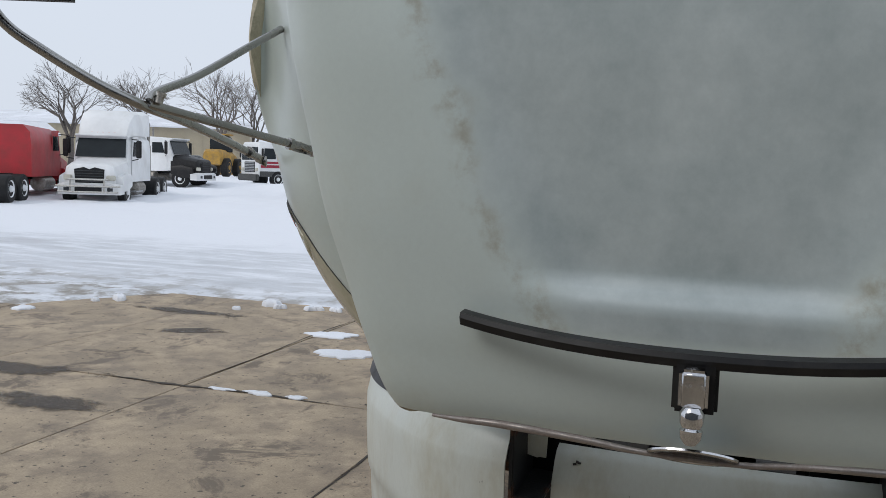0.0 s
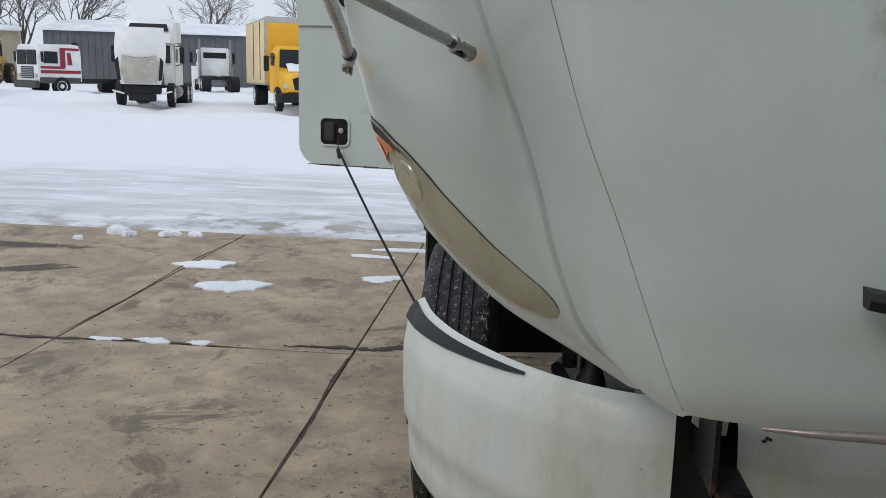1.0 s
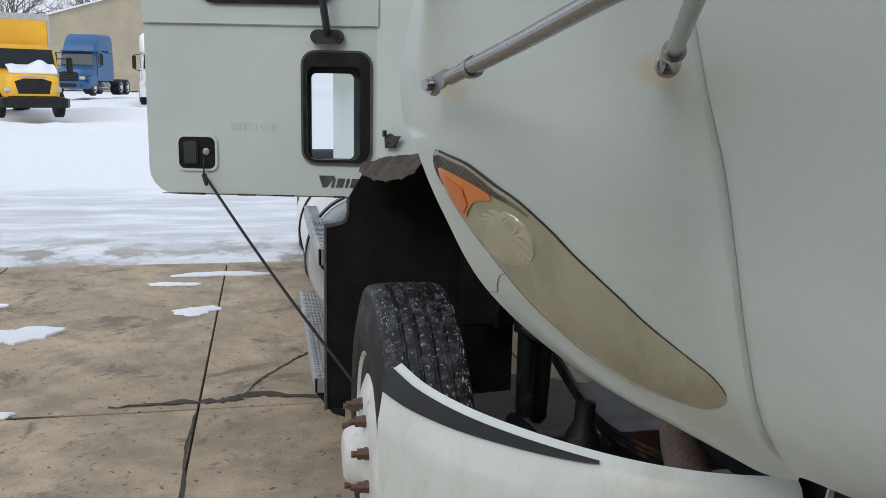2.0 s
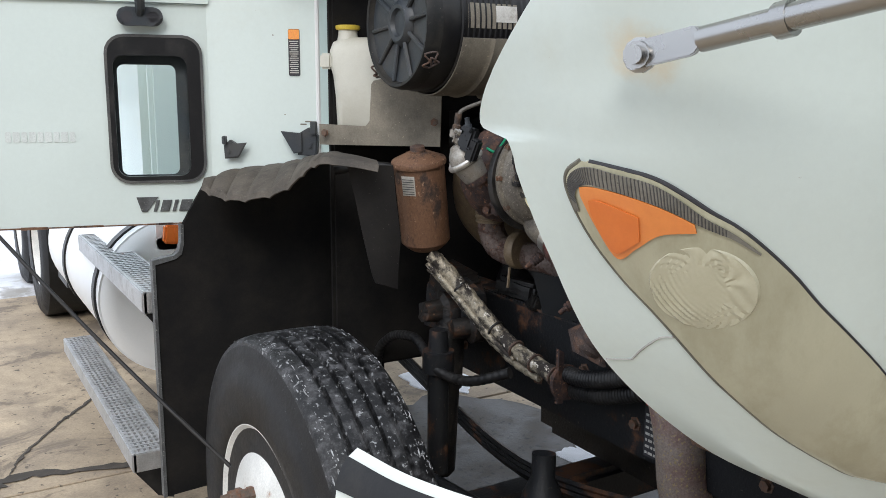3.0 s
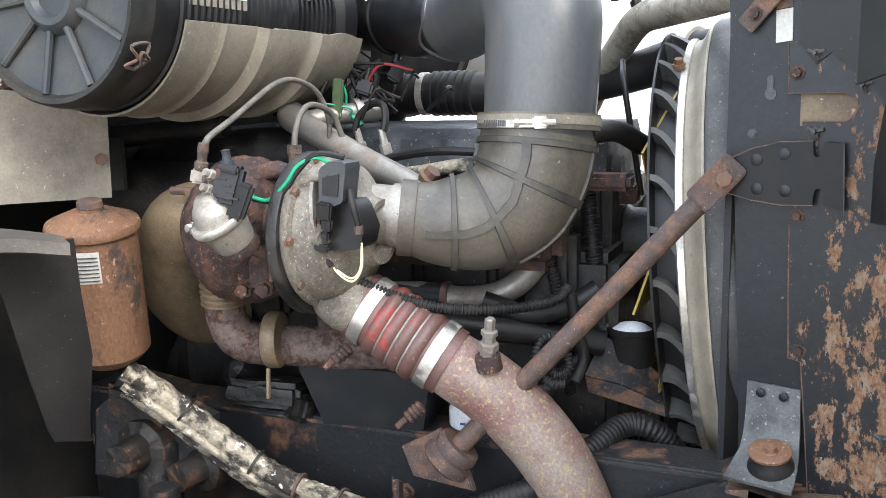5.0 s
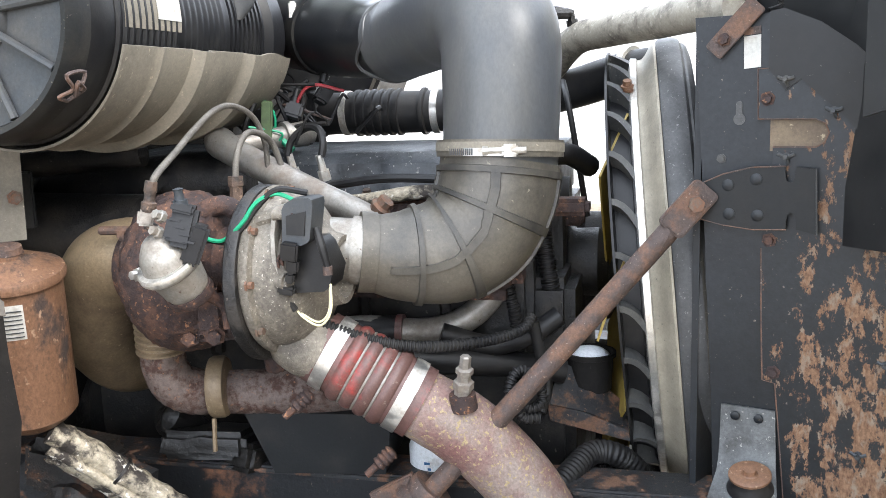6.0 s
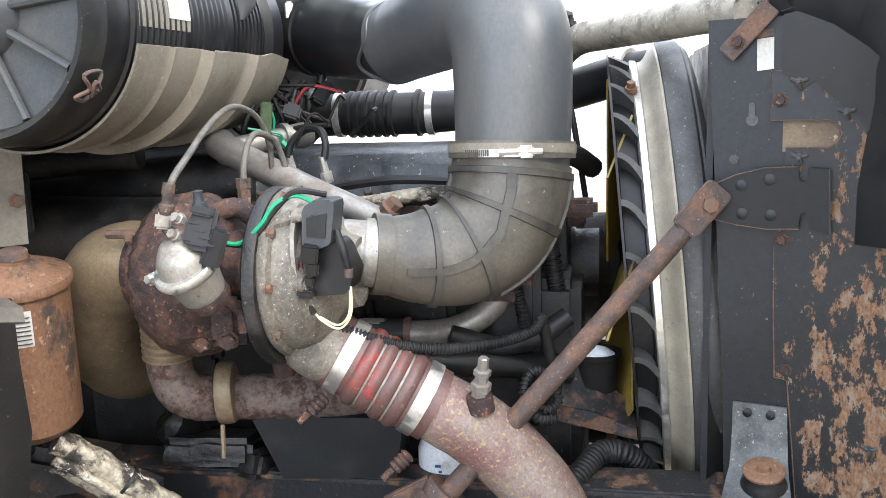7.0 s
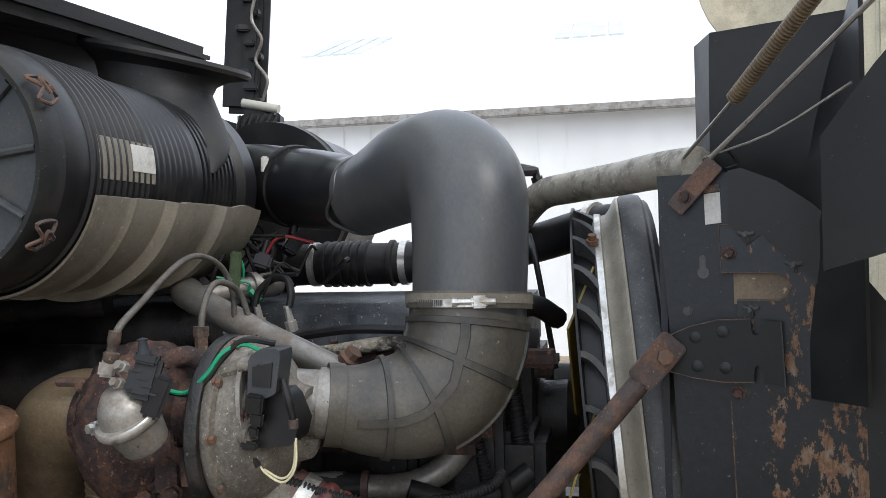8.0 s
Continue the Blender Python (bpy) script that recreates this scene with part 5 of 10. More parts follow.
def build_hood():
    bm = B()
    us = sorted({k / 5 for k in range(51)} | {6.5 + k / 10 for k in range(11)})
    rows = []
    for z in np.r_[np.linspace(1.0, 1.24, 13), np.r_[np.linspace(1.26, 1.634, 24), np.linspace(1.638, 1.70, 12), np.linspace(1.72, 2.0, 16)], np.linspace(2.04, 2.7, 14)]:
        half = [hood_at(z if z >= 1.3 else hood_low(u) + (z - 1.0) * (1.3 - hood_low(u)) / 0.3, u) for u in us]
        rows.append([Vector((-p.x, p.y, p.z)) for p in reversed(half[1:])] + half)
    sheet(bm, rows, -0.009)
    inner = {tuple(round(c, 4) for c in q) for row in rows for q in row}
    for f in bm.faces:
        f.material_index = 0 if all(tuple(round(c, 4) for c in v.co) in inner for v in f.verts) else 1
    hood = part("hood", bm, ["hood_paint", "paint_in"], truck, "white fibreglass hood tilted forward, frosted in its middle")
    # panel seam
    bm = B()
    su = lambda z: interp(z, (1.16, 1.21, 1.45, 1.65, 1.87), SEAM)
    tube(bm, [hood_at(z, su(z)) + hood_out(z, su(z)) * -0.001 for z in np.linspace(1.195, 2.6, 40)], 0.0020, 5, 1)
    part("panel_seam", bm, "seamgrey", hood)
    # hairline crack from the arch edge
    bm = B()
    tube(bm, [hood_at(z, u) + hood_out(z, u) * 0.0002 for z, u in ((1.353, 9.96), (1.3596, 9.767), (1.364, 9.668), (1.377, 9.563), (1.394, 9.417), (1.408, 9.281), (1.412, 9.172))], 0.0016, 5, 3)
    part("hairline_crack", bm, "crackgrey", hood, "hairline crack in the paint")
    return hood


M["crackgrey"] = material("grey_paint_crack", (0.40, 0.40, 0.375), 0.6, 0, (0.33, 0.33, 0.31), 30, 0.5, 0.2, bump=0.0)
SEAM = (3.42, 3.52, 3.88, 4.18, 4.38)
hood = build_hood()


LENS_UP = ((1.2071, 7.619), (1.217, 7.425), (1.2381, 7.306), (1.2689, 7.359), (1.3143, 7.576), (1.3611, 7.772), (1.4033, 7.918), (1.4395, 8.07), (1.4727, 8.215), (1.5054, 8.33), (1.5338, 8.454), (1.5564, 8.577), (1.5723, 8.71), (1.5921, 8.853), (1.6072, 9.007), (1.6145, 9.202), (1.6198, 9.401))
LENS_LOW = ((1.2074, 7.638), (1.2143, 7.838), (1.2238, 8.21), (1.2404, 8.383), (1.2657, 8.572), (1.2905, 8.717), (1.325, 8.848), (1.3595, 8.967), (1.4115, 9.123), (1.4449, 9.245), (1.4772, 9.386), (1.5096, 9.487), (1.5382, 9.548), (1.5679, 9.581), (1.5916, 9.584), (1.6076, 9.533), (1.6198, 9.421))


def build_headlight():
    zs = np.r_[np.linspace(1.2076, 1.245, 10), np.linspace(1.255, 1.56, 32), np.linspace(1.565, 1.6194, 16)]

    def upper(z):
        return smooth_interp(z, [p[0] for p in LENS_UP], [p[1] for p in LENS_UP])

    def lower(z):
        return smooth_interp(z, [p[0] for p in LENS_LOW], [p[1] for p in LENS_LOW])

    def dome(z, v):
        return 0.001 + 0.0034 * max(0.0, math.sin(math.pi * v)) ** 0.6 * max(0.0, min(1, (z - 1.20) / 0.05, (1.623 - z) / 0.04))

    def on_lens(z, u, lift):
        a, b = upper(z), lower(z)
        v = (u - a) / max(1e-6, b - a)
        return hood_at(z, u) + hood_out(z, u) * (dome(z, min(1, max(0, v))) + lift)

    def strip(one, two, k, across, lift):
        """Rows of points between two curves given as (z, u)."""
        p, q = spline([(z * 10, u, 0) for z, u in one], k), spline([(z * 10, u, 0) for z, u in two], k)
        return [[on_lens(a.lerp(b, w).x / 10, a.lerp(b, w).y, lift) for w in np.linspace(0, 1, across)] for a, b in zip(p, q)]

    bm = B()
    sheet(bm, [[on_lens(z, upper(z) + (lower(z) - upper(z)) * v, 0.0) for v in np.linspace(0, 1, 21)] for z in zs], 0.002)
    lens = part("headlight", bm, "lens", truck, "yellowed clouded headlight with orange turn signal")
    # tubes drawn for shade: dark in the gap above the lens, olive below it
    bm = B()
    tube(bm, [hood_at(z, upper(z) - 0.01) + hood_out(z, upper(z)) * 0.0008 for z in zs[8:]], [0.0006, 0.0008, 0.0013, 0.0020, 0.0030, 0.0026], 8, 1)
    part("gap", bm, "ink", lens)
    bm = B()
    tube(bm, [hood_at(z, lower(z) + 0.02) + hood_out(z, lower(z)) * -0.0008 for z in zs], 0.0034, 8, 1)
    part("gasket", bm, "lens_edge", lens)
    # grey finely ribbed reflector band along the upper edge and round the point
    outer = ((1.562, 9.577), (1.592, 9.569), (1.608, 9.503), (1.615, 9.381), (1.609, 9.173), (1.602, 8.997), (1.588, 8.863), (1.568, 8.734), (1.553, 8.605), (1.532, 8.477))
    inner = ((1.562, 9.541), (1.582, 9.529), (1.592, 9.472), (1.596, 9.381), (1.590, 9.183), (1.581, 9.008), (1.571, 8.878), (1.5575, 8.744), (1.5465, 8.61), (1.530, 8.482))
    band = strip(outer, inner, 8, 5, 0.0042)
    bm = B()
    sheet(bm, band, 0.001)
    bd = part("reflector_band", bm, "bandgrey", lens, "grey finely ribbed reflector band")
    bm = B()
    for row in band[4:-10]:
        tube(bm, [row[0], row[2], row[4]], 0.0007, 5, 1)
    tagged(part("band_ribs", bm, "shroud", bd), "", "", "", "stuff")
    # orange turn signal: a paler rim and a deeper bowl
    one = ((1.592, 9.472), (1.5935, 9.371), (1.589, 9.183), (1.580, 9.009), (1.569, 8.874), (1.561, 8.797))
    two = ((1.582, 9.483), (1.5476, 9.446), (1.511, 9.367), (1.528, 9.188), (1.5465, 9.011), (1.552, 8.797))
    bm = B()
    sheet(bm, strip(one, two, 6, 9, 0.0046), 0.0015)
    sig = part("turn_signal", bm, "orange_pale", lens, "orange turn signal lens")
    one = ((1.5785, 9.423), (1.580, 9.343), (1.574, 9.224), (1.566, 9.107))
    two = ((1.5626, 9.435), (1.536, 9.407), (1.519, 9.347), (1.538, 9.148))
    bm = B()
    sheet(bm, strip(one, two, 6, 7, 0.0068), 0.0012)
    part("signal_bowl", bm, "orange", sig)
    # round ribbed glass of the lamp
    c, n = on_lens(1.485, 8.854, 0.0010), hood_out(1.485, 8.854)
    e = (hood_at(1.51, 8.854) - hood_at(1.47, 8.854)).normalized()
    f = n.cross(e).normalized()
    bm = B()
    rows = []
    for i in range(45):
        r = i / 44
        row = []
        for k in range(65):
            a = 2 * math.pi * k / 64
            x, y = r * 0.060 * math.cos(a), r * 0.058 * math.sin(a)
            arc = math.hypot(x + 0.075, y - 0.035) if x > -0.025 else 0.6 * math.hypot(x + 0.075, y + 0.06) + 0.6 * abs(y)
            rib = 0.0011 * math.sin(arc / 0.0010)
            row.append(c + e * y + f * x + n * (0.0008 + 0.0026 * (1 - r * r) + rib * (0.3 < r < 0.96) * min(1, (r - 0.3) * 3) - 0.006 * max(0, r - 0.96) / 0.04))
        rows.append(row)
    rings(bm, [q[:-1] for q in rows])
    part("lamp_glass", bm, "lamp_glass", lens, "ribbed round lamp glass")
    return lens


M["orange_pale"] = material("pale_orange_lens", (0.80, 0.27, 0.065), 0.22, 0, (0.66, 0.19, 0.05), 10, 0.55, 0.25, coat=0.5, bump=0.02, grain=0.04)
M["lamp_glass"] = material("ribbed_lamp_glass", (0.55, 0.53, 0.40), 0.14, 0.1, (0.44, 0.42, 0.30), 7, 0.55, 0.2, 0.25, coat=0.6, bump=0.01, grain=0.05)
M["bandgrey"] = material("grey_ribbed_reflector", (0.20, 0.195, 0.175), 0.3, 0.3, (0.13, 0.125, 0.11), 12, 0.5, 0.2, coat=0.5, bump=0.02)
# darker upright streaks in the lens colour imitate reflections
M["lens"] = material("yellowed_lens", (0.47, 0.455, 0.335), 0.16, 0, (0.34, 0.325, 0.225), 3.4, 0.55, 0.14, 0.25, coat=0.8, bump=0.01, stretch=(2.6, 2.6, 0.5), grain=0.03)
headlight = build_headlight()


M["dull_chrome"] = material("dulled_chrome_trim", (0.36, 0.33, 0.31), 0.32, 0.9, (0.22, 0.18, 0.16), 18, 0.5, 0.2, 0.5, bump=0.05, grain=0.2)


def build_hood_trim():
    bm = B()
    xs = np.linspace(-0.45, 0.45, 30)
    pts = [Vector((x + 0.012, -0.865 + 0.07 * (x / 0.45) ** 2, 1.407 + 0.026 * abs(x / 0.45) ** 2.4)) for x in xs]
    loops = []
    for p in pts:
        k = 1.25
        loops.append([p + Vector((0, -0.010, 0.008 * k)), p + Vector((0, -0.014, 0)), p + Vector((0, -0.008, -0.012 * k)), p + Vector((0, 0.012, -0.012 * k)), p + Vector((0, 0.02, 0.010 * k))])
    rings(bm, loops)
    trim = part("bug_deflector", bm, "black", hood, "curved black plastic deflector strip")
    # ornament bracket and plain stepped chrome ornament
    bm = B()
    box(bm, (0.016, -0.85, 1.362), (0.078, 0.05, 0.10), bevel=0.006)
    orn = part("hood_ornament", bm, "black", hood, "chrome hood ornament on a dark bracket")
    bm = B()
    box(bm, (0.014, -0.882, 1.357), (0.05, 0.03, 0.075), (8, 0, 0), 0.008, 3)
    lathe(bm, (0.014, -0.888, 1.327), (0, -0.1, -1), [(0, 0.016), (0.010, 0.022), (0.028, 0.020), (0.036, 0.016), (0.040, 0.020), (0.055, 0.018), (0.066, 0.009), (0.068, 0)], 20)
    part("hood_ornament", bm, "chrome", hood, "plain stepped chrome ornament")
    # chrome edge of the grille and its oval badge
    bm = B()
    tube(bm, [(-0.528, -0.690, 1.194), (-0.45, -0.715, 1.200), (-0.36, -0.725, 1.203), (-0.20, -0.735, 1.197), (-0.075, -0.738, 1.188), (0.1, -0.738, 1.188), (0.2, -0.738, 1.198), (0.34, -0.735, 1.206), (0.53, -0.69, 1.198)], [0.0035, 0.007, 0.0085, 0.008, 0.006, 0.006, 0.006, 0.008, 0.004], 10, 6)
    part("chrome_edge", bm, "dull_chrome", hood, "dulled chrome edge of the hood")
    bm = B()
    lathe(bm, (0.014, -0.742, 1.195), (0, -0.55, -0.84), [(0, 0.085), (0.008, 0.085), (0.012, 0.078), (0.012, 0.07), (0.009, 0.066), (0.009, 0)], 40)
    for v in bm.verts:
        v.co = Vector((v.co.x, -0.742 + (v.co.y + 0.742) * 0.5, 1.195 + (v.co.z - 1.195) * 0.5))
    part("oval_badge", bm, "chrome", hood, "chrome oval badge")


build_hood_trim()


def build_hood_mirror_arms():
    """Tripod arms of the hood mirror."""
    a, b = Vector((-1.02, -0.305, 1.76)), Vector((-1.29, -0.085, 1.728))
    j = Vector((-1.205, -0.764, 1.848))
    top = Vector((-1.352, -0.92, 1.947))
    bm = B()
    tube(bm, [a + Vector((-0.02, -0.05, 0.012)), a.lerp(j, 0.3), j], 0.0105, 14, 3)
    tube(bm, [a + Vector((0, -0.012, 0)), a + Vector((-0.02, -0.06, 0.015))], [0.012, 0.008], 8, 1)
    base = part("mirror_arm", bm, "polished", truck, "steel tube arms of the hood mirror")
    bm = B()
    tube(bm, [b.lerp(j, 0.10) + Vector((-0.006, 0, 0)), b.lerp(j, 0.4), b.lerp(j, 0.75), j + Vector((-0.006, 0, -0.006)), j.lerp(top, 0.5) + Vector((0.0, 0, -0.012)), top, (-1.405, -0.965, 1.995), (-1.432, -0.985, 2.05), (-1.42, -0.99, 2.12)], 0.0115, 14, 5)
    part("mirror_arm", bm, "polished", truck)
    for p in (a, b):
        bm = B()
        d = (j - p).normalized()
        slab(bm, rounded(0.085, 0.026, 0.010, 4), p + d * 0.028 + Vector((-0.010, -0.004, 0)), d, Vector((0, 0, 1)), 0.005, 0.001)
        part("arm_clevis", bm, "polished", base)
    bm = B()
    tube(bm, [j + Vector((0.004, 0, 0.006)), j + Vector((0.002, 0.03, 0.030)), Vector((-1.19, -0.60, 1.928)), Vector((-1.175, -0.385, 2.03)), Vector((-1.16, -0.25, 2.095))], 0.0100, 14, 4)
    part("mirror_arm", bm, "polished", truck)
    for p, d in ((a, (-0.5, -0.86, 0)), (b, (-0.9, -0.4, 0))):
        d = Vector(d).normalized()
        bm = B()
        lathe(bm, p + d * 0.008, d, [(0, 0.017), (0.004, 0.017), (0.005, 0.013), (0.012, 0.013), (0.012, 0.009), (0.020, 0.009), (0.020, 0)], 12)
        part("arm_bolt", bm, "polished", base)
    for p in (a.lerp(j, 0.16), b.lerp(j, 0.2)):
        d = (j - p).normalized()
        bm = B()
        lathe(bm, p, d, [(0, 0.011), (0, 0.0155), (0.014, 0.0155), (0.014, 0.011)], 12)
        part("arm_collar", bm, "polished", base)
    bm = B()
    lathe(bm, j + Vector((0.02, 0.01, 0.002)), (0.2, 0.2, 1), [(0, 0), (0, 0.009), (0.016, 0.009), (0.016, 0.012), (0.026, 0.012), (0.026, 0)], 10)
    part("arm_fitting", bm, "clamp", base)
    bm = B()
    box(bm, (-1.30, -1.0, 2.165), (0.20, 0.06, 0.26), (0, 0, 20), 0.02, 3)
    part("hood_mirror", bm, "black", truck, "black hood mirror")


build_hood_mirror_arms()

# bumper
BX = (0.0, 0.30, 0.52, 0.72, 0.90, 1.08, 1.19, 1.245)
BY = (-0.035, -0.02, 0.0, 0.055, 0.175, 0.375, 0.56, 0.715)


def bumper_point(s, z):
    """s from 0 at the middle to 1 at the tip; the profile bulges in three steps."""
    x = -smooth_interp(s * 7, tuple(range(8)), BX)
    y = smooth_interp(s * 7, tuple(range(8)), BY)
    n = Vector((-smooth_interp(s, (0, 0.4, 0.7, 1), (0.0, 0.25, 0.75, 0.98)), -smooth_interp(s, (0, 0.4, 0.7, 1), (1, 0.97, 0.65, 0.2)), 0))
    k = interp(z, (0.40, 0.46, 0.60, 0.615, 0.735, 0.75, 0.83, 0.868, 0.878, 0.93, 0.955, 0.968), (-0.03, 0.008, 0.016, 0.027, 0.034, 0.034, 0.035, 0.034, 0.031, 0.010, -0.006, -0.03))
    return Vector((x, y, z + 0.045 * s ** 3 * (z > 0.9))) + n * k


def build_bumper():
    zs = [0.40, 0.43, 0.46, 0.53, 0.60, 0.615, 0.66, 0.735, 0.75, 0.79, 0.83, 0.868, 0.878, 0.905, 0.93, 0.945, 0.955, 0.968]
    segs = {"end": np.linspace(0.288, 1.0, 46)}
    body = None
    for side in (1, -1):
        bm = B()
        sheet(bm, [[Vector((p.x * side, p.y, p.z)) for p in (bumper_point(s, z) for s in segs["end"])] for z in zs], -0.006 * side)
        body = part("bumper", bm, "bumper", truck, "white moulded bumper end, scuffed")
        bm = B()
        ins = []
        for s in np.linspace(0.56, 1.0, 30):
            f = (s - 0.56) / 0.44
            w = 0.004 + 0.052 * f ** 0.8
            row = []
            for k in range(5):
                p = bumper_point(s, 0.958 - w * k / 4)
                row.append(Vector((side * p.x, p.y, p.z)) + Vector((-0.0045 * side, -0.0045, 0)))
            ins.append(row)
        sheet(bm, ins, 0.003 * side)
        part("trim_strip", bm, "black", body, "black rubber trim along the tip")
    bm = B()
    xs = np.linspace(-0.286, 0.192, 28)
    sheet(bm, [[Vector((p.x * (1 if s >= 0 else -1), p.y, p.z - 0.03)) for s in xs for p in (bumper_point(abs(s), z),)] for z in zs], 0.006)
    part("bumper", bm, "bumper", truck, "white steel middle of the bumper")
    # slot with dark duct behind
    bm = B()
    box(bm, (-0.405, 0.12, 0.66), (0.26, 0.14, 0.62), (0, 0, -6), 0.01)
    part("bumper_duct", bm, "black", truck)
    bm = B()
    box(bm, (0.405, 0.12, 0.66), (0.26, 0.14, 0.62), (0, 0, 6), 0.01)
    part("bumper_duct", bm, "black", truck)
    bm = B()
    for dx, dz, w, h, a in ((0, 0.012, 0.010, 0.006, 10), (0.010, 0.018, 0.014, 0.005, -15), (0.012, 0.002, 0.012, 0.006, 5), (0.032, 0.006, 0.034, 0.004, 6), (0.0, -0.012, 0.016, 0.009, 25), (0.014, -0.013, 0.010, 0.010, -20), (0.004, 0.003, 0.005, 0.005, 40)):
        slab(bm, [(p * (1 + 0.3 * math.sin(9 * p / w + a)), q) for p, q in rounded(w, h, h * 0.4, 3)], (-0.326 + dx, -0.0365, 0.890 + dz), (math.cos(math.radians(a)), 0, math.sin(math.radians(a))), (-math.sin(math.radians(a)), 0, math.cos(math.radians(a))), -0.03)
    part("scuff_mark", bm, "ink", body)
    for m in (-1,):
        bm = B()
        slab(bm, [(-0.048, 0.035), (-0.052, 0.0), (-0.036, -0.012), (-0.030, -0.024), (0.004, -0.032), (0.012, -0.028), (0.030, -0.030), (0.034, 0.035)], (0.440 * m, -0.022, 0.935), (1, 0, 0), (0, -0.1, 1), 0.006, 0.001)
        part("torn_edge", bm, "bumper", body, "torn edge of the bumper skin above the slot")


build_bumper()


def build_front_wheel(side):
    c = Vector((-1.12 * side, 1.205, 0.548))
    ax = Vector((-side, 0, 0))
    R = 0.552
    bm = B()
    prof = [(-0.118, 0.32), (-0.130, 0.335), (-0.136, 0.37), (-0.138, 0.42), (-0.134, 0.462), (-0.130, 0.468), (-0.126, 0.495), (-0.119, R - 0.024), (-0.115, R - 0.012), (-0.104, R - 0.004)]
    gx = (-0.061, -0.021, 0.021, 0.061)
    for g in gx:
        prof += [(g - 0.008, R + 0.002 - 0.25 * g * g), (g - 0.0055, R - 0.014), (g + 0.0055, R - 0.014), (g + 0.008, R + 0.002 - 0.25 * g * g)]
    prof += [(-d, r) for d, r in reversed(prof[:10])]
    lathe(bm, c, ax, prof, 96)
    for q in bm.faces:
        m = q.calc_center_median() - c
        q.material_index = 1 if abs(m.x) < 0.118 and math.hypot(m.y, m.z) > R - 0.03 else 0
    tyre = part("tyre", bm, ["rubber", "treadrubber"], truck, "worn steer tyre specked with road salt")
    # shallow sipes along the groove edges and streaks of salt caught on the ribs
    bm = B()
    rnd = random.Random(40 + side)
    for g in gx:
        for e in (-0.0105, 0.0105):
            for i in range(120):
                a = 2 * math.pi * i / 120
                q = c + ax * (g + e) + Vector((0, math.cos(a), math.sin(a))) * (R + 0.0006 - 0.25 * g * g)
                box(bm, q, (0.005, 0.0016, 0.003), (math.degrees(a), 0, 0))
    tagged(part("tread_sipes", bm, "ink", tyre), "", "", "", "stuff")
    bm = B()
    for i in range(760):
        a = rnd.uniform(0.2, math.pi - 0.2) if i % 4 else rnd.uniform(0, 2 * math.pi)
        on_edge = rnd.random() < 0.6
        d = rnd.choice((-0.108, -0.101, -0.094, 0.094, 0.101, 0.108)) + rnd.uniform(-0.004, 0.004) if on_edge else rnd.choice(gx) + rnd.choice((-1, 1)) * rnd.uniform(0.009, 0.017)
        lift = R - 0.0095 if abs(d) > 0.108 else R - 0.0055 if abs(d) > 0.102 else R - 0.0010 - 0.25 * d * d
        ln, wd = 0.002 + 0.011 * rnd.random() ** 3, rnd.uniform(0.0006, 0.0020)
        u0, v0 = Vector((0, -math.sin(a), math.cos(a))), Vector((0, math.cos(a), math.sin(a)))
        q = c + ax * d + v0 * lift
        n_ = 7
        bm.faces.new([bm.verts.new(q + u0 * ln * math.cos(k) * rnd.uniform(0.6, 1.1) + ax * wd * math.sin(k) * rnd.uniform(0.6, 1.2) + v0 * 0.0012) for k in np.linspace(0, 2 * math.pi, n_, endpoint=False)])
    tagged(part("salt_streaks", bm, "salt", tyre), "", "", "", "stuff")
    bm = B()
    lathe(bm, c, ax, [(-0.12, 0.31), (0.105, 0.322), (0.122, 0.332), (0.128, 0.338), (0.128, 0.330), (0.118, 0.320), (0.104, 0.308), (0.100, 0.296), (0.108, 0.280), (0.122, 0.250), (0.134, 0.220), (0.142, 0.19), (0.142, 0.12), (0.155, 0.10), (0.195, 0.085), (0.205, 0.07), (0.205, 0)], 64)
    rim = part("wheel_rim", bm, "wheel", truck, "white steel wheel with rust streaks")
    for i in range(10):
        a = 2 * math.pi * i / 10 + 0.2
        q = c + Vector((0, math.cos(a), math.sin(a))) * 0.1675 + ax * 0.142
        bm = B()
        lathe(bm, q, ax, [(0, 0.021), (0.012, 0.021), (0.014, 0.018), (0.034, 0.018), (0.034, 0.011), (0.052, 0.011), (0.052, 0)], 6)
        part("lug_nut", bm, "bolt", rim, "rusty lug nut")


build_front_wheel(1)
build_front_wheel(-1)


# cab, door, cowl
def ring_plate(bm, outer, inner, origin, u, v, thick):
    o, u, v = Vector(origin), Vector(u).normalized(), Vector(v).normalized()
    w = u.cross(v) * thick
    k = len(outer)
    L = [[bm.verts.new(o + u * a + v * b + s) for a, b in loop] for s in (Vector(), w) for loop in (outer, inner)]
    for i in range(k):
        j = (i + 1) % k
        bm.faces.new((L[0][i], L[0][j], L[1][j], L[1][i]))
        bm.faces.new((L[2][i], L[3][i], L[3][j], L[2][j]))
        bm.faces.new((L[0][i], L[2][i], L[2][j], L[0][j]))
        bm.faces.new((L[1][i], L[1][j], L[3][j], L[3][i]))
    return bm


def shifted(loop, dx, dy):
    return [(a + dx, b + dy) for a, b in loop]


DU = Vector((-0.97, 0.235, 0)).normalized()
DO = Vector((-1.13, 1.89, 0.0))


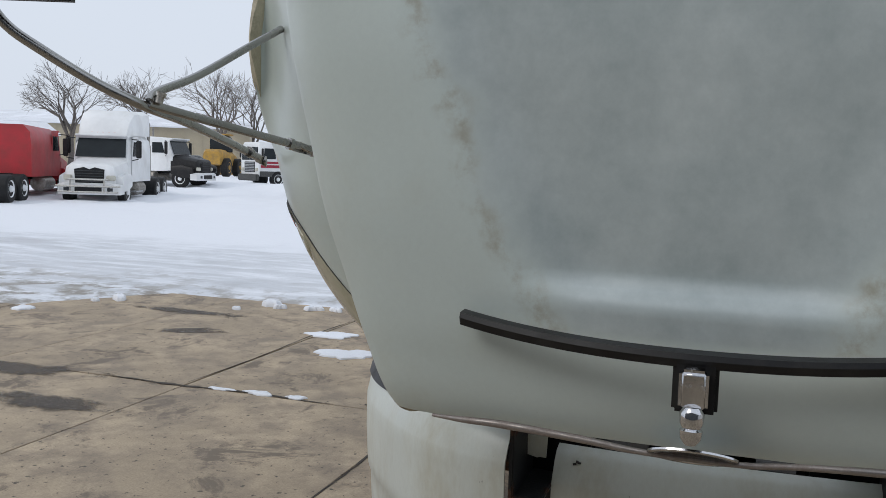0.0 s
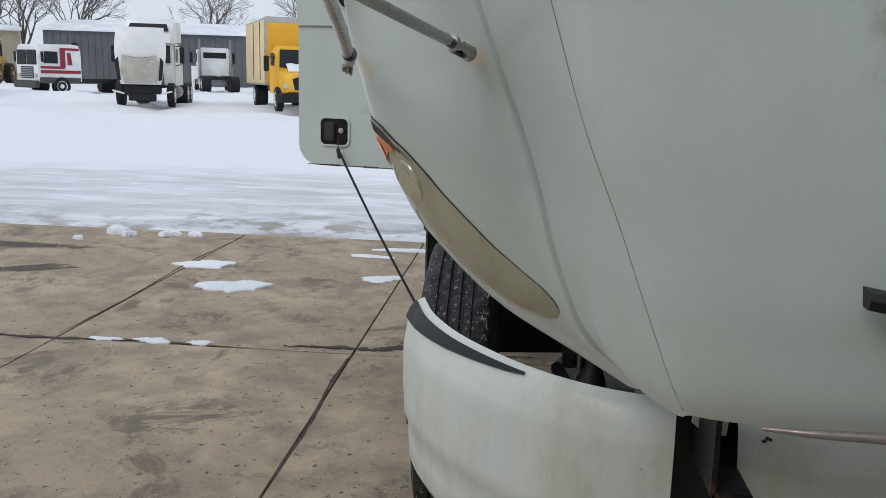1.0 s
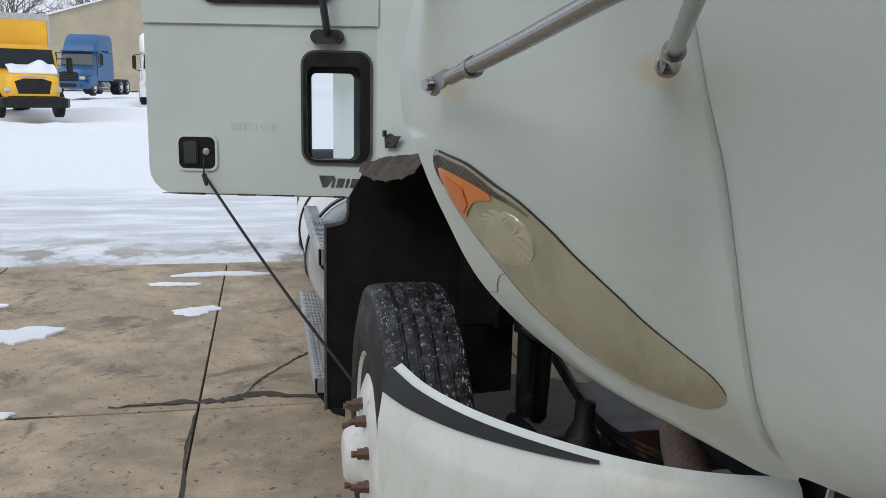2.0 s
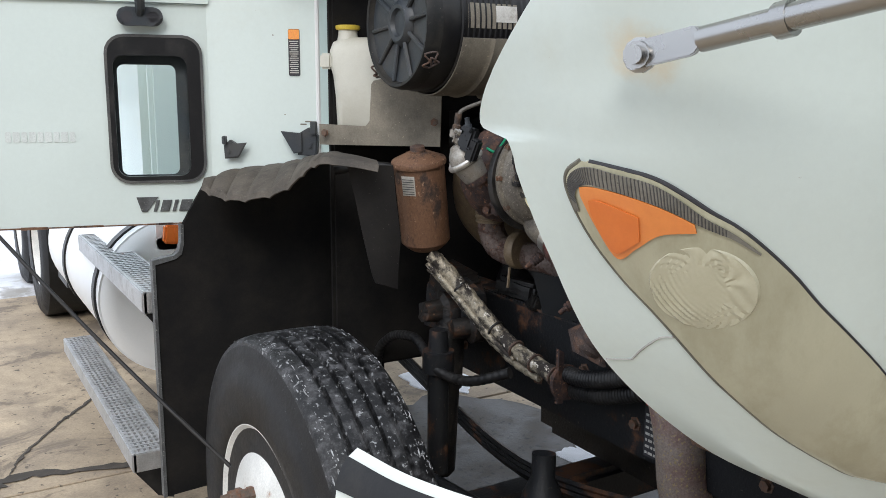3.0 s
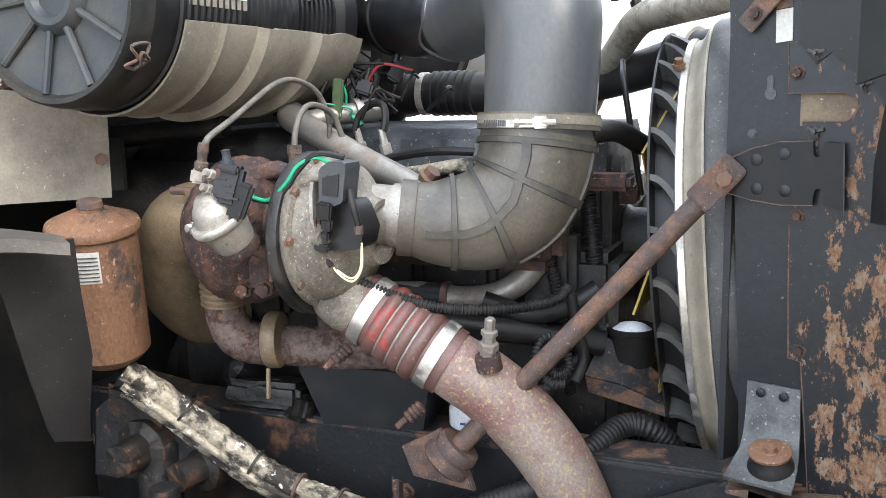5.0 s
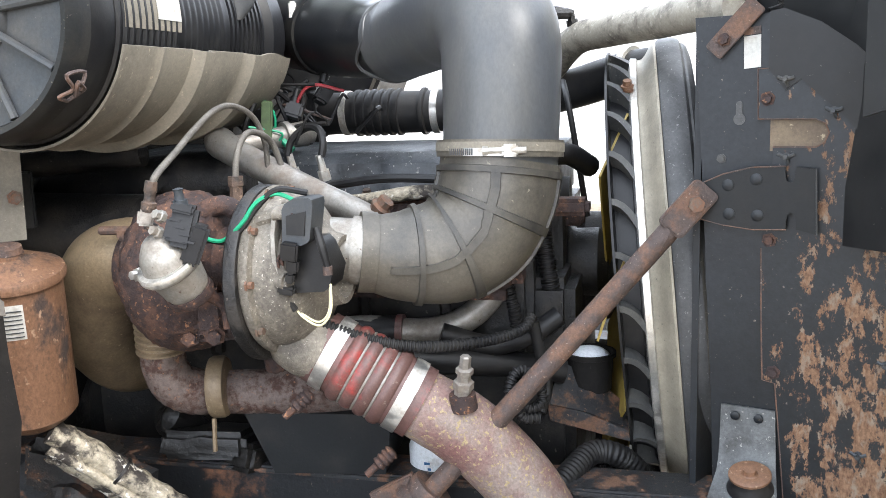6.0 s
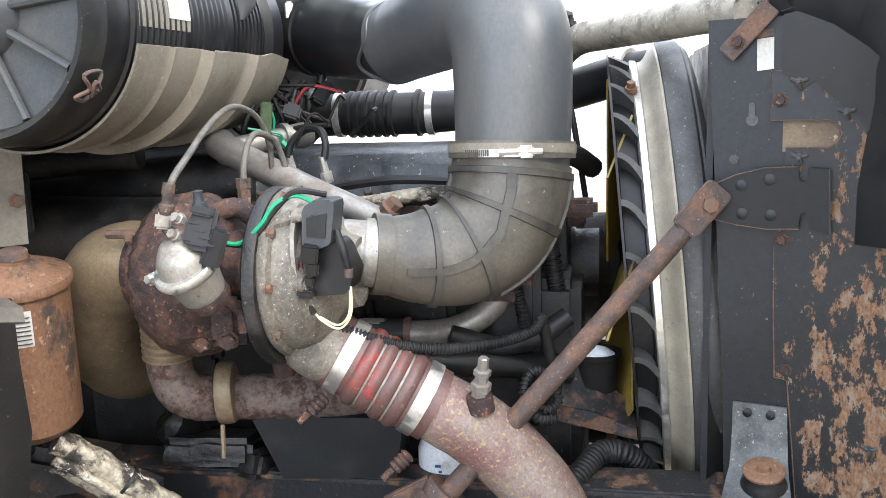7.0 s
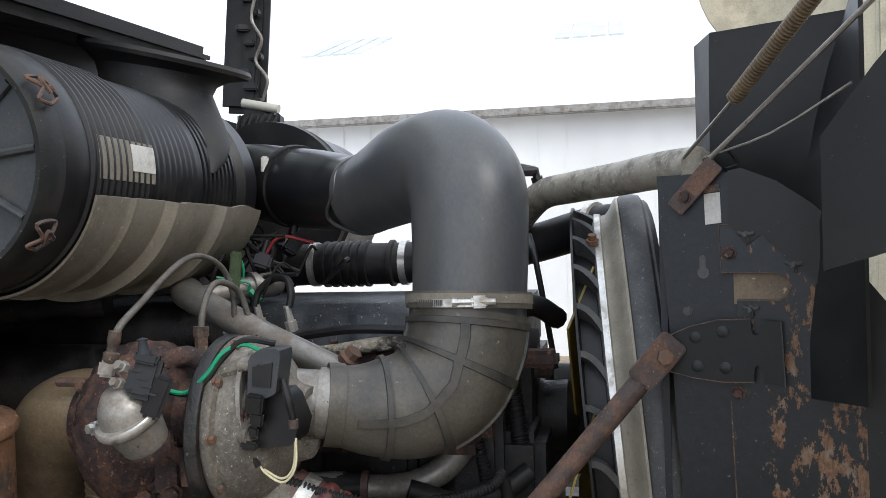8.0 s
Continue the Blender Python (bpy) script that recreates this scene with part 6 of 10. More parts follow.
def build_door():
    """The open passenger door: a from its hinge outwards, b the height."""
    out = Vector((0, -1, 0)) - DU * Vector((0, -1, 0)).dot(DU)
    out.normalize()

    def at(a, b, lift=0.0):
        return DO + DU * a + Vector((0, 0, b)) + out * lift
    bm = B()
    win = shifted(rounded(0.262, 0.420, 0.050, 6), 0.158, 1.632)
    lower_out = shifted(rounded(0.89, 0.66, 0.10, 6), 0.445, 1.62)
    # square the upper corners and the hinge side so that panels meet
    lower_out = [(0.0 if a < 0.12 else a, 1.935 if b > 1.83 else b) for a, b in lower_out]
    ring_plate(bm, lower_out, win, DO, DU, (0, 0, 1), 0.045)
    door = part("door", bm, "paint", truck, "open white cab door tied back with a black strap")
    bm = B()
    slab(bm, [(0.0, 1.937), (0.892, 1.937), (0.885, 2.75), (0.33, 2.85), (0.0, 2.45)], at(0, 0, 0.012), DU, (0, 0, 1), 0.04)
    part("upper_panel", bm, "paint", door)
    bm = B()
    slab(bm, shifted(rounded(0.52, 0.55, 0.07, 6), 0.42, 2.285), at(0, 0, 0.014), DU, (0, 0, 1), -0.012)
    part("side_window", bm, "black", door, "black-edged upper window")
    bm = B()
    slab(bm, shifted(rounded(0.46, 0.49, 0.05, 6), 0.42, 2.285), at(0, 0, 0.026), DU, (0, 0, 1), -0.006)
    part("upper_pane", bm, "glass_dark", door)
    # small lower window: a pale bead, a deep black rubber frame, the pane and the trim inside
    bm = B()
    ring_plate(bm, shifted(rounded(0.272, 0.430, 0.055, 6), 0.158, 1.632), shifted(rounded(0.256, 0.414, 0.048, 6), 0.158, 1.632), at(0, 0, 0.003), DU, (0, 0, 1), -0.006)
    part("window_bead", bm, "vane", door)
    bm = B()
    ring_plate(bm, shifted(rounded(0.262, 0.420, 0.052, 6), 0.158, 1.632), shifted(rounded(0.205, 0.350, 0.030, 6), 0.170, 1.612), at(0, 0, -0.012), DU, (0, 0, 1), -0.020)
    part("window_frame", bm, "black", door, "black rubber frame of the small lower window")
    bm = B()
    ring_plate(bm, shifted(rounded(0.262, 0.420, 0.052, 6), 0.158, 1.632), shifted(rounded(0.165, 0.325, 0.020, 6), 0.182, 1.600), at(0, 0, -0.055), DU, (0, 0, 1), -0.010)
    part("inner_trim", bm, "cap", door, "dark inner trim of the lower window")
    bm = B()
    slab(bm, shifted(rounded(0.21, 0.355, 0.030, 6), 0.170, 1.612), at(0, 0, -0.010), DU, (0, 0, 1), -0.004)
    pane = part("pane", bm, "pane", door, "clear lower window pane")
    pane.visible_shadow = False
    # handle recess
    bm = B()
    ring_plate(bm, shifted(rounded(0.160, 0.140, 0.03, 6), 0.700, 1.452), shifted(rounded(0.142, 0.122, 0.024, 6), 0.700, 1.452), at(0, 0, -0.004), DU, (0, 0, 1), -0.012)
    part("handle_rim", bm, "paint", door)
    bm = B()
    slab(bm, shifted(rounded(0.144, 0.124, 0.024, 6), 0.700, 1.452), at(0, 0, 0.001), DU, (0, 0, 1), -0.004)
    part("door_handle", bm, "black", door, "black recessed paddle handle with key lock")
    bm = B()
    box(bm, at(0.722, 1.452, 0.012), (0.055, 0.012, 0.09), (0, 0, -13.6), 0.006)
    part("handle_paddle", bm, "cap", door)
    bm = B()
    lathe(bm, at(0.662, 1.458, 0.008), out, [(0, 0.013), (0.006, 0.013), (0.007, 0.009), (0.007, 0)], 16)
    part("key_lock", bm, "clamp", door)
    # mirror bracket foot with its three dark bolts
    bm = B()
    slab(bm, shifted(rounded(0.125, 0.052, 0.025, 6), 0.190, 1.895), at(0, 0, 0.012), DU, (0, 0, 1), -0.024, 0.006)
    q = at(0.190, 1.905, 0.03)
    tube(bm, [q, q + Vector((-0.005, -0.03, 0.035)), q + Vector((-0.02, -0.05, 0.16)), q + Vector((-0.03, -0.05, 0.6))], 0.014, 8, 4)
    foot = part("mirror_bracket", bm, "cap", door)
    for da in (-0.036, 0.036):
        bm = B()
        lathe(bm, at(0.190 + da, 1.893, 0.034), out, [(0, 0.017), (0.002, 0.017), (0.002, 0)], 14)
        part("bracket_recess", bm, "ink", foot)
    # model badge as plain raised shapes: a wide wedge and five slanted bars
    for x0, x1, z1, lean, foot_w in ((0.0, 0.062, 0.044, 0.010, 0.25), (0.056, 0.066, 0.034, 0.010, 1), (0.075, 0.101, 0.034, 0.010, 1), (0.110, 0.120, 0.034, 0.010, 1), (0.129, 0.161, 0.034, 0.010, 1), (0.170, 0.202, 0.034, 0.010, 1)):
        w = x1 - x0
        m0 = x0 + w * (0.5 - foot_w / 2)
        bm = B()
        slab(bm, [(m0, 0), (x0 + lean, z1), (x1 + lean, z1), (m0 + w * foot_w, 0)], at(0.238, 1.331, 0.001), -DU, (0, 0, 1), 0.004, 0.001)
        part("badge_bar", bm, "mountgrey", door, "grey raised badge shape")
    bm = B()
    slab(bm, rounded(0.055, 0.010, 0.003, 3), at(0.03, 1.318, 0.001), DU, (0, 0, 1), -0.004)
    part("badge_bar", bm, "cap", door)
    # rust along the lower edge
    rnd = random.Random(21)
    bm = B()
    for i in range(26):
        a = 0.09 + i * 0.029
        slab(bm, rounded(0.04 + 0.015 * rnd.random(), 0.003 + 0.006 * rnd.random() ** 2, 0.0014, 3), at(a, 1.293, 0.0022), DU, (0, 0, 1), -0.003)
    part("rust_edge", bm, "can", door, "rust along the lower door edge")
    # faint ghost of removed lettering: plain bars
    bm = B()
    for i in range(9):
        slab(bm, rounded(0.015 + 0.004 * (i % 2), 0.03, 0.003, 2), at(0.560 - i * 0.021, 1.555, 0.0006), DU, (0, 0, 1), -0.0008)
    part("ghost_lettering", bm, "ghost", door, "faint grey ghost of removed numbers")
    # strap
    bm = B()
    s0 = at(0.668, 1.372, 0.03)
    s1 = Vector((-1.275, 1.36, 0.735))
    tube(bm, [s0, s0.lerp(s1, 0.33) - Vector((0, 0, 0.015)), s0.lerp(s1, 0.66) - Vector((0, 0, 0.015)), s1], 0.0055, 8, 5)
    tube(bm, [s0 + Vector((0, 0.012, 0.06)), s0 + Vector((0, 0, 0.03)), s0], 0.003, 6, 3)
    tube(bm, [s0, s0 + Vector((0.01, -0.02, -0.04))], [0.01, 0.007], 8, 1)
    tagged(part("strap", bm, "hose"), "black elastic strap hooked from door handle to wheel", "strap")


M["ghost"] = material("faint_grey_print", (0.575, 0.62, 0.60), 0.5, bump=0.02)
build_door()


def build_cab():
    bm = B()
    # cab shell: side, rear and roof behind the firewall, open at the doorway
    box(bm, (0, 2.60, 1.19), (2.05, 1.2, 0.12), bevel=0.02)
    box(bm, (0, 3.2, 2.05), (2.05, 0.06, 1.8), bevel=0.02)
    box(bm, (0, 2.35, 2.97), (2.05, 1.75, 0.08), bevel=0.03)
    box(bm, (1.0, 2.4, 1.58), (0.05, 1.6, 0.86), bevel=0.02)
    box(bm, (1.0, 3.1, 2.47), (0.05, 0.2, 0.96), bevel=0.02)
    box(bm, (0.12, 1.73, 1.68), (1.56, 0.05, 0.96), bevel=0.01)
    cab = part("cab", bm, "paint", truck, "white cab shell behind the firewall")
    # cowl side: slants from its front edge back to the door pillar
    co, cu_ = Vector((-0.868, 1.702, 0)), Vector((-0.817, 0.577, 0)).normalized()
    cn = Vector((-cu_.y, cu_.x, 0))
    cn = cn if cn.y < 0 else -cn

    def on_cowl(a, z, lift=0.0):
        return co + cu_ * a + Vector((0, 0, z)) + cn * lift
    bm = B()
    slab(bm, [(0, 1.495), (0.16, 1.47), (0.335, 1.43), (0.335, 2.7), (0.0, 2.30)], co, cu_, (0, 0, 1), 0.02)
    cowl = part("cowl_panel", bm, "paint", truck, "white cowl side panel with warning sticker")
    bm = B()
    tube(bm, [on_cowl(0.0, 1.495, -0.004), on_cowl(0.0, 2.30, -0.004)], 0.007, 8, 1)
    part("cowl_edge", bm, "far_white", cowl)
    bm = B()
    slab(bm, rounded(0.034, 0.135, 0.003, 2), on_cowl(0.068, 1.800, 0.0005), cu_, (0, 0, 1), -0.0015)
    part("warning_sticker", bm, "ink", cowl, "dark warning sticker with orange head")
    bm = B()
    slab(bm, rounded(0.032, 0.028, 0.002, 2), on_cowl(0.068, 1.852, 0.0022), cu_, (0, 0, 1), -0.001)
    part("sticker_head", bm, "orangeink", cowl)
    bm = B()
    for i in range(16):
        slab(bm, rounded(0.027 - 0.006 * (i % 3 == 1), 0.0026, 0.001, 2), on_cowl(0.068, 1.832 - i * 0.0060, 0.0022), cu_, (0, 0, 1), -0.001)
    part("sticker_print", bm, "label", cowl)
    bm = B()
    for a, z in ((0.03, 1.60), (0.045, 1.592), (0.10, 1.62), (0.13, 1.85)):
        slab(bm, rounded(0.02 if z < 1.61 else 0.004, 0.004, 0.0015, 2), on_cowl(a, z, 0.0004), cu_, (0, 0, 1), -0.0012)
    part("paint_nick", bm, "shield", cowl)
    # rubber latch clips: a block with a pointed tongue
    for a, z, k, m in ((0.262, 1.516, 0.62, -1), (0.030, 1.540, 0.95, 1)):
        def flip(loop):
            return [(m * p, q) for p, q in (loop if m > 0 else reversed(loop))]
        bm = B()
        slab(bm, flip([(-0.030 * k, -0.045 * k), (0.030 * k, -0.040 * k), (0.034 * k, 0.0), (0.022 * k, 0.030 * k), (-0.004 * k, 0.045 * k), (-0.034 * k, 0.02 * k)]), on_cowl(a, z, 0.004), cu_, (0, 0, 1), -0.022, 0.004)
        slab(bm, flip([(0.0, 0.028 * k), (0.066 * k, 0.034 * k), (0.026 * k, -0.035 * k), (0.0, -0.03 * k)]), on_cowl(a + m * 0.015 * k, z, 0.024), cu_, (0, 0, 1), -0.010, 0.002)
        slab(bm, rounded(0.020 * k, 0.040 * k, 0.004, 3), on_cowl(a - m * 0.024 * k, z + 0.045 * k, 0.026), cu_, (0, 0, 1), -0.016, 0.003)
        hex_bolt(bm, on_cowl(a - m * 0.008 * k, z - 0.01 * k, 0.026), cn, 0.008 * k, 0.005)
        part("rubber_clip", bm, "cap", cowl)
    # firewall
    bm = B()
    box(bm, (0.075, 1.685, 1.50), (1.83, 0.03, 1.35), bevel=0.01)
    part("firewall", bm, "liner", truck)
    # windshield and wiper cowl seen at the top
    bm = B()
    box(bm, (-0.42, 1.56, 2.20), (1.16, 0.34, 0.05), (10, -4, 0), 0.02)
    box(bm, (-0.42, 1.66, 2.14), (1.16, 0.05, 0.20), bevel=0.01)
    part("wiper_cowl", bm, "black", truck)


build_cab()


def build_inner_fender():
    # ribbed top, dirty
    bm = B()
    rows = []
    ft = np.linspace(0, 1, 9)
    edge = [[smooth_interp(f, ft, q) for f in np.linspace(0, 1, 73)] for q in ((-1.215, -1.183, -1.146, -1.094, -1.059, -1.04, -1.03, -0.972, -0.915), (1.72, 1.66, 1.60, 1.52, 1.45, 1.38, 1.31, 1.26, 1.215), (1.424, 1.407, 1.404, 1.42, 1.449, 1.494, 1.52, 1.518, 1.506))]
    back = [[smooth_interp(f, ft, q) for f in np.linspace(0, 1, 73)] for q in ((-1.195, -1.11, -1.04, -0.99, -0.958, -0.936, -0.922, -0.905, -0.895), (1.76, 1.79, 1.76, 1.70, 1.62, 1.54, 1.46, 1.38, 1.28), (1.434, 1.455, 1.465, 1.476, 1.494, 1.511, 1.520, 1.517, 1.509))]
    for i in range(73):
        ridge = 0.0045 * (0.5 - 1.5 * math.exp(-((i % 8) - 4) ** 2 / 1.3)) * (i < 58)
        a = Vector((edge[0][i], edge[1][i], edge[2][i] + ridge))
        c = Vector((back[0][i], back[1][i], back[2][i] + ridge * 0.7))
        rows.append([a + Vector((-0.004, -0.004, -0.014)), a, a.lerp(c, 0.33) + Vector((0, 0, 0.006 + 0.4 * ridge)), a.lerp(c, 0.66) + Vector((0, 0, 0.006 + 0.4 * ridge)), c, c + Vector((0.08, 0.08, -0.01)) * max(0.05, min(1, (56 - i) / 20))])
    sheet(bm, rows, 0.005)
    top = part("inner_fender", bm, "ribtop", truck, "ribbed black plastic inner fender, dirty on top")
    # dark tubes laid in the dips stand in for shade in the grooves
    for i in range(4, 58, 8):
        bm = B()
        tube(bm, [r + Vector((0, 0, 0.0010)) for r in rows[i][1:5]], [0.003, 0.003, 0.0028, 0.002], 8, 3)
        part("pressed_rib", bm, "flaprubber", top)
    bm = B()
    rows = []
    for i in range(9):
        f = i / 8
        rows.append([(-0.940 + 0.104 * f, 1.350 - 0.062 * f, 1.500), (-0.917 + 0.094 * f, 1.350 - 0.052 * f, 1.410), (-0.897 + 0.094 * f, 1.345 - 0.037 * f, 1.306), (-0.873 + 0.073 * f, 1.339 - 0.01 * f, 1.202), (-0.865 + 0.067 * f, 1.334, 1.181 - 0.026 * f)])
    sheet(bm, rows, 0.006)
    part("fender_flap", bm, "flaprubber", top, "black splash flap")
    # panel behind the wheel
    bm = B()
    slab(bm, [(0, 0.46), (0.0, 1.19), (0.06, 1.203), (0.075, 1.215), (0.083, 1.245), (0.085, 1.30), (0.12, 1.36), (0.15, 1.41), (0.30, 1.44), (0.56, 1.47), (0.75, 1.46), (0.75, 0.5)], (-1.332, 1.84, 0), (1, 0, 0), (0, 0, 1), -0.012)
    part("splash_panel", bm, "liner", top)
    bm = B()
    slab(bm, [(0, 0.46), (0.0, 1.186), (0.06, 1.199), (0.078, 1.212), (0.086, 1.243), (0.087, 1.30), (0.079, 1.30), (0.077, 1.25), (0.07, 1.222), (0.055, 1.210), (-0.008, 1.2), (-0.010, 0.46)], (-1.332, 1.835, 0), (1, 0, 0), (0, 0, 1), -0.03)
    part("panel_edge", bm, "mountgrey", top)

build_inner_fender()
# left-side panels, unseen; mirrored here to block light from the far side
bm = B()
slab(bm, [(0.60, 0.46), (0.60, 1.46), (1.33, 1.2), (1.33, 0.46)], (0, 1.84, 0), (1, 0, 0), (0, 0, 1), -0.012)
part("splash_panel", bm, "liner", truck)
bm = B()
sheet(bm, [[(0.62, 1.84 - 1.25 * k / 8, 0.95 + 0.45 * math.sin(math.pi * (k + 0.6) / 9)), (1.24, 1.84 - 1.25 * k / 8, 0.95 + 0.45 * math.sin(math.pi * (k + 0.6) / 9))] for k in range(9)], 0.006)
part("inner_fender", bm, "liner", truck, "black plastic inner fender")


def build_step(z, y0, y1, x0, x1):
    bm = B()
    box(bm, (x0 + 0.008, (y0 + y1) / 2, z - 0.025), (0.016, y1 - y0, 0.07), bevel=0.004)
    box(bm, (x1 - 0.008, (y0 + y1) / 2, z - 0.025), (0.016, y1 - y0, 0.07), bevel=0.004)
    for y in (y0 + 0.006, y1 - 0.006):
        box(bm, ((x0 + x1) / 2, y, z - 0.025), (x1 - x0, 0.012, 0.068), bevel=0.003)
    st = part("side_step", bm, "tread_plate", truck, "perforated aluminium side step")
    bm = B()
    n = int((y1 - y0) / 0.032)
    for i in range(n):
        box(bm, ((x0 + x1) / 2, y0 + 0.016 + i * (y1 - y0 - 0.02) / (n - 1), z), (x1 - x0 - 0.02, 0.011, 0.016))
    for i in range(6):
        box(bm, (x0 + 0.02 + i * (x1 - x0 - 0.04) / 5, (y0 + y1) / 2, z - 0.001), (0.010, y1 - y0 - 0.01, 0.014))
    part("step_grating", bm, "tread_plate", st)
    bm = B()
    slab(bm, [(0, 0), (x1 - x0, 0), (x1 - x0, -0.13), (0.08, -0.11)], (x0, y0 + 0.008, z - 0.05), (1, 0, 0), (0, 0, 1), -0.012)
    part("step_bracket", bm, "black", st)


build_step(0.455, 2.20, 3.82, -1.362, -1.228)
build_step(1.085, 1.90, 3.10, -1.360, -1.235)


def build_tank():
    bm = B()
    lathe(bm, (-1.06, 2.60, 0.90), (0, 1, 0), [(0, 0), (0, 0.25), (0.01, 0.285), (0.03, 0.305), (0.03, 0.312), (0.045, 0.312), (0.05, 0.305), (1.5, 0.305), (1.53, 0.28), (1.53, 0)], 48)
    t = part("fuel_tank", bm, "far_white", truck, "white painted fuel tank")
    for y in (2.72, 3.5):
        bm = B()
        lathe(bm, (-1.06, y, 0.90), (0, 1, 0), [(0, 0.304), (0, 0.314), (0.05, 0.314), (0.05, 0.304)], 48)
        part("tank_strap", bm, "black", t)
    bm = B()
    box(bm, (-1.040, 2.585, 1.150), (0.035, 0.05, 0.10), (0, 12, 0), 0.008)
    part("tank_bracket", bm, "black", t)
    bm = B()
    box(bm, (-1.098, 2.57, 1.153), (0.074, 0.04, 0.072), (0, 6, 0), bevel=0.008)
    box(bm, (-1.098, 2.549, 1.153), (0.004, 0.004, 0.060), (0, 6, 0))
    part("side_marker", bm, "orange", t, "orange side marker lamp")
    bm = B()
    slab(bm, rounded(0.16, 0.13, 0.02, 4), (-1.075, 2.60, 1.155), (1, 0, 0), (0, 0, 1), -0.012, 0.003)
    part("marker_plate", bm, "far_white", t)


build_tank()


def build_rear():
    bm = B()
    box(bm, (-1.03, 5.35, 0.74), (0.26, 0.5, 0.72), bevel=0.05)
    part("side_fairing", bm, "cap", truck, "grey skirt behind the steps")
    for s in (-1, 1):
        for y in (6.3, 7.6):
            bm = B()
            lathe(bm, (s * 1.22, y, 0.525), (s, 0, 0), [(-0.6, 0.3), (-0.6, 0.48), (-0.57, 0.525), (-0.03, 0.525), (0, 0.48), (0, 0.3), (-0.1, 0.28)], 40)
            w = part("drive_wheel", bm, "rubber", truck)
            bm = B()
            lathe(bm, (s * 1.22, y, 0.525), (s, 0, 0), [(-0.16, 0.30), (-0.01, 0.29), (-0.12, 0.24), (-0.16, 0.14), (-0.06, 0.12), (-0.06, 0)], 28)
            part("drive_rim", bm, "wheel", w)
    bm = B()
    box(bm, (0, 4.2, 2.0), (2.1, 2.0, 2.0), bevel=0.06)
    part("sleeper", bm, "paint", truck, "white sleeper box")


build_rear()
# ---- engine bay ----
def build_frame():
    for s in (-1, 1):
        bm = B()
        x = 0.47 * s
        box(bm, (x, 3.6, 0.965), (0.012, 7.6, 0.27), bevel=0.003)
        box(bm, (x - s * 0.04, 3.6, 0.836), (0.09, 7.6, 0.012), bevel=0.003)
        rail = part("frame_rail", bm, "rail", truck, "black frame rail with peeling rust")
        bm = B()
        box(bm, (x - s * 0.036, 3.6, 1.104), (0.092, 7.6, 0.014), bevel=0.004)
        part("rail_flange", bm, "flange", rail)
        for i in range(9):
            bm = B()
            hex_bolt(bm, (x + s * 0.006, 0.35 + i * 0.19, 0.91 + 0.08 * (i % 2)), (s, 0, 0), 0.012, 0.012)
            part("rail_bolt", bm, "bolt", rail)
    bm = B()
    box(bm, (0, 0.22, 1.0), (1.0, 0.10, 0.16), bevel=0.01)
    slab(bm, [(-0.12, 0), (0.12, 0), (0.16, 0.07), (0.05, 0.12), (-0.1, 0.1)], (-0.50, 0.33, 0.985), (0, 1, 0), (0, 0, 1), -0.10, 0.01)
    foot = B()
    slab(foot, [(0.375, 1.03), (0.363, 1.108), (0.33, 1.112), (0.27, 1.098), (0.204, 1.112), (0.187, 1.096), (0.20, 1.04), (0.24, 0.97), (0.39, 0.96)], (-0.47, 0, 0), (0, 1, 0), (0, 0, 1), -0.07, 0.012)
    part("mount_foot", foot, "rustcast", truck, "rusty cast mount foot on the frame")
    gus = B()
    slab(gus, [(0.502, 1.021), (0.363, 1.113), (0.357, 1.098), (0.37, 0.98), (0.5, 0.98)], (-0.50, 0, 0), (0, 1, 0), (0, 0, 1), -0.01, 0.002)
    part("gusset", gus, "flange", truck, "black gusset plate with rust on its edge")
    bar = B()
    box(bar, (-0.60, 0.06, 1.085), (0.05, 0.5, 0.022), (0, 0, 5), 0.006)
    part("hinge_bar", bar, "paint_in", truck, "pale bar of the hood hinge")
    part("front_crossmember", bm, "flange", truck, "rusty front cross member")
    # front axle, spring, shock, steering
    bm = B()
    box(bm, (0, 1.235, 0.47), (1.8, 0.12, 0.13), bevel=0.02)
    part("front_axle", bm, "rail", truck, "dirty front axle beam")
    for s in (-1, 1):
        bm = B()
        for i in range(3):
            tube(bm, [(s * 0.43, 0.45, 0.74 - i * 0.016), (s * 0.43, 1.235, 0.60 - i * 0.016), (s * 0.43, 2.0, 0.74 - i * 0.016)], 0.011, 6, 8, flat=3.6)
        part("leaf_spring", bm, "rail", truck)
        bm = B()
        lathe(bm, (s * 0.62, 1.38, 0.55), (-s * 0.05, 0, 1), [(0, 0.02), (0.02, 0.035), (0.28, 0.035), (0.28, 0.042), (0.52, 0.042), (0.54, 0.02)], 16)
        part("shock_absorber", bm, "block", truck)
    bm = B()
    tube(bm, [(-0.69, 1.68, 0.82), (-0.70, 1.639, 0.893), (-0.70, 1.588, 0.933), (-0.70, 1.539, 0.959), (-0.705, 1.455, 0.98), (-0.71, 1.38, 0.985), (-0.72, 1.30, 0.955), (-0.72, 1.255, 0.935), (-0.70, 1.196, 0.923), (-0.69, 1.11, 0.94), (-0.64, 1.02, 0.98)], 0.014, 12, 6, wave=0.0006, pitch=0.02)
    part("air_hose", bm, "hose", truck, "black rubber brake hose")
    bm = B()
    lathe(bm, (-0.70, 1.28, 0.62), (0, 0, 1), [(0, 0.03), (0.3, 0.03), (0.3, 0.045), (0.36, 0.045), (0.36, 0.03), (0.42, 0.025)], 16)
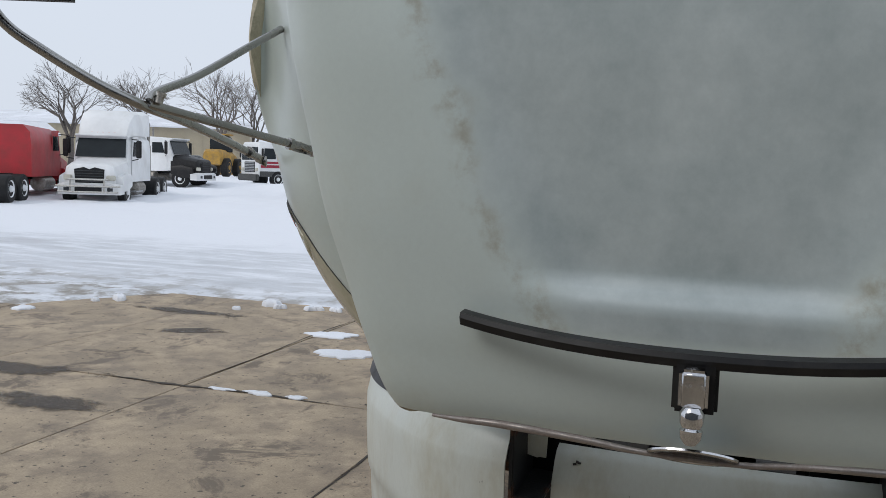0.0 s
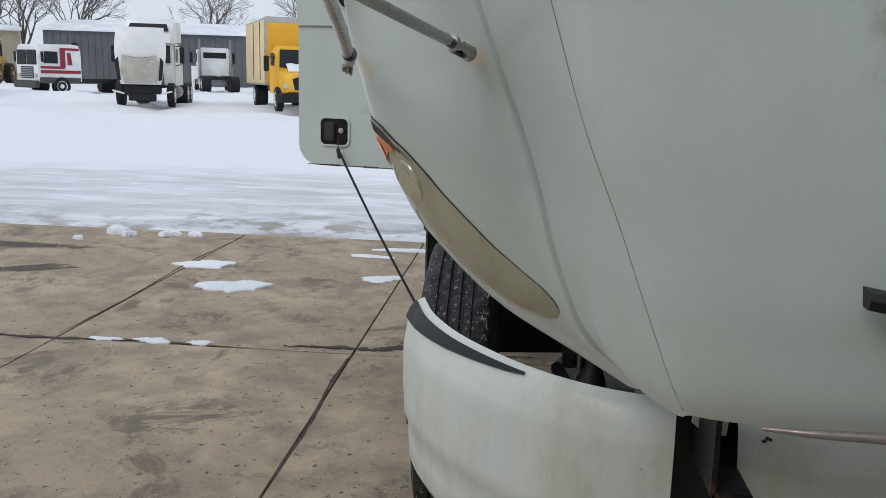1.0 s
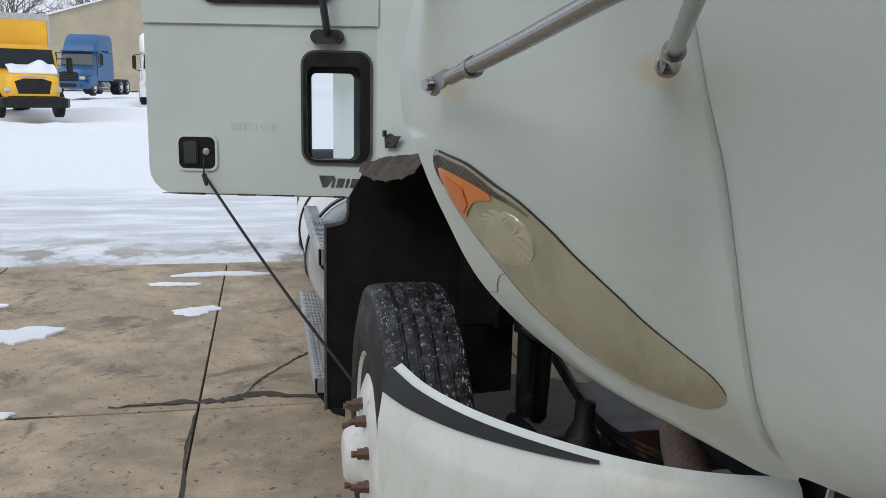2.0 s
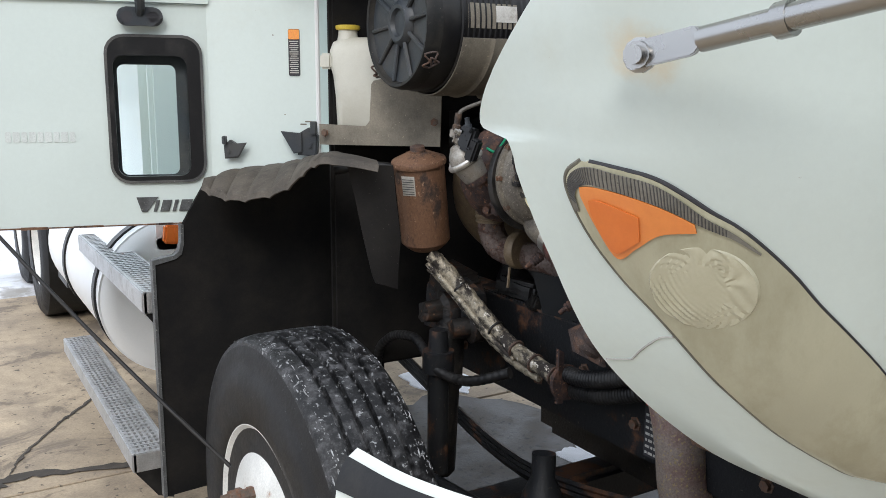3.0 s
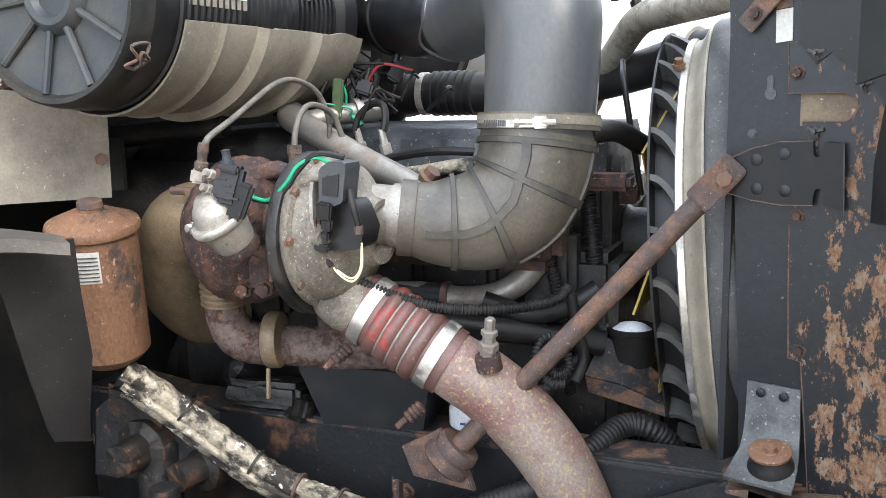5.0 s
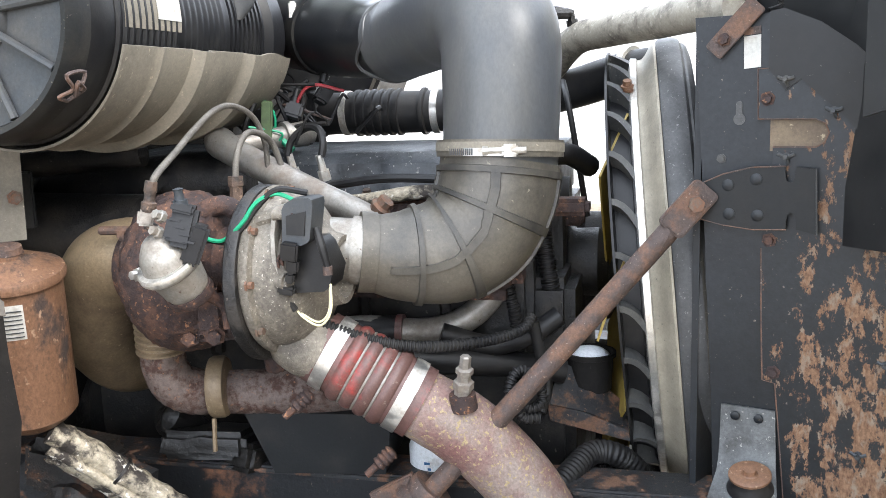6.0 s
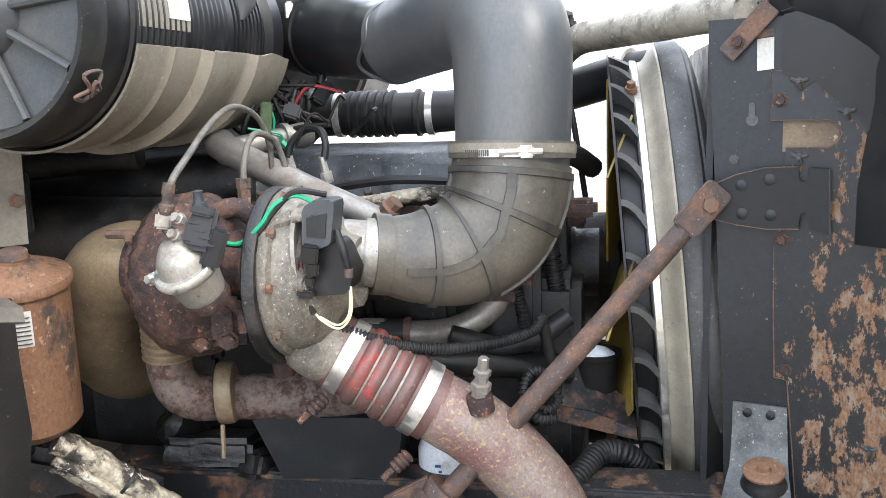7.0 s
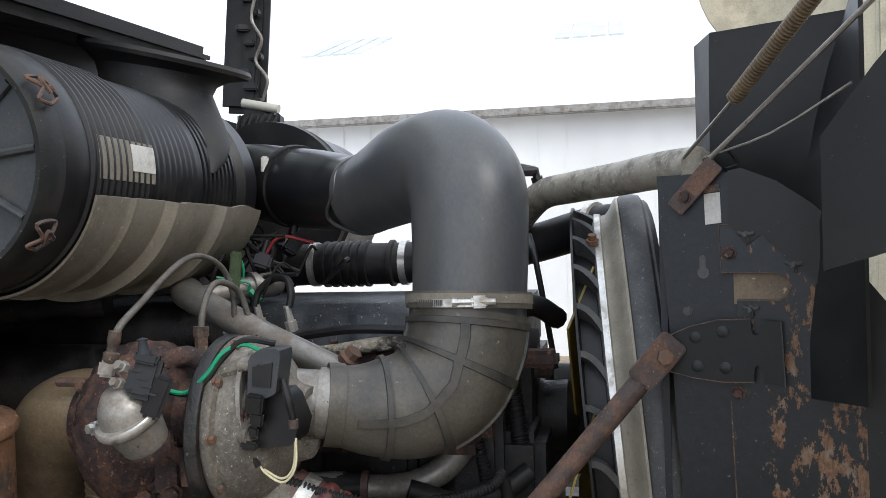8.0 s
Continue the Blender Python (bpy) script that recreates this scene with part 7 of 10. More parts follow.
    lathe(bm, (-0.66, 0.85, 0.62), (0.1, 0.1, 1), [(0, 0.05), (0.05, 0.06), (0.1, 0.05), (0.14, 0.03), (0.2, 0.03), (0.2, 0)], 16)
    tube(bm, [(-0.75, 1.25, 0.62), (-0.62, 0.6, 0.60), (-0.5, 0.45, 0.6)], 0.024, 10, 3)
    part("steering_linkage", bm, "rail", truck)
    bm = B()
    lathe(bm, (-0.52, 1.40, 1.06), (-1, 0, 0), [(0, 0.10), (0.05, 0.10), (0.06, 0.06), (0.10, 0.055), (0.11, 0.035), (0.16, 0.03), (0.16, 0)], 48)
    box(bm, (-0.56, 1.42, 1.13), (0.10, 0.16, 0.10), (10, 0, 5), 0.02, 3)
    lathe(bm, (-0.56, 1.28, 1.03), (-1, 0.2, 0), [(0, 0.045), (0.03, 0.045), (0.04, 0.03), (0.09, 0.028), (0.09, 0)], 32)
    part("steering_gear", roughen(bm, 0.006, 40, 7), "greasy", truck, "rusty greasy steering gear")
    bm = B()
    slab(bm, [(0, 0), (0.28, 0.02), (0.3, 0.16), (0.12, 0.22), (0.02, 0.14)], (-0.56, 1.56, 0.97), (0, -1, 0), (0, 0, 1), 0.03, 0.006)
    part("cast_bracket", bm, "flange", truck)


build_frame()


def build_block():
    bm = B()
    box(bm, (0.0, 1.08, 1.10), (0.56, 1.0, 0.62), bevel=0.02)
    box(bm, (0.02, 1.1, 1.46), (0.44, 0.98, 0.16), bevel=0.02)
    block = part("engine_block", bm, "block", truck, "dark cast-iron engine block")
    for i in range(6):
        bm = B()
        box(bm, (-0.28, 0.70 + i * 0.155, 1.35), (0.06, 0.10, 0.22), bevel=0.015)
        part("water_jacket", bm, "block", block)
    bm = B()
    loops = []
    for y in np.linspace(0.62, 1.58, 97):
        k = max(0.0, 1 - abs((y - 0.70) % 0.155 - 0.0775) / 0.03)
        w, top = 0.172 + 0.007 * min(1, 2 * k), 1.634 + 0.004 * (y - 1.0)
        loops.append([(-w - 0.03, y, 1.535), (-w - 0.01, y, 1.56), (-w, y, top - 0.02), (-w + 0.025, y, top), (0.12, y, top + 0.01), (0.16, y, top - 0.02), (0.17, y, 1.535)])
    rings(bm, loops)
    cover = part("valve_cover", bm, "covergrey", truck, "dark ribbed valve cover")
    for i in range(9):
        bm = B()
        hex_bolt(bm, (-0.185, 0.66 + i * 0.11, 1.556), (-0.4, 0, 1), 0.008, 0.01)
        part("cover_bolt", bm, "bolt", cover)
    bm = B()
    box(bm, (-0.30, 1.0, 1.545), (0.05, 0.9, 0.03), bevel=0.008)
    box(bm, (-0.34, 1.02, 1.44), (0.10, 0.72, 0.10), bevel=0.03, seg=3)
    for i in range(5):
        tube(bm, [(-0.26, 0.75 + i * 0.16, 1.45), (-0.33, 0.75 + i * 0.16, 1.45)], 0.045, 12, 1)
    part("exhaust_manifold", bm, "rust", truck, "rusty exhaust manifold")
    # dark long covers towards the firewall
    bm = B()
    tube(bm, [(-0.24, 1.66, 1.56), (-0.22, 1.40, 1.585), (-0.2, 1.22, 1.59)], [0.05, 0.06, 0.055], 16, 4)
    tube(bm, [(-0.34, 1.68, 1.63), (-0.3, 1.4, 1.65)], 0.025, 10, 1)
    tube(bm, [(-0.40, 1.68, 1.52), (-0.33, 1.35, 1.50), (-0.3, 1.2, 1.5)], [0.07, 0.075, 0.06], 16, 4)
    part("rear_housing", bm, "block", truck)
    bm = B()
    box(bm, (-0.50, 1.52, 1.585), (0.012, 0.045, 0.10), (0, 0, 20), 0.003)
    part("small_bracket", bm, "cap", truck)
    # injector leak-off lines, clipped loops
    for y, x in ((1.132, -0.198), (1.049, -0.25)):
        bm = B()
        lathe(bm, (x, y, 1.59), (-0.2, 0.15, 1), [(0, 0.012), (0.02, 0.012), (0.02, 0.008), (0.05, 0.007), (0.05, 0)], 8)
        part("injector_fitting", bm, "clamp", cover)
    bm = B()
    tube(bm, [(-0.21, 1.142, 1.635), (-0.207, 1.132, 1.665), (-0.21, 1.10, 1.688), (-0.23, 1.065, 1.685), (-0.25, 1.05, 1.66), (-0.257, 1.052, 1.635)], 0.0075, 8, 6)
    part("fuel_line", bm, "hose", cover)
    bm = B()
    tube(bm, [(-0.30, 1.06, 1.552), (-0.33, 0.95, 1.56), (-0.34, 0.85, 1.575), (-0.33, 0.75, 1.575)], 0.013, 10, 5)
    part("wiring_loom", bm, "wrap", truck, "foil-wrapped wiring loom")
    bm = B()
    tube(bm, [(-0.30, 1.02, 1.585), (-0.33, 0.9, 1.60), (-0.33, 0.76, 1.595)], 0.008, 8, 5)
    part("wiring_loom", bm, "hose", truck)

    bm = B()
    box(bm, (0.0, 1.05, 0.68), (0.36, 0.95, 0.26), bevel=0.05, seg=3)
    part("oil_pan", bm, "block", truck, "black oil pan")
    bm = B()
    tube(bm, [(0.0, 1.55, 0.95), (0.0, 1.75, 0.88), (0.0, 2.4, 0.85)], [0.30, 0.26, 0.20], 20, 3)
    part("gearbox", bm, "block", truck, "dark bell housing and gearbox")


build_block()


def build_turbo():
    c = Vector((-0.58, 1.003, 1.503))
    bm = B()
    lathe(bm, (-0.58, 1.012, 1.487), (0, -1, 0), [(0, 0.05), (0, 0.122), (0.008, 0.128), (0.018, 0.128), (0.022, 0.119), (0.042, 0.118), (0.064, 0.108), (0.080, 0.088), (0.090, 0.066), (0.100, 0.057), (0.118, 0.052), (0.118, 0.043), (0.09, 0.04)], 56)
    tube(bm, [c + Vector((0.06, 0.0, -0.06)), c + Vector((0.02, 0.0, -0.105)), c + Vector((0.0, -0.035, -0.13)), c + Vector((0.01, -0.062, -0.145)), Vector((-0.566, 0.928, 1.345))], [0.045, 0.052, 0.054, 0.054, 0.054], 22, 6)
    comp = part("turbocharger", bm, "alu", truck, "turbocharger with corroded aluminium compressor housing")
    bm = B()
    lathe(bm, (-0.580, 1.010, 1.481), (0, 1, 0), [(0.0, 0.120), (0.0, 0.133), (0.003, 0.135), (0.017, 0.135), (0.020, 0.132), (0.020, 0.05)], 56)
    part("backing_plate", bm, "block", comp, "black backing ring")
    bm = B()
    lathe(bm, (-0.57, 1.022, 1.49), (0, 1, 0), [(0.0, 0.085), (0.015, 0.075), (0.03, 0.05), (0.05, 0.048), (0.07, 0.06), (0.08, 0.09)], 28)
    part("bearing_housing", bm, "rust", comp)
    for i in range(10):
        a = i * 2 * math.pi / 10
        bm = B()
        hex_bolt(bm, Vector((-0.58 + math.cos(a) * 0.1235, 0.996, 1.487 + math.sin(a) * 0.1235)), (0, -1, 0), 0.006, 0.009)
        part("housing_bolt", bm, "bolt", comp)
    # ribs and boss on the compressor
    bm = B()
    box(bm, c + Vector((-0.055, -0.05, 0.065)), (0.02, 0.03, 0.05), (0, 40, 0), 0.006)
    part("housing_boss", bm, "alu", comp)
    bm = B()
    lathe(bm, c + Vector((-0.09, -0.012, -0.015)), (-0.3, -1, 0), [(0, 0.014), (0.05, 0.014), (0.05, 0.009), (0.055, 0.009), (0.055, 0)], 14)
    part("housing_boss", bm, "alu", comp)
    bm = B()
    lathe(bm, c + Vector((-0.05, -0.04, 0.085)), (-0.3, -1, 0), [(0, 0.012), (0.03, 0.012), (0.03, 0)], 12)
    tube(bm, [c + Vector((-0.085, 0.02, 0.06)), c + Vector((-0.075, -0.035, 0.075))], 0.012, 8, 1)
    part("housing_boss", bm, "alu", comp)
    # turbine: snail housing
    t = Vector((-0.56, 1.168, 1.482))
    bm = B()
    loops = []
    for k in range(109):
        a = 2 * math.pi * k / 108
        rr = 0.054 + 0.020 * (k / 108)
        cc = t + Vector((math.cos(a - 1.2) * 0.062, 0, math.sin(a - 1.2) * 0.062))
        e = Vector((math.cos(a - 1.2), 0, math.sin(a - 1.2)))
        loops.append([cc + e * rr * math.cos(b) + Vector((0, 1, 0)) * rr * 1.1 * math.sin(b) for b in np.linspace(0, 2 * math.pi, 48, endpoint=False)])
    rings(bm, loops, cap=False)
    roughen(bm, 0.0045, 95)
    lathe(bm, t + Vector((0, -0.10, 0)), (0, 1, 0), [(0, 0.05), (0.05, 0.06), (0.06, 0.09), (0.14, 0.09), (0.16, 0.075), (0.2, 0.062)], 28)
    turbine = part("turbine_housing", bm, "rust", comp, "heavily rusted cast turbine housing")
    bm = B()
    box(bm, (-0.60, 1.115, 1.40), (0.07, 0.10, 0.05), (0, 10, 20), 0.012)
    box(bm, (-0.63, 1.10, 1.43), (0.04, 0.05, 0.07), (0, 0, 25), 0.01)
    part("turbine_flange", bm, "rust", comp)
    bm = B()
    tube(bm, [(-0.60, 1.13, 1.57), (-0.58, 1.09, 1.585), (-0.56, 1.06, 1.56)], 0.016, 10, 4)
    part("turbine_flange", bm, "rust", comp)
    for d in ((-0.645, 1.085, 1.395), (-0.64, 1.13, 1.39), (-0.62, 1.06, 1.42)):
        bm = B()
        hex_bolt(bm, d, (-1, -0.4, 0), 0.011, 0.014)
        part("flange_bolt", bm, "rust", comp)
    # wastegate actuator can: cup, rolled ring and domed top, on a rusty bracket
    p, d = Vector((-0.735, 1.092, 1.520)), Vector((-0.51, 0.20, 0.83)).normalized()
    bm = B()
    lathe(bm, p, d, [(-0.052, 0.0), (-0.052, 0.024), (-0.048, 0.030), (-0.040, 0.033), (-0.006, 0.0385), (0.0, 0.040), (0.006, 0.040)], 36)
    part("actuator", bm, "satin", comp, "bright metal actuator can")
    bm = B()
    lathe(bm, p, d, [(0.006, 0.040), (0.012, 0.0375), (0.018, 0.036), (0.026, 0.034), (0.034, 0.029), (0.042, 0.022), (0.047, 0.018), (0.050, 0.014), (0.051, 0.0)], 36)
    part("actuator_dome", bm, "satin", comp)
    bm = B()
    lathe(bm, p, d, [(-0.003, 0.036), (-0.003, 0.0450), (0.001, 0.0475), (0.007, 0.0475), (0.011, 0.0450), (0.011, 0.036)], 36)
    side = d.cross(Vector((1, 0, 0))).normalized()
    box(bm, p + side * 0.050, (0.016, 0.014, 0.016), (0, 0, 20), 0.003)
    part("actuator_ring", bm, "clamp", comp, "rolled clamp ring with screw")
    bm = B()
    hex_bolt(bm, p + side * 0.052 + Vector((-0.006, 0, 0)), (-1, 0.4, 0.1), 0.0065, 0.010)
    part("ring_screw", bm, "clamp", comp)
    bm = B()
    lathe(bm, p, d, [(-0.062, 0.02), (-0.062, 0.031), (-0.056, 0.034), (-0.046, 0.034), (-0.046, 0.02)], 28)
    roughen(bm, 0.003, 120, 4)
    tube(bm, [p + d * -0.055 + Vector((0.01, -0.01, 0)), p + d * -0.085 + Vector((0.02, -0.025, 0)), (-0.672, 1.045, 1.415)], [0.010, 0.009, 0.009], 10, 4)
    part("actuator_bracket", bm, "rust", comp, "rusty actuator bracket and push rod")
    bm = B()
    box(bm, (-0.748, 1.060, 1.578), (0.030, 0.034, 0.060), (16, 12, 25), 0.006)
    box(bm, (-0.744, 1.047, 1.552), (0.028, 0.026, 0.058), (22, 0, 25), 0.005)
    box(bm, (-0.756, 1.070, 1.574), (0.022, 0.022, 0.030), (16, 12, 25), 0.003)
    box(bm, (-0.757, 1.054, 1.602), (0.018, 0.030, 0.012), (16, 10, 25), 0.003)
    for k in range(4):
        box(bm, (-0.763, 1.063 - 0.006 * k, 1.588 - 0.010 * k), (0.004, 0.014, 0.003), (16, 12, 25))
    part("actuator_valve", bm, "black", comp, "black solenoid valve")
    bm = B()
    lathe(bm, (-0.753, 1.058, 1.602), (-0.1, 0.06, 1), [(0, 0.010), (0.012, 0.010), (0.012, 0.007), (0.024, 0.006), (0.027, 0.0075), (0.029, 0)], 12)
    part("valve_nipple", bm, "cap", comp)
    for q in ((-0.766, 1.083, 1.594), (-0.764, 1.091, 1.572)):
        bm = B()
        lathe(bm, q, (-1, 0.3, 0.5), [(-0.006, 0.0085), (0.002, 0.0085), (0.003, 0.0065), (0.010, 0.0065), (0.010, 0.0)], 6)
        part("valve_screw", bm, "satin", comp)
    # pipe elbow on the dome
    bm = B()
    box(bm, (-0.758, 1.110, 1.590), (0.019, 0.021, 0.022), (10, 8, 30), 0.003)
    part("elbow_block", bm, "satin", comp, "pale metal elbow fitting")
    bm = B()
    lathe(bm, (-0.757, 1.106, 1.598), (0.06, -0.18, 1), [(0, 0.0085), (0.004, 0.0105), (0.013, 0.0105), (0.015, 0.0075), (0.026, 0.0075), (0.028, 0.0088), (0.042, 0.0082), (0.042, 0)], 10)
    tube(bm, [(-0.757, 1.108, 1.582), (-0.750, 1.100, 1.570), (-0.748, 1.098, 1.562)], 0.008, 8, 3)
    part("brass_nut", bm, "rustcast", comp, "rusty brass fitting")
    # electronic control on the compressor
    bm = B()
    slab(bm, [(0.944, 1.548), (0.900, 1.548), (0.8914, 1.539), (0.878, 1.505), (0.884, 1.481), (0.892, 1.474), (0.9443, 1.470)], (-0.676, 0, 0), (0, 1, 0), (0, 0, 1), 0.06, 0.006)
    module = part("control_module", bm, "black", comp, "black electronic actuator module")
    bm = B()
    slab(bm, [(0.9406, 1.592), (0.936, 1.600), (0.9225, 1.608), (0.9004, 1.608), (0.8955, 1.6055), (0.8945, 1.5987), (0.902, 1.550), (0.906, 1.546), (0.921, 1.540), (0.9427, 1.546)], (-0.694, 0, 0), (0, 1, 0), (0, 0, 1), 0.05, 0.005)
    part("module_cover", bm, "cap", comp, "grey plastic module cover")
    bm = B()
    slab(bm, [(0.934, 1.584), (0.905, 1.590), (0.909, 1.556), (0.935, 1.558)], (-0.696, 0, 0), (0, 1, 0), (0, 0, 1), 0.004, 0.0015)
    part("cover_panel", bm, "black", comp)
    for q, s in (((-0.694, 0.932, 1.535), (0.022, 0.024, 0.026)), ((-0.692, 0.930, 1.514), (0.016, 0.018, 0.020)), ((-0.690, 0.936, 1.496), (0.013, 0.013, 0.016)), ((-0.686, 0.944, 1.478), (0.020, 0.024, 0.012))):
        bm = B()
        box(bm, q, s, (8, -6, 12), 0.003)
        part("plug", bm, "black", comp)
    bm = B()
    tube(bm, [(-0.680, 0.897, 1.565), (-0.686, 0.888, 1.54), (-0.684, 0.882, 1.51)], [0.005, 0.0065, 0.005], 8, 4)
    part("sensor_lead", bm, "hose", comp)
    bm = B()
    lathe(bm, (-0.684, 0.882, 1.512), (0, 0, -1), [(0, 0.007), (0.012, 0.007), (0.012, 0.004)], 10)
    part("plug", bm, "rod", comp)
    # curved metal carrier plate with two posts
    bm = B()
    outer = [(0.950, 1.597), (0.9565, 1.590), (0.9615, 1.560), (0.9625, 1.535), (0.961, 1.505), (0.957, 1.477)]
    slab(bm, outer + [(0.951, 1.479), (0.955, 1.505), (0.9565, 1.535), (0.9555, 1.560), (0.950, 1.588), (0.928, 1.594), (0.928, 1.599)], (-0.690, 0, 0), (0, 1, 0), (0, 0, 1), 0.045, 0.001)
    part("module_plate", bm, "satin", comp)
    for q, ln, r in (((-0.686, 0.956, 1.5845), 0.030, 0.0078), ((-0.680, 1.000, 1.5165), 0.046, 0.0095)):
        bm = B()
        lathe(bm, q, (0, -1, 0), [(0, r * 1.2), (0.006, r), (ln, r), (ln, 0)], 14)
        part("carrier_post", bm, "alu", comp)
        bm = B()
        hex_bolt(bm, Vector(q) + Vector((0, -ln, 0)), (0, -1, 0), r * 0.8, 0.007)
        part("post_bolt", bm, "rust", comp)
    # steel inlet collar and clamp
    bm = B()
    lathe(bm, (-0.53, 0.905, 1.507), (0.25, -1, -0.1), [(-0.04, 0.050), (0.004, 0.050), (0.004, 0.054), (0.030, 0.054), (0.03, 0.0)], 36)
    part("inlet_collar", bm, "satin", comp)
    # wires
    bm = B()
    tube(bm, [(-0.685, 1.075, 1.553), (-0.685, 1.039, 1.547), (-0.685, 1.006, 1.572), (-0.68, 0.985, 1.600), (-0.672, 0.957, 1.612), (-0.665, 0.929, 1.60)], 0.0032, 7, 6)
    part("wire", bm, "green", comp, "bright green wire")
    bm = B()
    tube(bm, [(-0.68, 1.07, 1.548), (-0.682, 1.035, 1.545), (-0.682, 1.01, 1.562), (-0.677, 0.985, 1.594), (-0.672, 0.955, 1.618), (-0.66, 0.915, 1.612)], 0.0045, 7, 6)
    tube(bm, [(-0.68, 0.935, 1.505), (-0.678, 0.95, 1.47), (-0.67, 0.94, 1.445)], 0.005, 7, 5)
    part("wire", bm, "hose", comp)
    bm = B()
    tube(bm, [(-0.676, 0.882, 1.485), (-0.677, 0.884, 1.445), (-0.674, 0.903, 1.424), (-0.668, 0.93, 1.434), (-0.662, 0.945, 1.448)], 0.0017, 7, 6)
    tube(bm, [(-0.673, 0.884, 1.485), (-0.673, 0.888, 1.445), (-0.670, 0.906, 1.428), (-0.663, 0.935, 1.438)], 0.0017, 7, 6)
    part("wire", bm, "white_wire", comp, "pale yellow wire pair")


build_turbo()


def build_intake():
    bm = B()
    P = [(-0.515, 0.875, 1.500), (-0.49, 0.825, 1.492), (-0.462, 0.765, 1.497), (-0.438, 0.715, 1.530), (-0.424, 0.690, 1.585), (-0.416, 0.684, 1.632)]
    tube(bm, P, [0.060, 0.074, 0.088, 0.094, 0.096, 0.0965], 48, 8)
    tube(bm, [(-0.522, 0.893, 1.503), (-0.512, 0.87, 1.5)], 0.064, 40, 1)
    elbow = part("intake_elbow", bm, "elbow", truck, "dusty ribbed rubber intake elbow")
    # raised ribs: two rings and two crossing straps
    bm = B()
    path = spline(P, 8)

    def along(f):
        k = f * (len(path) - 1)
        i = min(len(path) - 2, int(k))
        q = path[i].lerp(path[i + 1], k - i)
        t = (path[min(len(path) - 1, i + 2)] - path[max(0, i - 1)]).normalized()
        return q, t
    rad = lambda f: interp(f, (0, 0.2, 0.4, 0.6, 0.8, 1), (0.060, 0.074, 0.088, 0.094, 0.096, 0.0965))

    def on(f, ang, lift=0.0):
        q, t = along(f)
        side = (Vector((-1, 0, 0)) - t * Vector((-1, 0, 0)).dot(t)).normalized()
        up = t.cross(side)
        return q + (side * math.cos(ang) + up * math.sin(ang)) * (rad(f) + lift)
    for f, w in ((0.24, 0.018), (0.44, 0.020), (0.70, 0.022), (0.925, 0.028)):
        angs = np.linspace(0, 2 * math.pi, 49)
        rings(bm, [[on(f - w, a, -0.006), on(f - w * 0.72, a, 0.0048), on(f + w * 0.72, a, 0.0048), on(f + w, a, -0.006)] for a in angs], cap=False)
    for a0, f0, f1, w in ((0.12, 0.08, 0.92, 0.10), (-1.25, 0.45, 0.90, 0.09), (1.5, 0.45, 0.90, 0.09)):
        rings(bm, [[on(f, a0 - w, -0.006), on(f, a0 - w * 0.72, 0.0044), on(f, a0 + w * 0.72, 0.0044), on(f, a0 + w, -0.006)] for f in np.linspace(f0, f1, 25)])
    part("elbow_rib", bm, "elbow_rib", elbow)
    # grey moulded tube: up, over and down to a crumpled lip over the black outlet pipe
    bm = B()
    Q = [(-0.418, 0.684, 1.62), (-0.412, 0.682, 1.68), (-0.398, 0.682, 1.76), (-0.372, 0.690, 1.835), (-0.328, 0.728, 1.878), (-0.268, 0.798, 1.880), (-0.222, 0.852, 1.866), (-0.185, 0.898, 1.852), (-0.158, 0.930, 1.848)]
    tube(bm, Q, [0.092, 0.0925, 0.095, 0.098, 0.097, 0.092, 0.084, 0.078, 0.079], 48, 8)
    up = part("intake_tube", bm, "intake", truck, "large grey moulded intake tube")
    bm = B()
    tube(bm, [(-0.19, 0.892, 1.850), (-0.13, 0.965, 1.852), (-0.10, 1.0, 1.858), (-0.05, 1.06, 1.868), (0.03, 1.17, 1.888), (0.065, 1.265, 1.902), (0.04, 1.33, 1.89)], [0.069, 0.073, 0.078, 0.084, 0.086, 0.086, 0.086], 48, 8)
    part("outlet_pipe", bm, "pipeblack", up, "glossy black outlet pipe of the air cleaner")
    bm = B()
    lathe(bm, (-0.4165, 0.684, 1.640), (0.08, -0.02, 1), [(0, 0.096), (0, 0.1015), (0.026, 0.1015), (0.026, 0.096)], 56)
    cl = part("hose_clamp", bm, "elbow", truck, "worm-drive hose clamp on the intake")
    bm = B()
    lathe(bm, (-0.4155, 0.684, 1.648), (0.08, -0.02, 1), [(0, 0.1005), (0, 0.1028), (0.014, 0.1028), (0.014, 0.1005)], 56)
    part("clamp_band", bm, "shield", cl)
    bm = B()
    rows = [[Vector((-0.4155, 0.684, z)) + Vector((math.cos(a), math.sin(a), 0)) * 0.1036 for a in np.linspace(2.75, 3.55, 10)] for z in (1.649, 1.661)]
    sheet(bm, rows, 0.001)
    part("clamp_strip", bm, "clamp", cl)
    bm = B()
    box(bm, (-0.512, 0.652, 1.656), (0.014, 0.024, 0.019), (0, 5, 18), 0.003)
    lathe(bm, (-0.516, 0.672, 1.656), (-0.1, 1, 0), [(-0.045, 0.005), (0.012, 0.005), (0.012, 0.007), (0.02, 0.007), (0.02, 0)], 8)
    part("clamp_screw", bm, "clamp", cl)
    bm = B()
    for f in range(12):
        a = math.pi + 0.05 - f * 0.03
        q = Vector((-0.4155 + math.cos(a) * 0.103, 0.684 + math.sin(a) * 0.103 + 0.03, 1.6555))
        box(bm, q, (0.001, 0.0014, 0.010), (0, 0, 10))
    part("clamp_slots", bm, "ink", cl)
    bm = B()
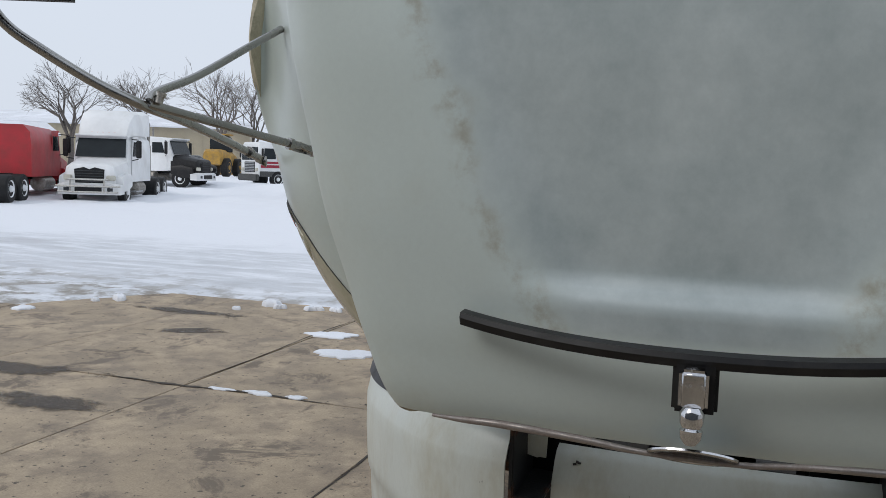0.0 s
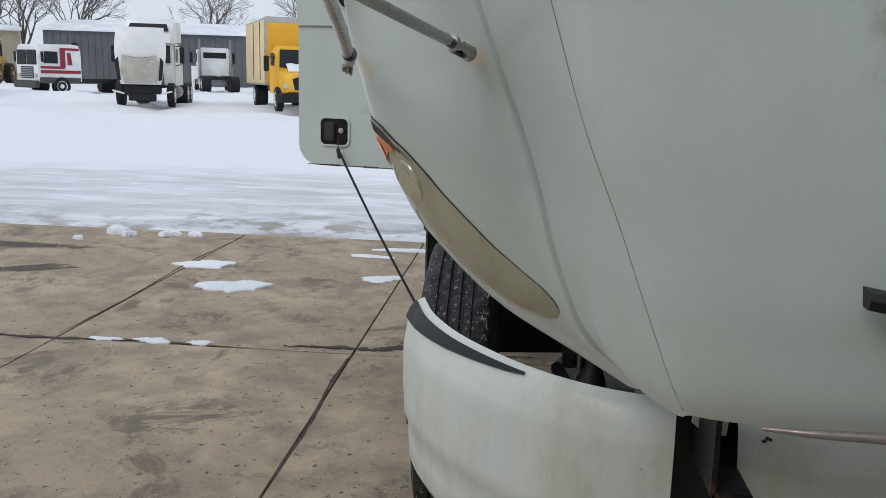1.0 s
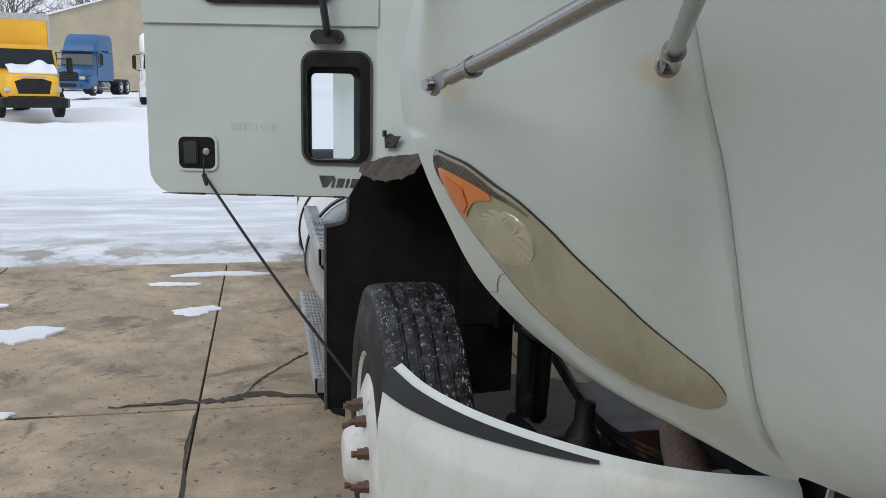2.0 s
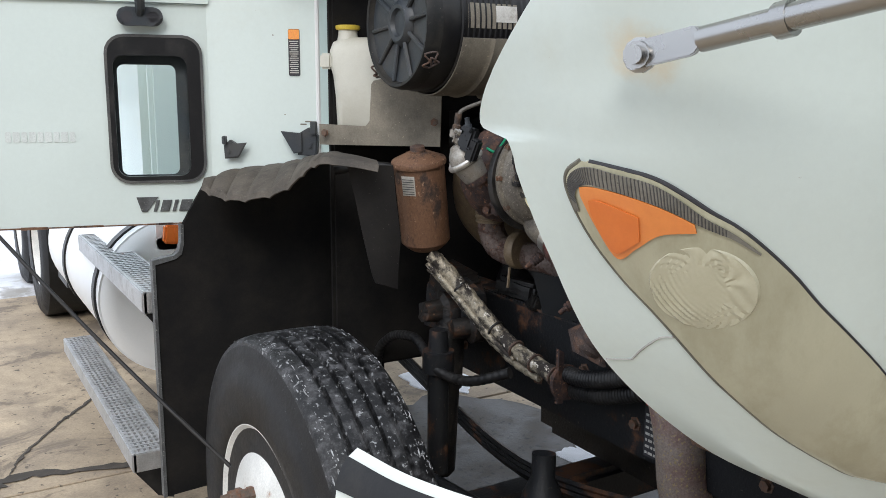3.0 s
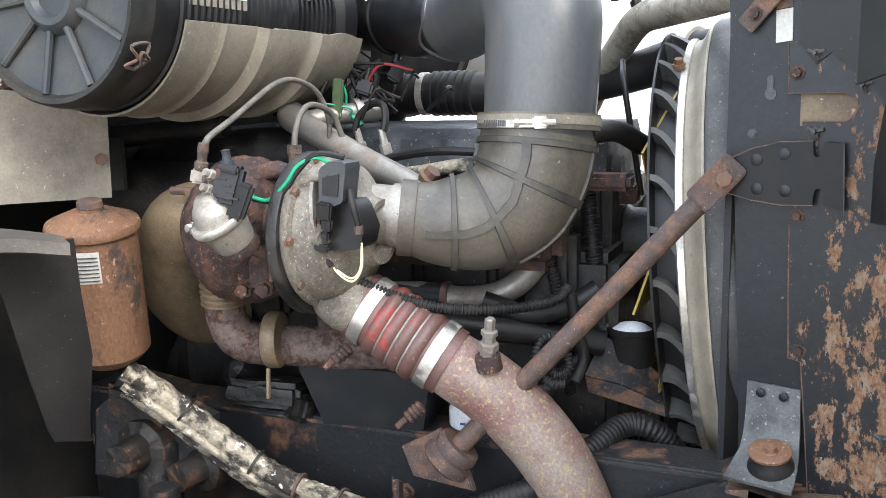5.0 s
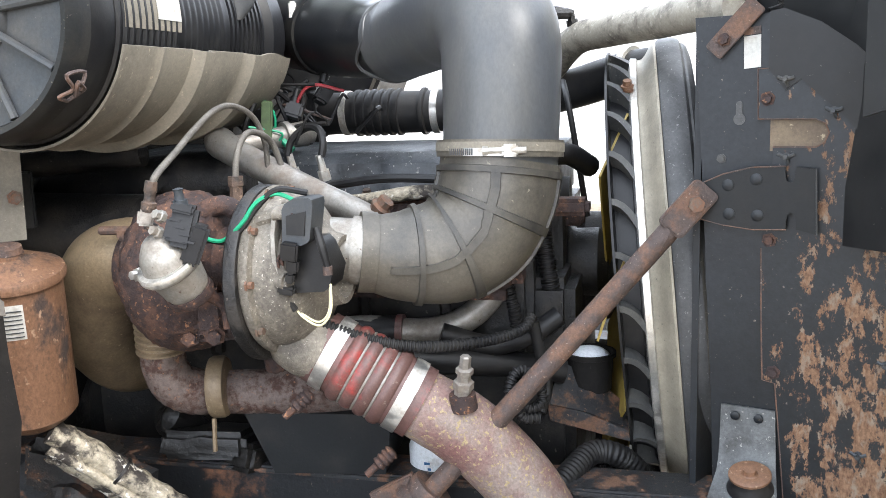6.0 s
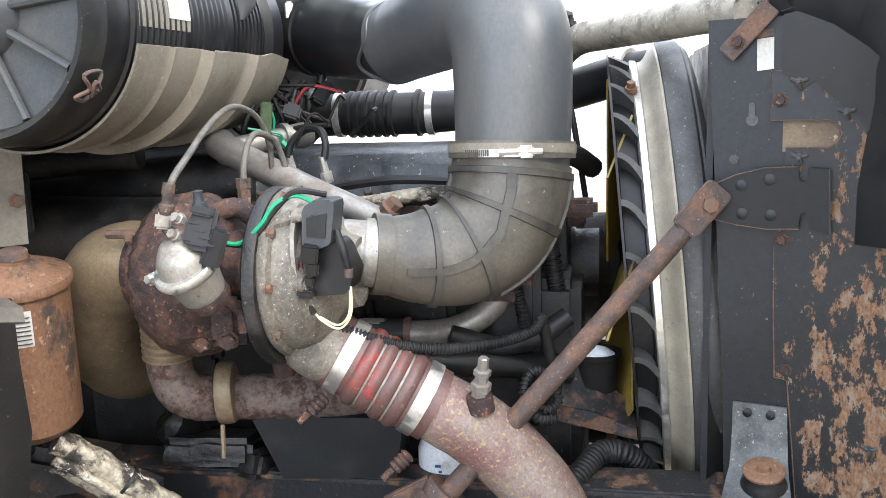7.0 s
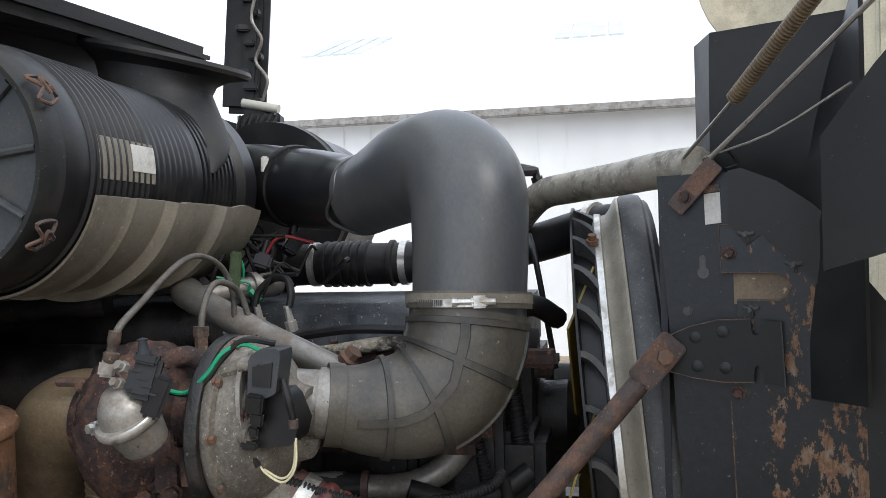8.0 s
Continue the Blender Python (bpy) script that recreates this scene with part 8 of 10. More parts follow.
    lathe(bm, (-0.005, 1.122, 1.880), (0.08, 0.11, 0.02), [(0, 0.084), (0, 0.0895), (0.004, 0.0905), (0.022, 0.0905), (0.026, 0.0895), (0.026, 0.084)], 40)
    part("band_clamp", bm, "capring", truck)
    bm = B()
    box(bm, (-0.064, 1.175, 1.925), (0.016, 0.016, 0.036), (0, 0, 35), 0.003)
    part("clamp_bolt", bm, "clamp", truck)
    # crumpled lip where the moulded tube slips over the outlet pipe
    bm = B()
    ax = Vector((0.11, 0.13, 0.008)).normalized()
    s1, s2 = Vector((0, 0, 1)), ax.cross(Vector((0, 0, 1))).normalized()
    tube(bm, [Vector((-0.158, 0.930, 1.848)) + (s1 * math.cos(a) + s2 * math.sin(a)) * 0.0785 + ax * (0.022 * math.sin(2 * a) + 0.012 * math.sin(5 * a)) for a in np.linspace(0, 2 * math.pi, 49)], 0.0035, 6, 1)
    part("tube_lip", bm, "intake", up)


build_intake()


def build_air_cleaner():
    A, X = Vector((-0.805, 1.330, 1.866)), Vector((1, 0.01, 0.01)).normalized()
    R = 0.176
    bm = B()
    prof = [(0.035, 0.10), (0.04, R - 0.004), (0.055, R), (0.085, R)]
    for i in range(10):
        d = 0.092 + i * 0.0165
        prof += [(d, R - 0.002), (d + 0.003, R + 0.0025), (d + 0.007, R + 0.0025), (d + 0.010, R - 0.002)]
    prof += [(0.262, R - 0.004)]
    for i in range(8):
        d = 0.27 + i * 0.019
        prof += [(d, R - 0.005), (d + 0.004, R - 0.0030), (d + 0.010, R - 0.0030), (d + 0.014, R - 0.005)]
    for i in range(9):
        d = 0.426 + i * 0.0175
        prof += [(d, R - 0.004), (d + 0.008, R - 0.004), (d + 0.0095, R - 0.015), (d + 0.016, R - 0.015)]
    prof += [(0.585, R - 0.01), (0.60, R + 0.004), (0.652, R + 0.004), (0.66, R - 0.02), (0.67, 0.092), (0.70, 0.083), (0.83, 0.083)]
    lathe(bm, A, X, prof, 72)
    ac = part("air_cleaner", bm, "black", truck, "black ribbed air cleaner canister")
    bm = B()
    lathe(bm, A, X, [(0.05, R - 0.004), (0.02, R - 0.004), (0.006, R - 0.007), (-0.002, R - 0.012), (0.0, R - 0.020), (0.012, R - 0.023), (0.014, R - 0.025), (0.02, R - 0.03)], 72)
    part("cap_rim", bm, "capring", ac, "dusty rim of the end cap")
    bm = B()
    lathe(bm, A, X, [(0.024, R - 0.0235), (0.014, R - 0.0235), (0.020, 0.062), (0.010, 0.057), (0.002, 0.047), (0.004, 0.037), (0.014, 0.031), (0.012, 0)], 72)
    cap = part("end_cap", bm, "cap", ac, "grey plastic end cap with radial ribs")
    for k in range(10):
        a = math.radians(36 * k - 6)
        u = Vector((0, math.cos(a), math.sin(a)))
        bm = B()
        tube(bm, [A + X * 0.014 + u * 0.056, A + X * 0.012 + u * (R - 0.025)], 0.0062, 8, 1)
        part("cap_rib", bm, "cap", ac)
    for a in (-2.56, -0.75, 0.75, 2.62):
        u = Vector((0, math.cos(a - 0.0), math.sin(a)))
        v = Vector((0, -u.z, u.y))
        bm = B()
        q = A + X * 0.02 + u * (R + 0.004)
        tube(bm, [q + v * 0.022, q + v * 0.016 - X * 0.02, q + u * 0.006 - X * 0.008, q - v * 0.016 - X * 0.024, q - v * 0.022 + X * 0.01, q + u * 0.008 + X * 0.004, q + v * 0.006 + X * 0.024, q + v * 0.022], 0.0027, 6, 4)
        tube(bm, [q + u * 0.008 + v * 0.01, q + u * 0.01 - v * 0.012 - X * 0.01, q + u * 0.006 + X * 0.015], 0.003, 6, 4)
        part("cap_clip", bm, "rod", ac, "rusty wire clip")
    # paper label round the canister
    bm = B()
    rows = []
    for d in (0.112, 0.262):
        rows.append([A + X * d + Vector((0, math.cos(a), math.sin(a))) * (R + 0.0015) for a in np.linspace(2.90, 3.25, 14)])
    sheet(bm, rows, 0.001)
    lab = part("paper_label", bm, "shield", ac, "worn paper label, half torn")
    bm = B()
    rows = []
    for d in (0.195, 0.26):
        rows.append([A + X * d + Vector((0, math.cos(a), math.sin(a))) * (R + 0.0030) for a in np.linspace(2.93, 3.16, 8)])
    sheet(bm, rows, 0.001)
    part("label_patch", bm, "label", ac)
    # heat shield below: corrugated sheet
    bm = B()
    rows = []
    for i in range(81):
        d = 0.095 + 0.575 * i / 80
        bump = 0.016 * (min(1, 3 * max(0, 1 - abs(d - 0.31) / 0.024)) + min(1, 3 * max(0, 1 - abs(d - 0.49) / 0.024)) + 0.4 * max(0, 1 - abs(d - 0.19) / 0.010))
        rows.append([A + X * d + Vector((0, math.cos(a), math.sin(a))) * (R + 0.012 + bump) for a in np.linspace(3.38 + 0.02 * math.sin(d * 40) * (d > 0.5), 5.0, 26)])
    sheet(bm, rows, 0.004)
    part("heat_shield", bm, "shield", ac, "dusty sheet-metal heat shield with pressed ribs")
    # snorkel on top
    bm = B()
    loops = []
    for z, cx, cy, r in ((1.885, -0.33, 1.168, 0.010), (1.91, -0.305, 1.185, 0.035), (1.95, -0.27, 1.23, 0.070), (1.99, -0.245, 1.28, 0.092), (2.03, -0.228, 1.315, 0.103), (2.06, -0.223, 1.33, 0.107), (2.085, -0.215, 1.33, 0.112), (2.105, -0.20, 1.33, 0.126), (2.118, -0.19, 1.33, 0.148), (2.124, -0.185, 1.33, 0.163), (2.132, -0.183, 1.33, 0.168), (2.140, -0.183, 1.33, 0.165), (2.140, -0.183, 1.33, 0.145), (2.10, -0.2, 1.33, 0.10), (2.0, -0.22, 1.33, 0.09)):
        loops.append([Vector((cx + r * math.cos(a), cy + r * math.sin(a), z + 0.06 * r * math.cos(a) + 0.24 * max(0.0, min(1.0, (z - 2.03) / 0.09)) * r * math.sin(a))) for a in np.linspace(0, 2 * math.pi, 48, endpoint=False)])
    rings(bm, loops, cap=True)
    part("snorkel", bm, "capring", ac, "black rubber intake snorkel with flared lip")


build_air_cleaner()


def build_tank_and_can():
    bm = B()
    loops = []
    to, tu, tn = Vector((-0.875, 1.655, 0)), Vector((0.745, -0.667, 0)).normalized(), Vector((0.667, 0.745, 0)).normalized()
    for z, u0, u1, n0, n1 in ((1.560, 0.045, 0.285, 0.020, 0.100), (1.570, 0.035, 0.295, 0.012, 0.108), (1.68, 0.030, 0.300, 0.010, 0.110), (1.735, 0.024, 0.302, 0.010, 0.110), (1.76, 0.016, 0.302, 0.010, 0.110), (1.805, 0.014, 0.300, 0.012, 0.110), (1.830, 0.022, 0.290, 0.020, 0.104), (1.843, 0.045, 0.27, 0.035, 0.09)):
        loops.append([to + tu * ((u0 + u1) / 2 + a) + tn * ((n0 + n1) / 2 + b) + Vector((0, 0, z)) for a, b in rounded(u1 - u0, n1 - n0, 0.028, 5)])
    rings(bm, loops)
    neck = to + tu * 0.062 + tn * 0.06
    lathe(bm, neck + Vector((0, 0, 1.832)), (0, 0, 1), [(0, 0.032), (0.02, 0.028), (0.035, 0.028), (0.035, 0)], 20)
    tank = part("washer_tank", bm, "tank", truck, "milky plastic washer tank")
    bm = B()
    lathe(bm, neck + Vector((0, 0, 1.865)), (0, 0, 1), [(0, 0.033), (0.004, 0.036), (0.012, 0.036), (0.014, 0.03), (0.014, 0)], 24)
    part("tank_cap", bm, "yellow", tank, "yellow cap")
    bm = B()
    box(bm, to + tu * 0.008 + tn * 0.02 + Vector((0, 0, 1.775)), (0.035, 0.02, 0.045), (0, 0, -42), 0.006)
    part("tank_lug", bm, "tank", tank)
    bm = B()
    u = Vector((0.745, -0.667, 0)).normalized()
    slab(bm, [(-0.01, 0), (0.35, 0.0), (0.355, 0.17), (0.33, 0.19), (0.23, 0.20), (0.155, 0.185), (0.148, 0.175), (0.142, 0.07), (0.13, 0.055), (-0.01, 0.06)], (-0.875, 1.655, 1.535), u, (0, 0, 1), -0.008)
    br = part("tank_bracket", bm, "shield", truck, "dusty sheet-metal bracket under the washer tank")
    for a, b in ((0.01, 0.035), (0.335, 0.07)):
        bm = B()
        hex_bolt(bm, Vector((-0.875, 1.655, 1.535)) + u * a + Vector((0, -0.008, b)) + Vector((-0.01, -0.006, 0)), (-0.62, -0.78, 0), 0.008, 0.008)
        part("bracket_bolt", bm, "bolt", br)
    bm = B()
    tube(bm, [(-0.90, 1.52, 1.47), (-0.83, 1.47, 1.485), (-0.76, 1.42, 1.48), (-0.70, 1.42, 1.45)], 0.012, 10, 5)
    part("coolant_hose", bm, "hose", truck)
    # rust-coloured can
    p, d = Vector((-0.668, 1.405, 1.262)), Vector((-0.045, -0.03, 0.26)).normalized()
    bm = B()
    lathe(bm, p, d, [(-0.012, 0), (-0.012, 0.045), (0.0, 0.06), (0.012, 0.070), (0.235, 0.0705), (0.237, 0.064), (0.24, 0.064)], 44)
    can = part("fluid_reservoir", bm, "can", truck, "rusty orange metal reservoir with a lid")
    bm = B()
    lathe(bm, p, d, [(0.236, 0.066), (0.236, 0.0765), (0.243, 0.0775), (0.25, 0.075), (0.262, 0.048), (0.268, 0.035), (0.27, 0.022), (0.275, 0.022), (0.275, 0.0)], 44)
    part("reservoir_lid", bm, "can", can)
    bm = B()
    lathe(bm, p, d, [(0.272, 0.014), (0.276, 0.021), (0.286, 0.020), (0.288, 0.016), (0.288, 0)], 20)
    part("filler_cap", bm, "rod", can)
    bm = B()
    rows = []
    for h in (0.150, 0.205):
        rows.append([p + d * h + Vector((math.cos(a), math.sin(a), 0)) * 0.0722 for a in np.linspace(3.42, 3.98, 10)])
    sheet(bm, rows, 0.0012)
    part("reservoir_label", bm, "label", can, "white printed label")
    bm = B()
    for i in range(7):
        rows = [[p + d * (0.154 + i * 0.0068 + k * 0.0017) + Vector((math.cos(a), math.sin(a), 0)) * 0.0742 for a in np.linspace(3.46, 3.94, 10)] for k in (0, 1)]
        sheet(bm, rows, 0.0006)
    part("label_print", bm, "cap", can)
    # foil-wrapped pipe
    bm = B()
    W = [(-0.672, 1.372, 1.235), (-0.648, 1.335, 1.20), (-0.61, 1.26, 1.125), (-0.585, 1.17, 1.055), (-0.575, 1.08, 1.015), (-0.575, 0.98, 0.998), (-0.572, 0.89, 0.985)]
    path = spline(W, 14)
    rnd = random.Random(4)
    rad = [0.0205 + rnd.uniform(-0.0018, 0.0022) for _ in path]
    tube(bm, path, rad, 40, 1)
    roughen(bm, 0.0024, 75, 1)
    wrap = part("wrapped_pipe", bm, "wrap", truck, "pipe wrapped in tattered foil heat wrap")
    bm = B()
    tube(bm, [Vector(q) + Vector((0.006, 0.010, -0.038)) for q in W[:6]], [0.015, 0.017, 0.017, 0.017, 0.014, 0.009], 30, 14)
    roughen(bm, 0.003, 60, 2)
    part("wrapped_hose", bm, "wrap", wrap)
    bm = B()
    tube(bm, [Vector(q) + Vector((-0.014, -0.004, -0.024)) for q in W[:5]], [0.008, 0.009, 0.009, 0.008, 0.005], 18, 14)
    roughen(bm, 0.0018, 90, 6)
    part("wrapped_hose", bm, "wrap", wrap)
    for f in (0.28, 0.5, 0.66, 0.8, 0.95):
        i = int(f * (len(path) - 1))
        bm = B()
        t = (path[min(i + 1, len(path) - 1)] - path[i - 1]).normalized()
        lathe(bm, path[i], t, [(0, 0.022), (0, 0.0262), (0.005, 0.0262), (0.005, 0.022)], 20)
        part("wrap_tie", bm, "block" if f < 0.6 else "rod", wrap)
    # black hoses beyond
    for k, (dz, dx) in enumerate(((0.022, 0.0), (-0.022, 0.02))):
        bm = B()
        tube(bm, [(-0.572 + dx, 0.90, 0.985 + dz), (-0.568 + dx, 0.82, 0.99 + dz), (-0.555 + dx, 0.74, 1.01 + dz), (-0.52 + dx, 0.64, 1.05 + dz), (-0.44 + dx, 0.585, 1.085 + dz), (-0.37 + dx, 0.545, 1.105 + dz), (-0.35, 0.50, 1.095 + dz), (-0.33, 0.46, 1.05 + dz), (-0.3, 0.44, 0.98 + dz)], 0.0205, 14, 6, wave=0.0016 if k else 0.0008, pitch=0.009)
        part("coolant_hose", bm, "hose", truck, "black corrugated hose")
    bm = B()
    lathe(bm, (-0.573, 0.885, 0.986), (0, -1, 0.05), [(0, 0.03), (0, 0.045), (0.012, 0.045), (0.012, 0.03)], 20)
    slab(bm, [(0, -0.05), (0.016, -0.05), (0.016, 0.08), (0, 0.09)], (-0.60, 0.885, 0.985), (1, 0, 0), (0, 0, 1), 0.012)
    part("hose_bracket", bm, "rust", truck)


build_tank_and_can()


def build_pipes():
    # exhaust down-pipe from the turbine
    bm = B()
    tube(bm, [(-0.545, 1.235, 1.487), (-0.537, 1.285, 1.488), (-0.525, 1.335, 1.468), (-0.508, 1.375, 1.42), (-0.485, 1.40, 1.36), (-0.45, 1.41, 1.31), (-0.40, 1.41, 1.27), (-0.32, 1.41, 1.25)], [0.062, 0.072, 0.078, 0.078, 0.073, 0.066, 0.062, 0.06], 36, 7)
    ex = part("exhaust_pipe", bm, "exh", truck, "tan heat-stained exhaust elbow")
    bm = B()
    lathe(bm, (-0.55, 1.232, 1.487), (0.1, 1, 0), [(0, 0.06), (0, 0.072), (0.006, 0.076), (0.014, 0.076), (0.02, 0.072), (0.02, 0.06)], 36)
    box(bm, (-0.61, 1.245, 1.545), (0.025, 0.02, 0.02), bevel=0.004)
    lathe(bm, (-0.615, 1.285, 1.55), (0, -1, 0), [(0, 0.007), (0.06, 0.007), (0.06, 0)], 8)
    part("v_band_clamp", bm, "rod", ex, "brown v-band clamp")
    # bellows and crossover
    bm = B()
    tube(bm, [(-0.575, 1.222, 1.418), (-0.568, 1.226, 1.345)], 0.039, 24, 1, wave=0.0028, pitch=0.0115)
    part("bellows", bm, "exh", truck, "bronze-coloured exhaust bellows")
    bm = B()
    tube(bm, [(-0.568, 1.226, 1.35), (-0.562, 1.228, 1.315), (-0.55, 1.218, 1.280), (-0.530, 1.195, 1.262), (-0.505, 1.16, 1.254), (-0.48, 1.09, 1.250), (-0.455, 1.02, 1.246), (-0.42, 0.95, 1.245), (-0.36, 0.92, 1.25), (-0.28, 0.92, 1.26)], [0.036, 0.036, 0.038, 0.039, 0.037, 0.038, 0.046, 0.05, 0.05, 0.05], 40, 12)
    roughen(bm, 0.0018, 130, 3)
    co = part("crossover_pipe", bm, "pitpipe", truck, "rusty exhaust crossover pipe")
    bm = B()
    lathe(bm, (-0.528, 1.165, 1.270), (0.28, -1, 0.02), [(0, 0.04), (0, 0.049), (0.005, 0.052), (0.022, 0.052), (0.027, 0.049), (0.027, 0.04)], 36)
    tube(bm, [(-0.555, 1.15, 1.225), (-0.56, 1.15, 1.17)], 0.004, 6, 1)
    part("v_band_clamp", bm, "exh", co)
    bm = B()
    slab(bm, [(0, 0), (0.26, 0.0), (0.245, -0.105), (0.05, -0.11)], (-0.50, 1.125, 1.218), (0.08, -1, 0), (0, 0, 1), -0.16, 0.006)
    part("heat_box", bm, "boxblack", truck, "black box under the crossover pipe")
    # red silicone hose with two steel bands
    a, b = Vector((-0.568, 0.950, 1.362)), Vector((-0.548, 0.795, 1.268))
    d = (b - a).normalized()
    L = (b - a).length
    bm = B()
    prof = [(0, 0.0545), (0.0, 0.0585)]
    for i in range(101):
        x = L * i / 100
        k = 0.0065 * abs(math.sin(math.pi * (x / L - 0.24) / 0.13)) ** 0.7 if 0.24 * L < x < 0.76 * L else 0
        prof.append((x, 0.0585 + k))
    prof += [(L, 0.0545)]
    lathe(bm, a, d, prof, 40)
    hose = part("charge_hose", bm, "red_hose", truck, "faded red silicone hump hose")
    for x in (0.075 * L, 0.79 * L):
        bm = B()
        lathe(bm, a, d, [(x, 0.058), (x, 0.0612), (x + 0.022, 0.0612), (x + 0.022, 0.058)], 44)
        part("hose_band", bm, "clamp", hose, "bright steel band")
    for x in (0.362, 0.492, 0.622):
        bm = B()
        lathe(bm, a, d, [(x * L, 0.055), (x * L, 0.0615), (x * L + 0.003, 0.0625), (x * L + 0.004, 0.0615), (x * L + 0.004, 0.055)], 40)
        part("hose_wire", bm, "steel", hose)
    for p in ((-0.60, 0.955, 1.295), (-0.59, 0.83, 1.205)):
        bm = B()
        p = Vector(p)
        q = Vector((-0.02, 0.05, -0.045)).normalized()
        lathe(bm, p, q, [(0, 0.008), (0.004, 0.013), (0.008, 0.010), (0.012, 0.013), (0.016, 0.010), (0.02, 0.013), (0.024, 0.010), (0.03, 0.012), (0.034, 0.006), (0.055, 0.006), (0.055, 0)], 12)
        part("band_bolt", bm, "rust", hose)
    # charge pipe down to the cooler
    bm = B()
    tube(bm, [b - d * 0.02, b + d * 0.03, (-0.535, 0.74, 1.232), (-0.522, 0.69, 1.185), (-0.51, 0.632, 1.11), (-0.50, 0.592, 1.02), (-0.495, 0.568, 0.92), (-0.49, 0.548, 0.80), (-0.47, 0.48, 0.70), (-0.42, 0.38, 0.66)], [0.054, 0.056, 0.058, 0.059, 0.058, 0.057, 0.057, 0.057, 0.057, 0.057], 36, 7)
    cp = part("charge_pipe", bm, "rustpipe", truck, "rust-stained metal charge-air pipe")
    bm = B()
    s0 = Vector((-0.572, 0.722, 1.292))
    lathe(bm, s0, (-0.15, 0.05, 1), [(-0.02, 0.022), (0.004, 0.02), (0.006, 0.0), ], 16)
    part("sensor_base", bm, "rust", cp)
    bm = B()
    lathe(bm, s0, (-0.2, -0.15, 1), [(0.0, 0.013), (0.012, 0.013), (0.014, 0.016), (0.026, 0.016), (0.028, 0.011), (0.038, 0.010), (0.04, 0.0135), (0.048, 0.0135), (0.05, 0.0085), (0.068, 0.0085), (0.07, 0.006), (0.07, 0)], 6)
    part("pressure_sensor", bm, "steel", cp, "brass and steel sensor fitting")
    # aluminium tube from the manifold to the compressor inlet
    bm = B()
    tube(bm, [(-0.22, 1.25, 1.64), (-0.275, 1.247, 1.668), (-0.31, 1.225, 1.662), (-0.335, 1.14, 1.625), (-0.36, 1.04, 1.583), (-0.395, 0.925, 1.54), (-0.42, 0.86, 1.51)], [0.028, 0.028, 0.0275, 0.026, 0.0255, 0.025, 0.025], 22, 6)
    part("crossover_tube", bm, "steel", truck, "dull aluminium cross tube")
    bm = B()
    lathe(bm, (-0.40, 0.905, 1.545), (-0.1, -0.6, 0.6), [(0, 0.012), (0.02, 0.02), (0.024, 0.014), (0.036, 0.014), (0.036, 0)], 8)
    part("tube_fitting", bm, "bolt", truck)
    bm = B()
    tube(bm, [(-0.245, 1.245, 1.655), (-0.18, 1.185, 1.668), (-0.11, 1.13, 1.675)], 0.021, 16, 4)
    lathe(bm, (-0.16, 1.17, 1.670), (0.7, -0.6, 0.08), [(0, 0.022), (0, 0.030), (0.012, 0.030), (0.014, 0.024), (0.05, 0.026), (0.05, 0.022)], 16)
    part("joint_tube", bm, "steel", truck)
    bm = B()
    box(bm, (-0.44, 1.22, 1.135), (0.12, 0.16, 0.05), (0, 12, 6), 0.012)
    box(bm, (-0.45, 1.14, 1.115), (0.08, 0.07, 0.05), (0, 20, -20), 0.01)
    lathe(bm, (-0.43, 1.29, 1.16), (-0.6, 0.2, 0.5), [(-0.05, 0.03), (0.0, 0.035), (0.04, 0.03), (0.05, 0)], 14)
    bmesh.ops.subdivide_edges(bm, edges=bm.edges, cuts=3, use_grid_fill=True)
    roughen(bm, 0.007, 34, 5)
    part("oil_cooler", bm, "flake", truck, "oily casting with flaking white coating")
    bm = B()
    tube(bm, [(-0.38, 0.985, 1.33), (-0.37, 0.93, 1.332), (-0.355, 0.86, 1.328), (-0.345, 0.80, 1.335), (-0.335, 0.75, 1.36), (-0.325, 0.715, 1.40), (-0.3, 0.70, 1.44)], [0.028, 0.028, 0.024, 0.0235, 0.0235, 0.0235, 0.0235], 22, 6)
    sp = part("coolant_pipe", bm, "steel", truck, "bright bent steel pipe")
    bm = B()
    tube(bm, [(-0.39, 1.0, 1.328), (-0.36, 0.88, 1.33)], 0.029, 20, 1)
    part("pipe_sleeve", bm, "hose", sp)
    bm = B()
    lathe(bm, (-0.362, 0.885, 1.33), (0.1, -1, 0), [(0, 0.029), (0, 0.031), (0.012, 0.031), (0.012, 0.029)], 20)
    part("pipe_clamp", bm, "red_hose", sp)
    # oil feed and drain hoses of the turbo
    bm = B()
    H = [(-0.755, 1.099, 1.632), (-0.742, 1.097, 1.648), (-0.655, 1.118, 1.672), (-0.575, 1.132, 1.700), (-0.51, 1.131, 1.728), (-0.45, 1.129, 1.735), (-0.39, 1.122, 1.715), (-0.362, 1.116, 1.67), (-0.36, 1.114, 1.62)]
    tube(bm, H, 0.0050, 12, 7)
    part("oil_feed_hose", bm, "braid", truck, "grey braided oil hose")
    bm = B()
    tube(bm, [(-0.488, 1.113, 1.585), (-0.485, 1.112, 1.64), (-0.46, 1.11, 1.68), (-0.42, 1.108, 1.69), (-0.37, 1.10, 1.67), (-0.35, 1.09, 1.62)], 0.0056, 12, 7)
    of2 = part("oil_feed_hose", bm, "braid", truck)
    bm = B()
    lathe(bm, (-0.489, 1.113, 1.555), (0.02, 0, 1), [(0, 0.014), (0.02, 0.014), (0.022, 0.011), (0.05, 0.011), (0.05, 0.013), (0.066, 0.013), (0.066, 0)], 8)
    part("hose_end", bm, "rustcast", of2)
    bm = B()
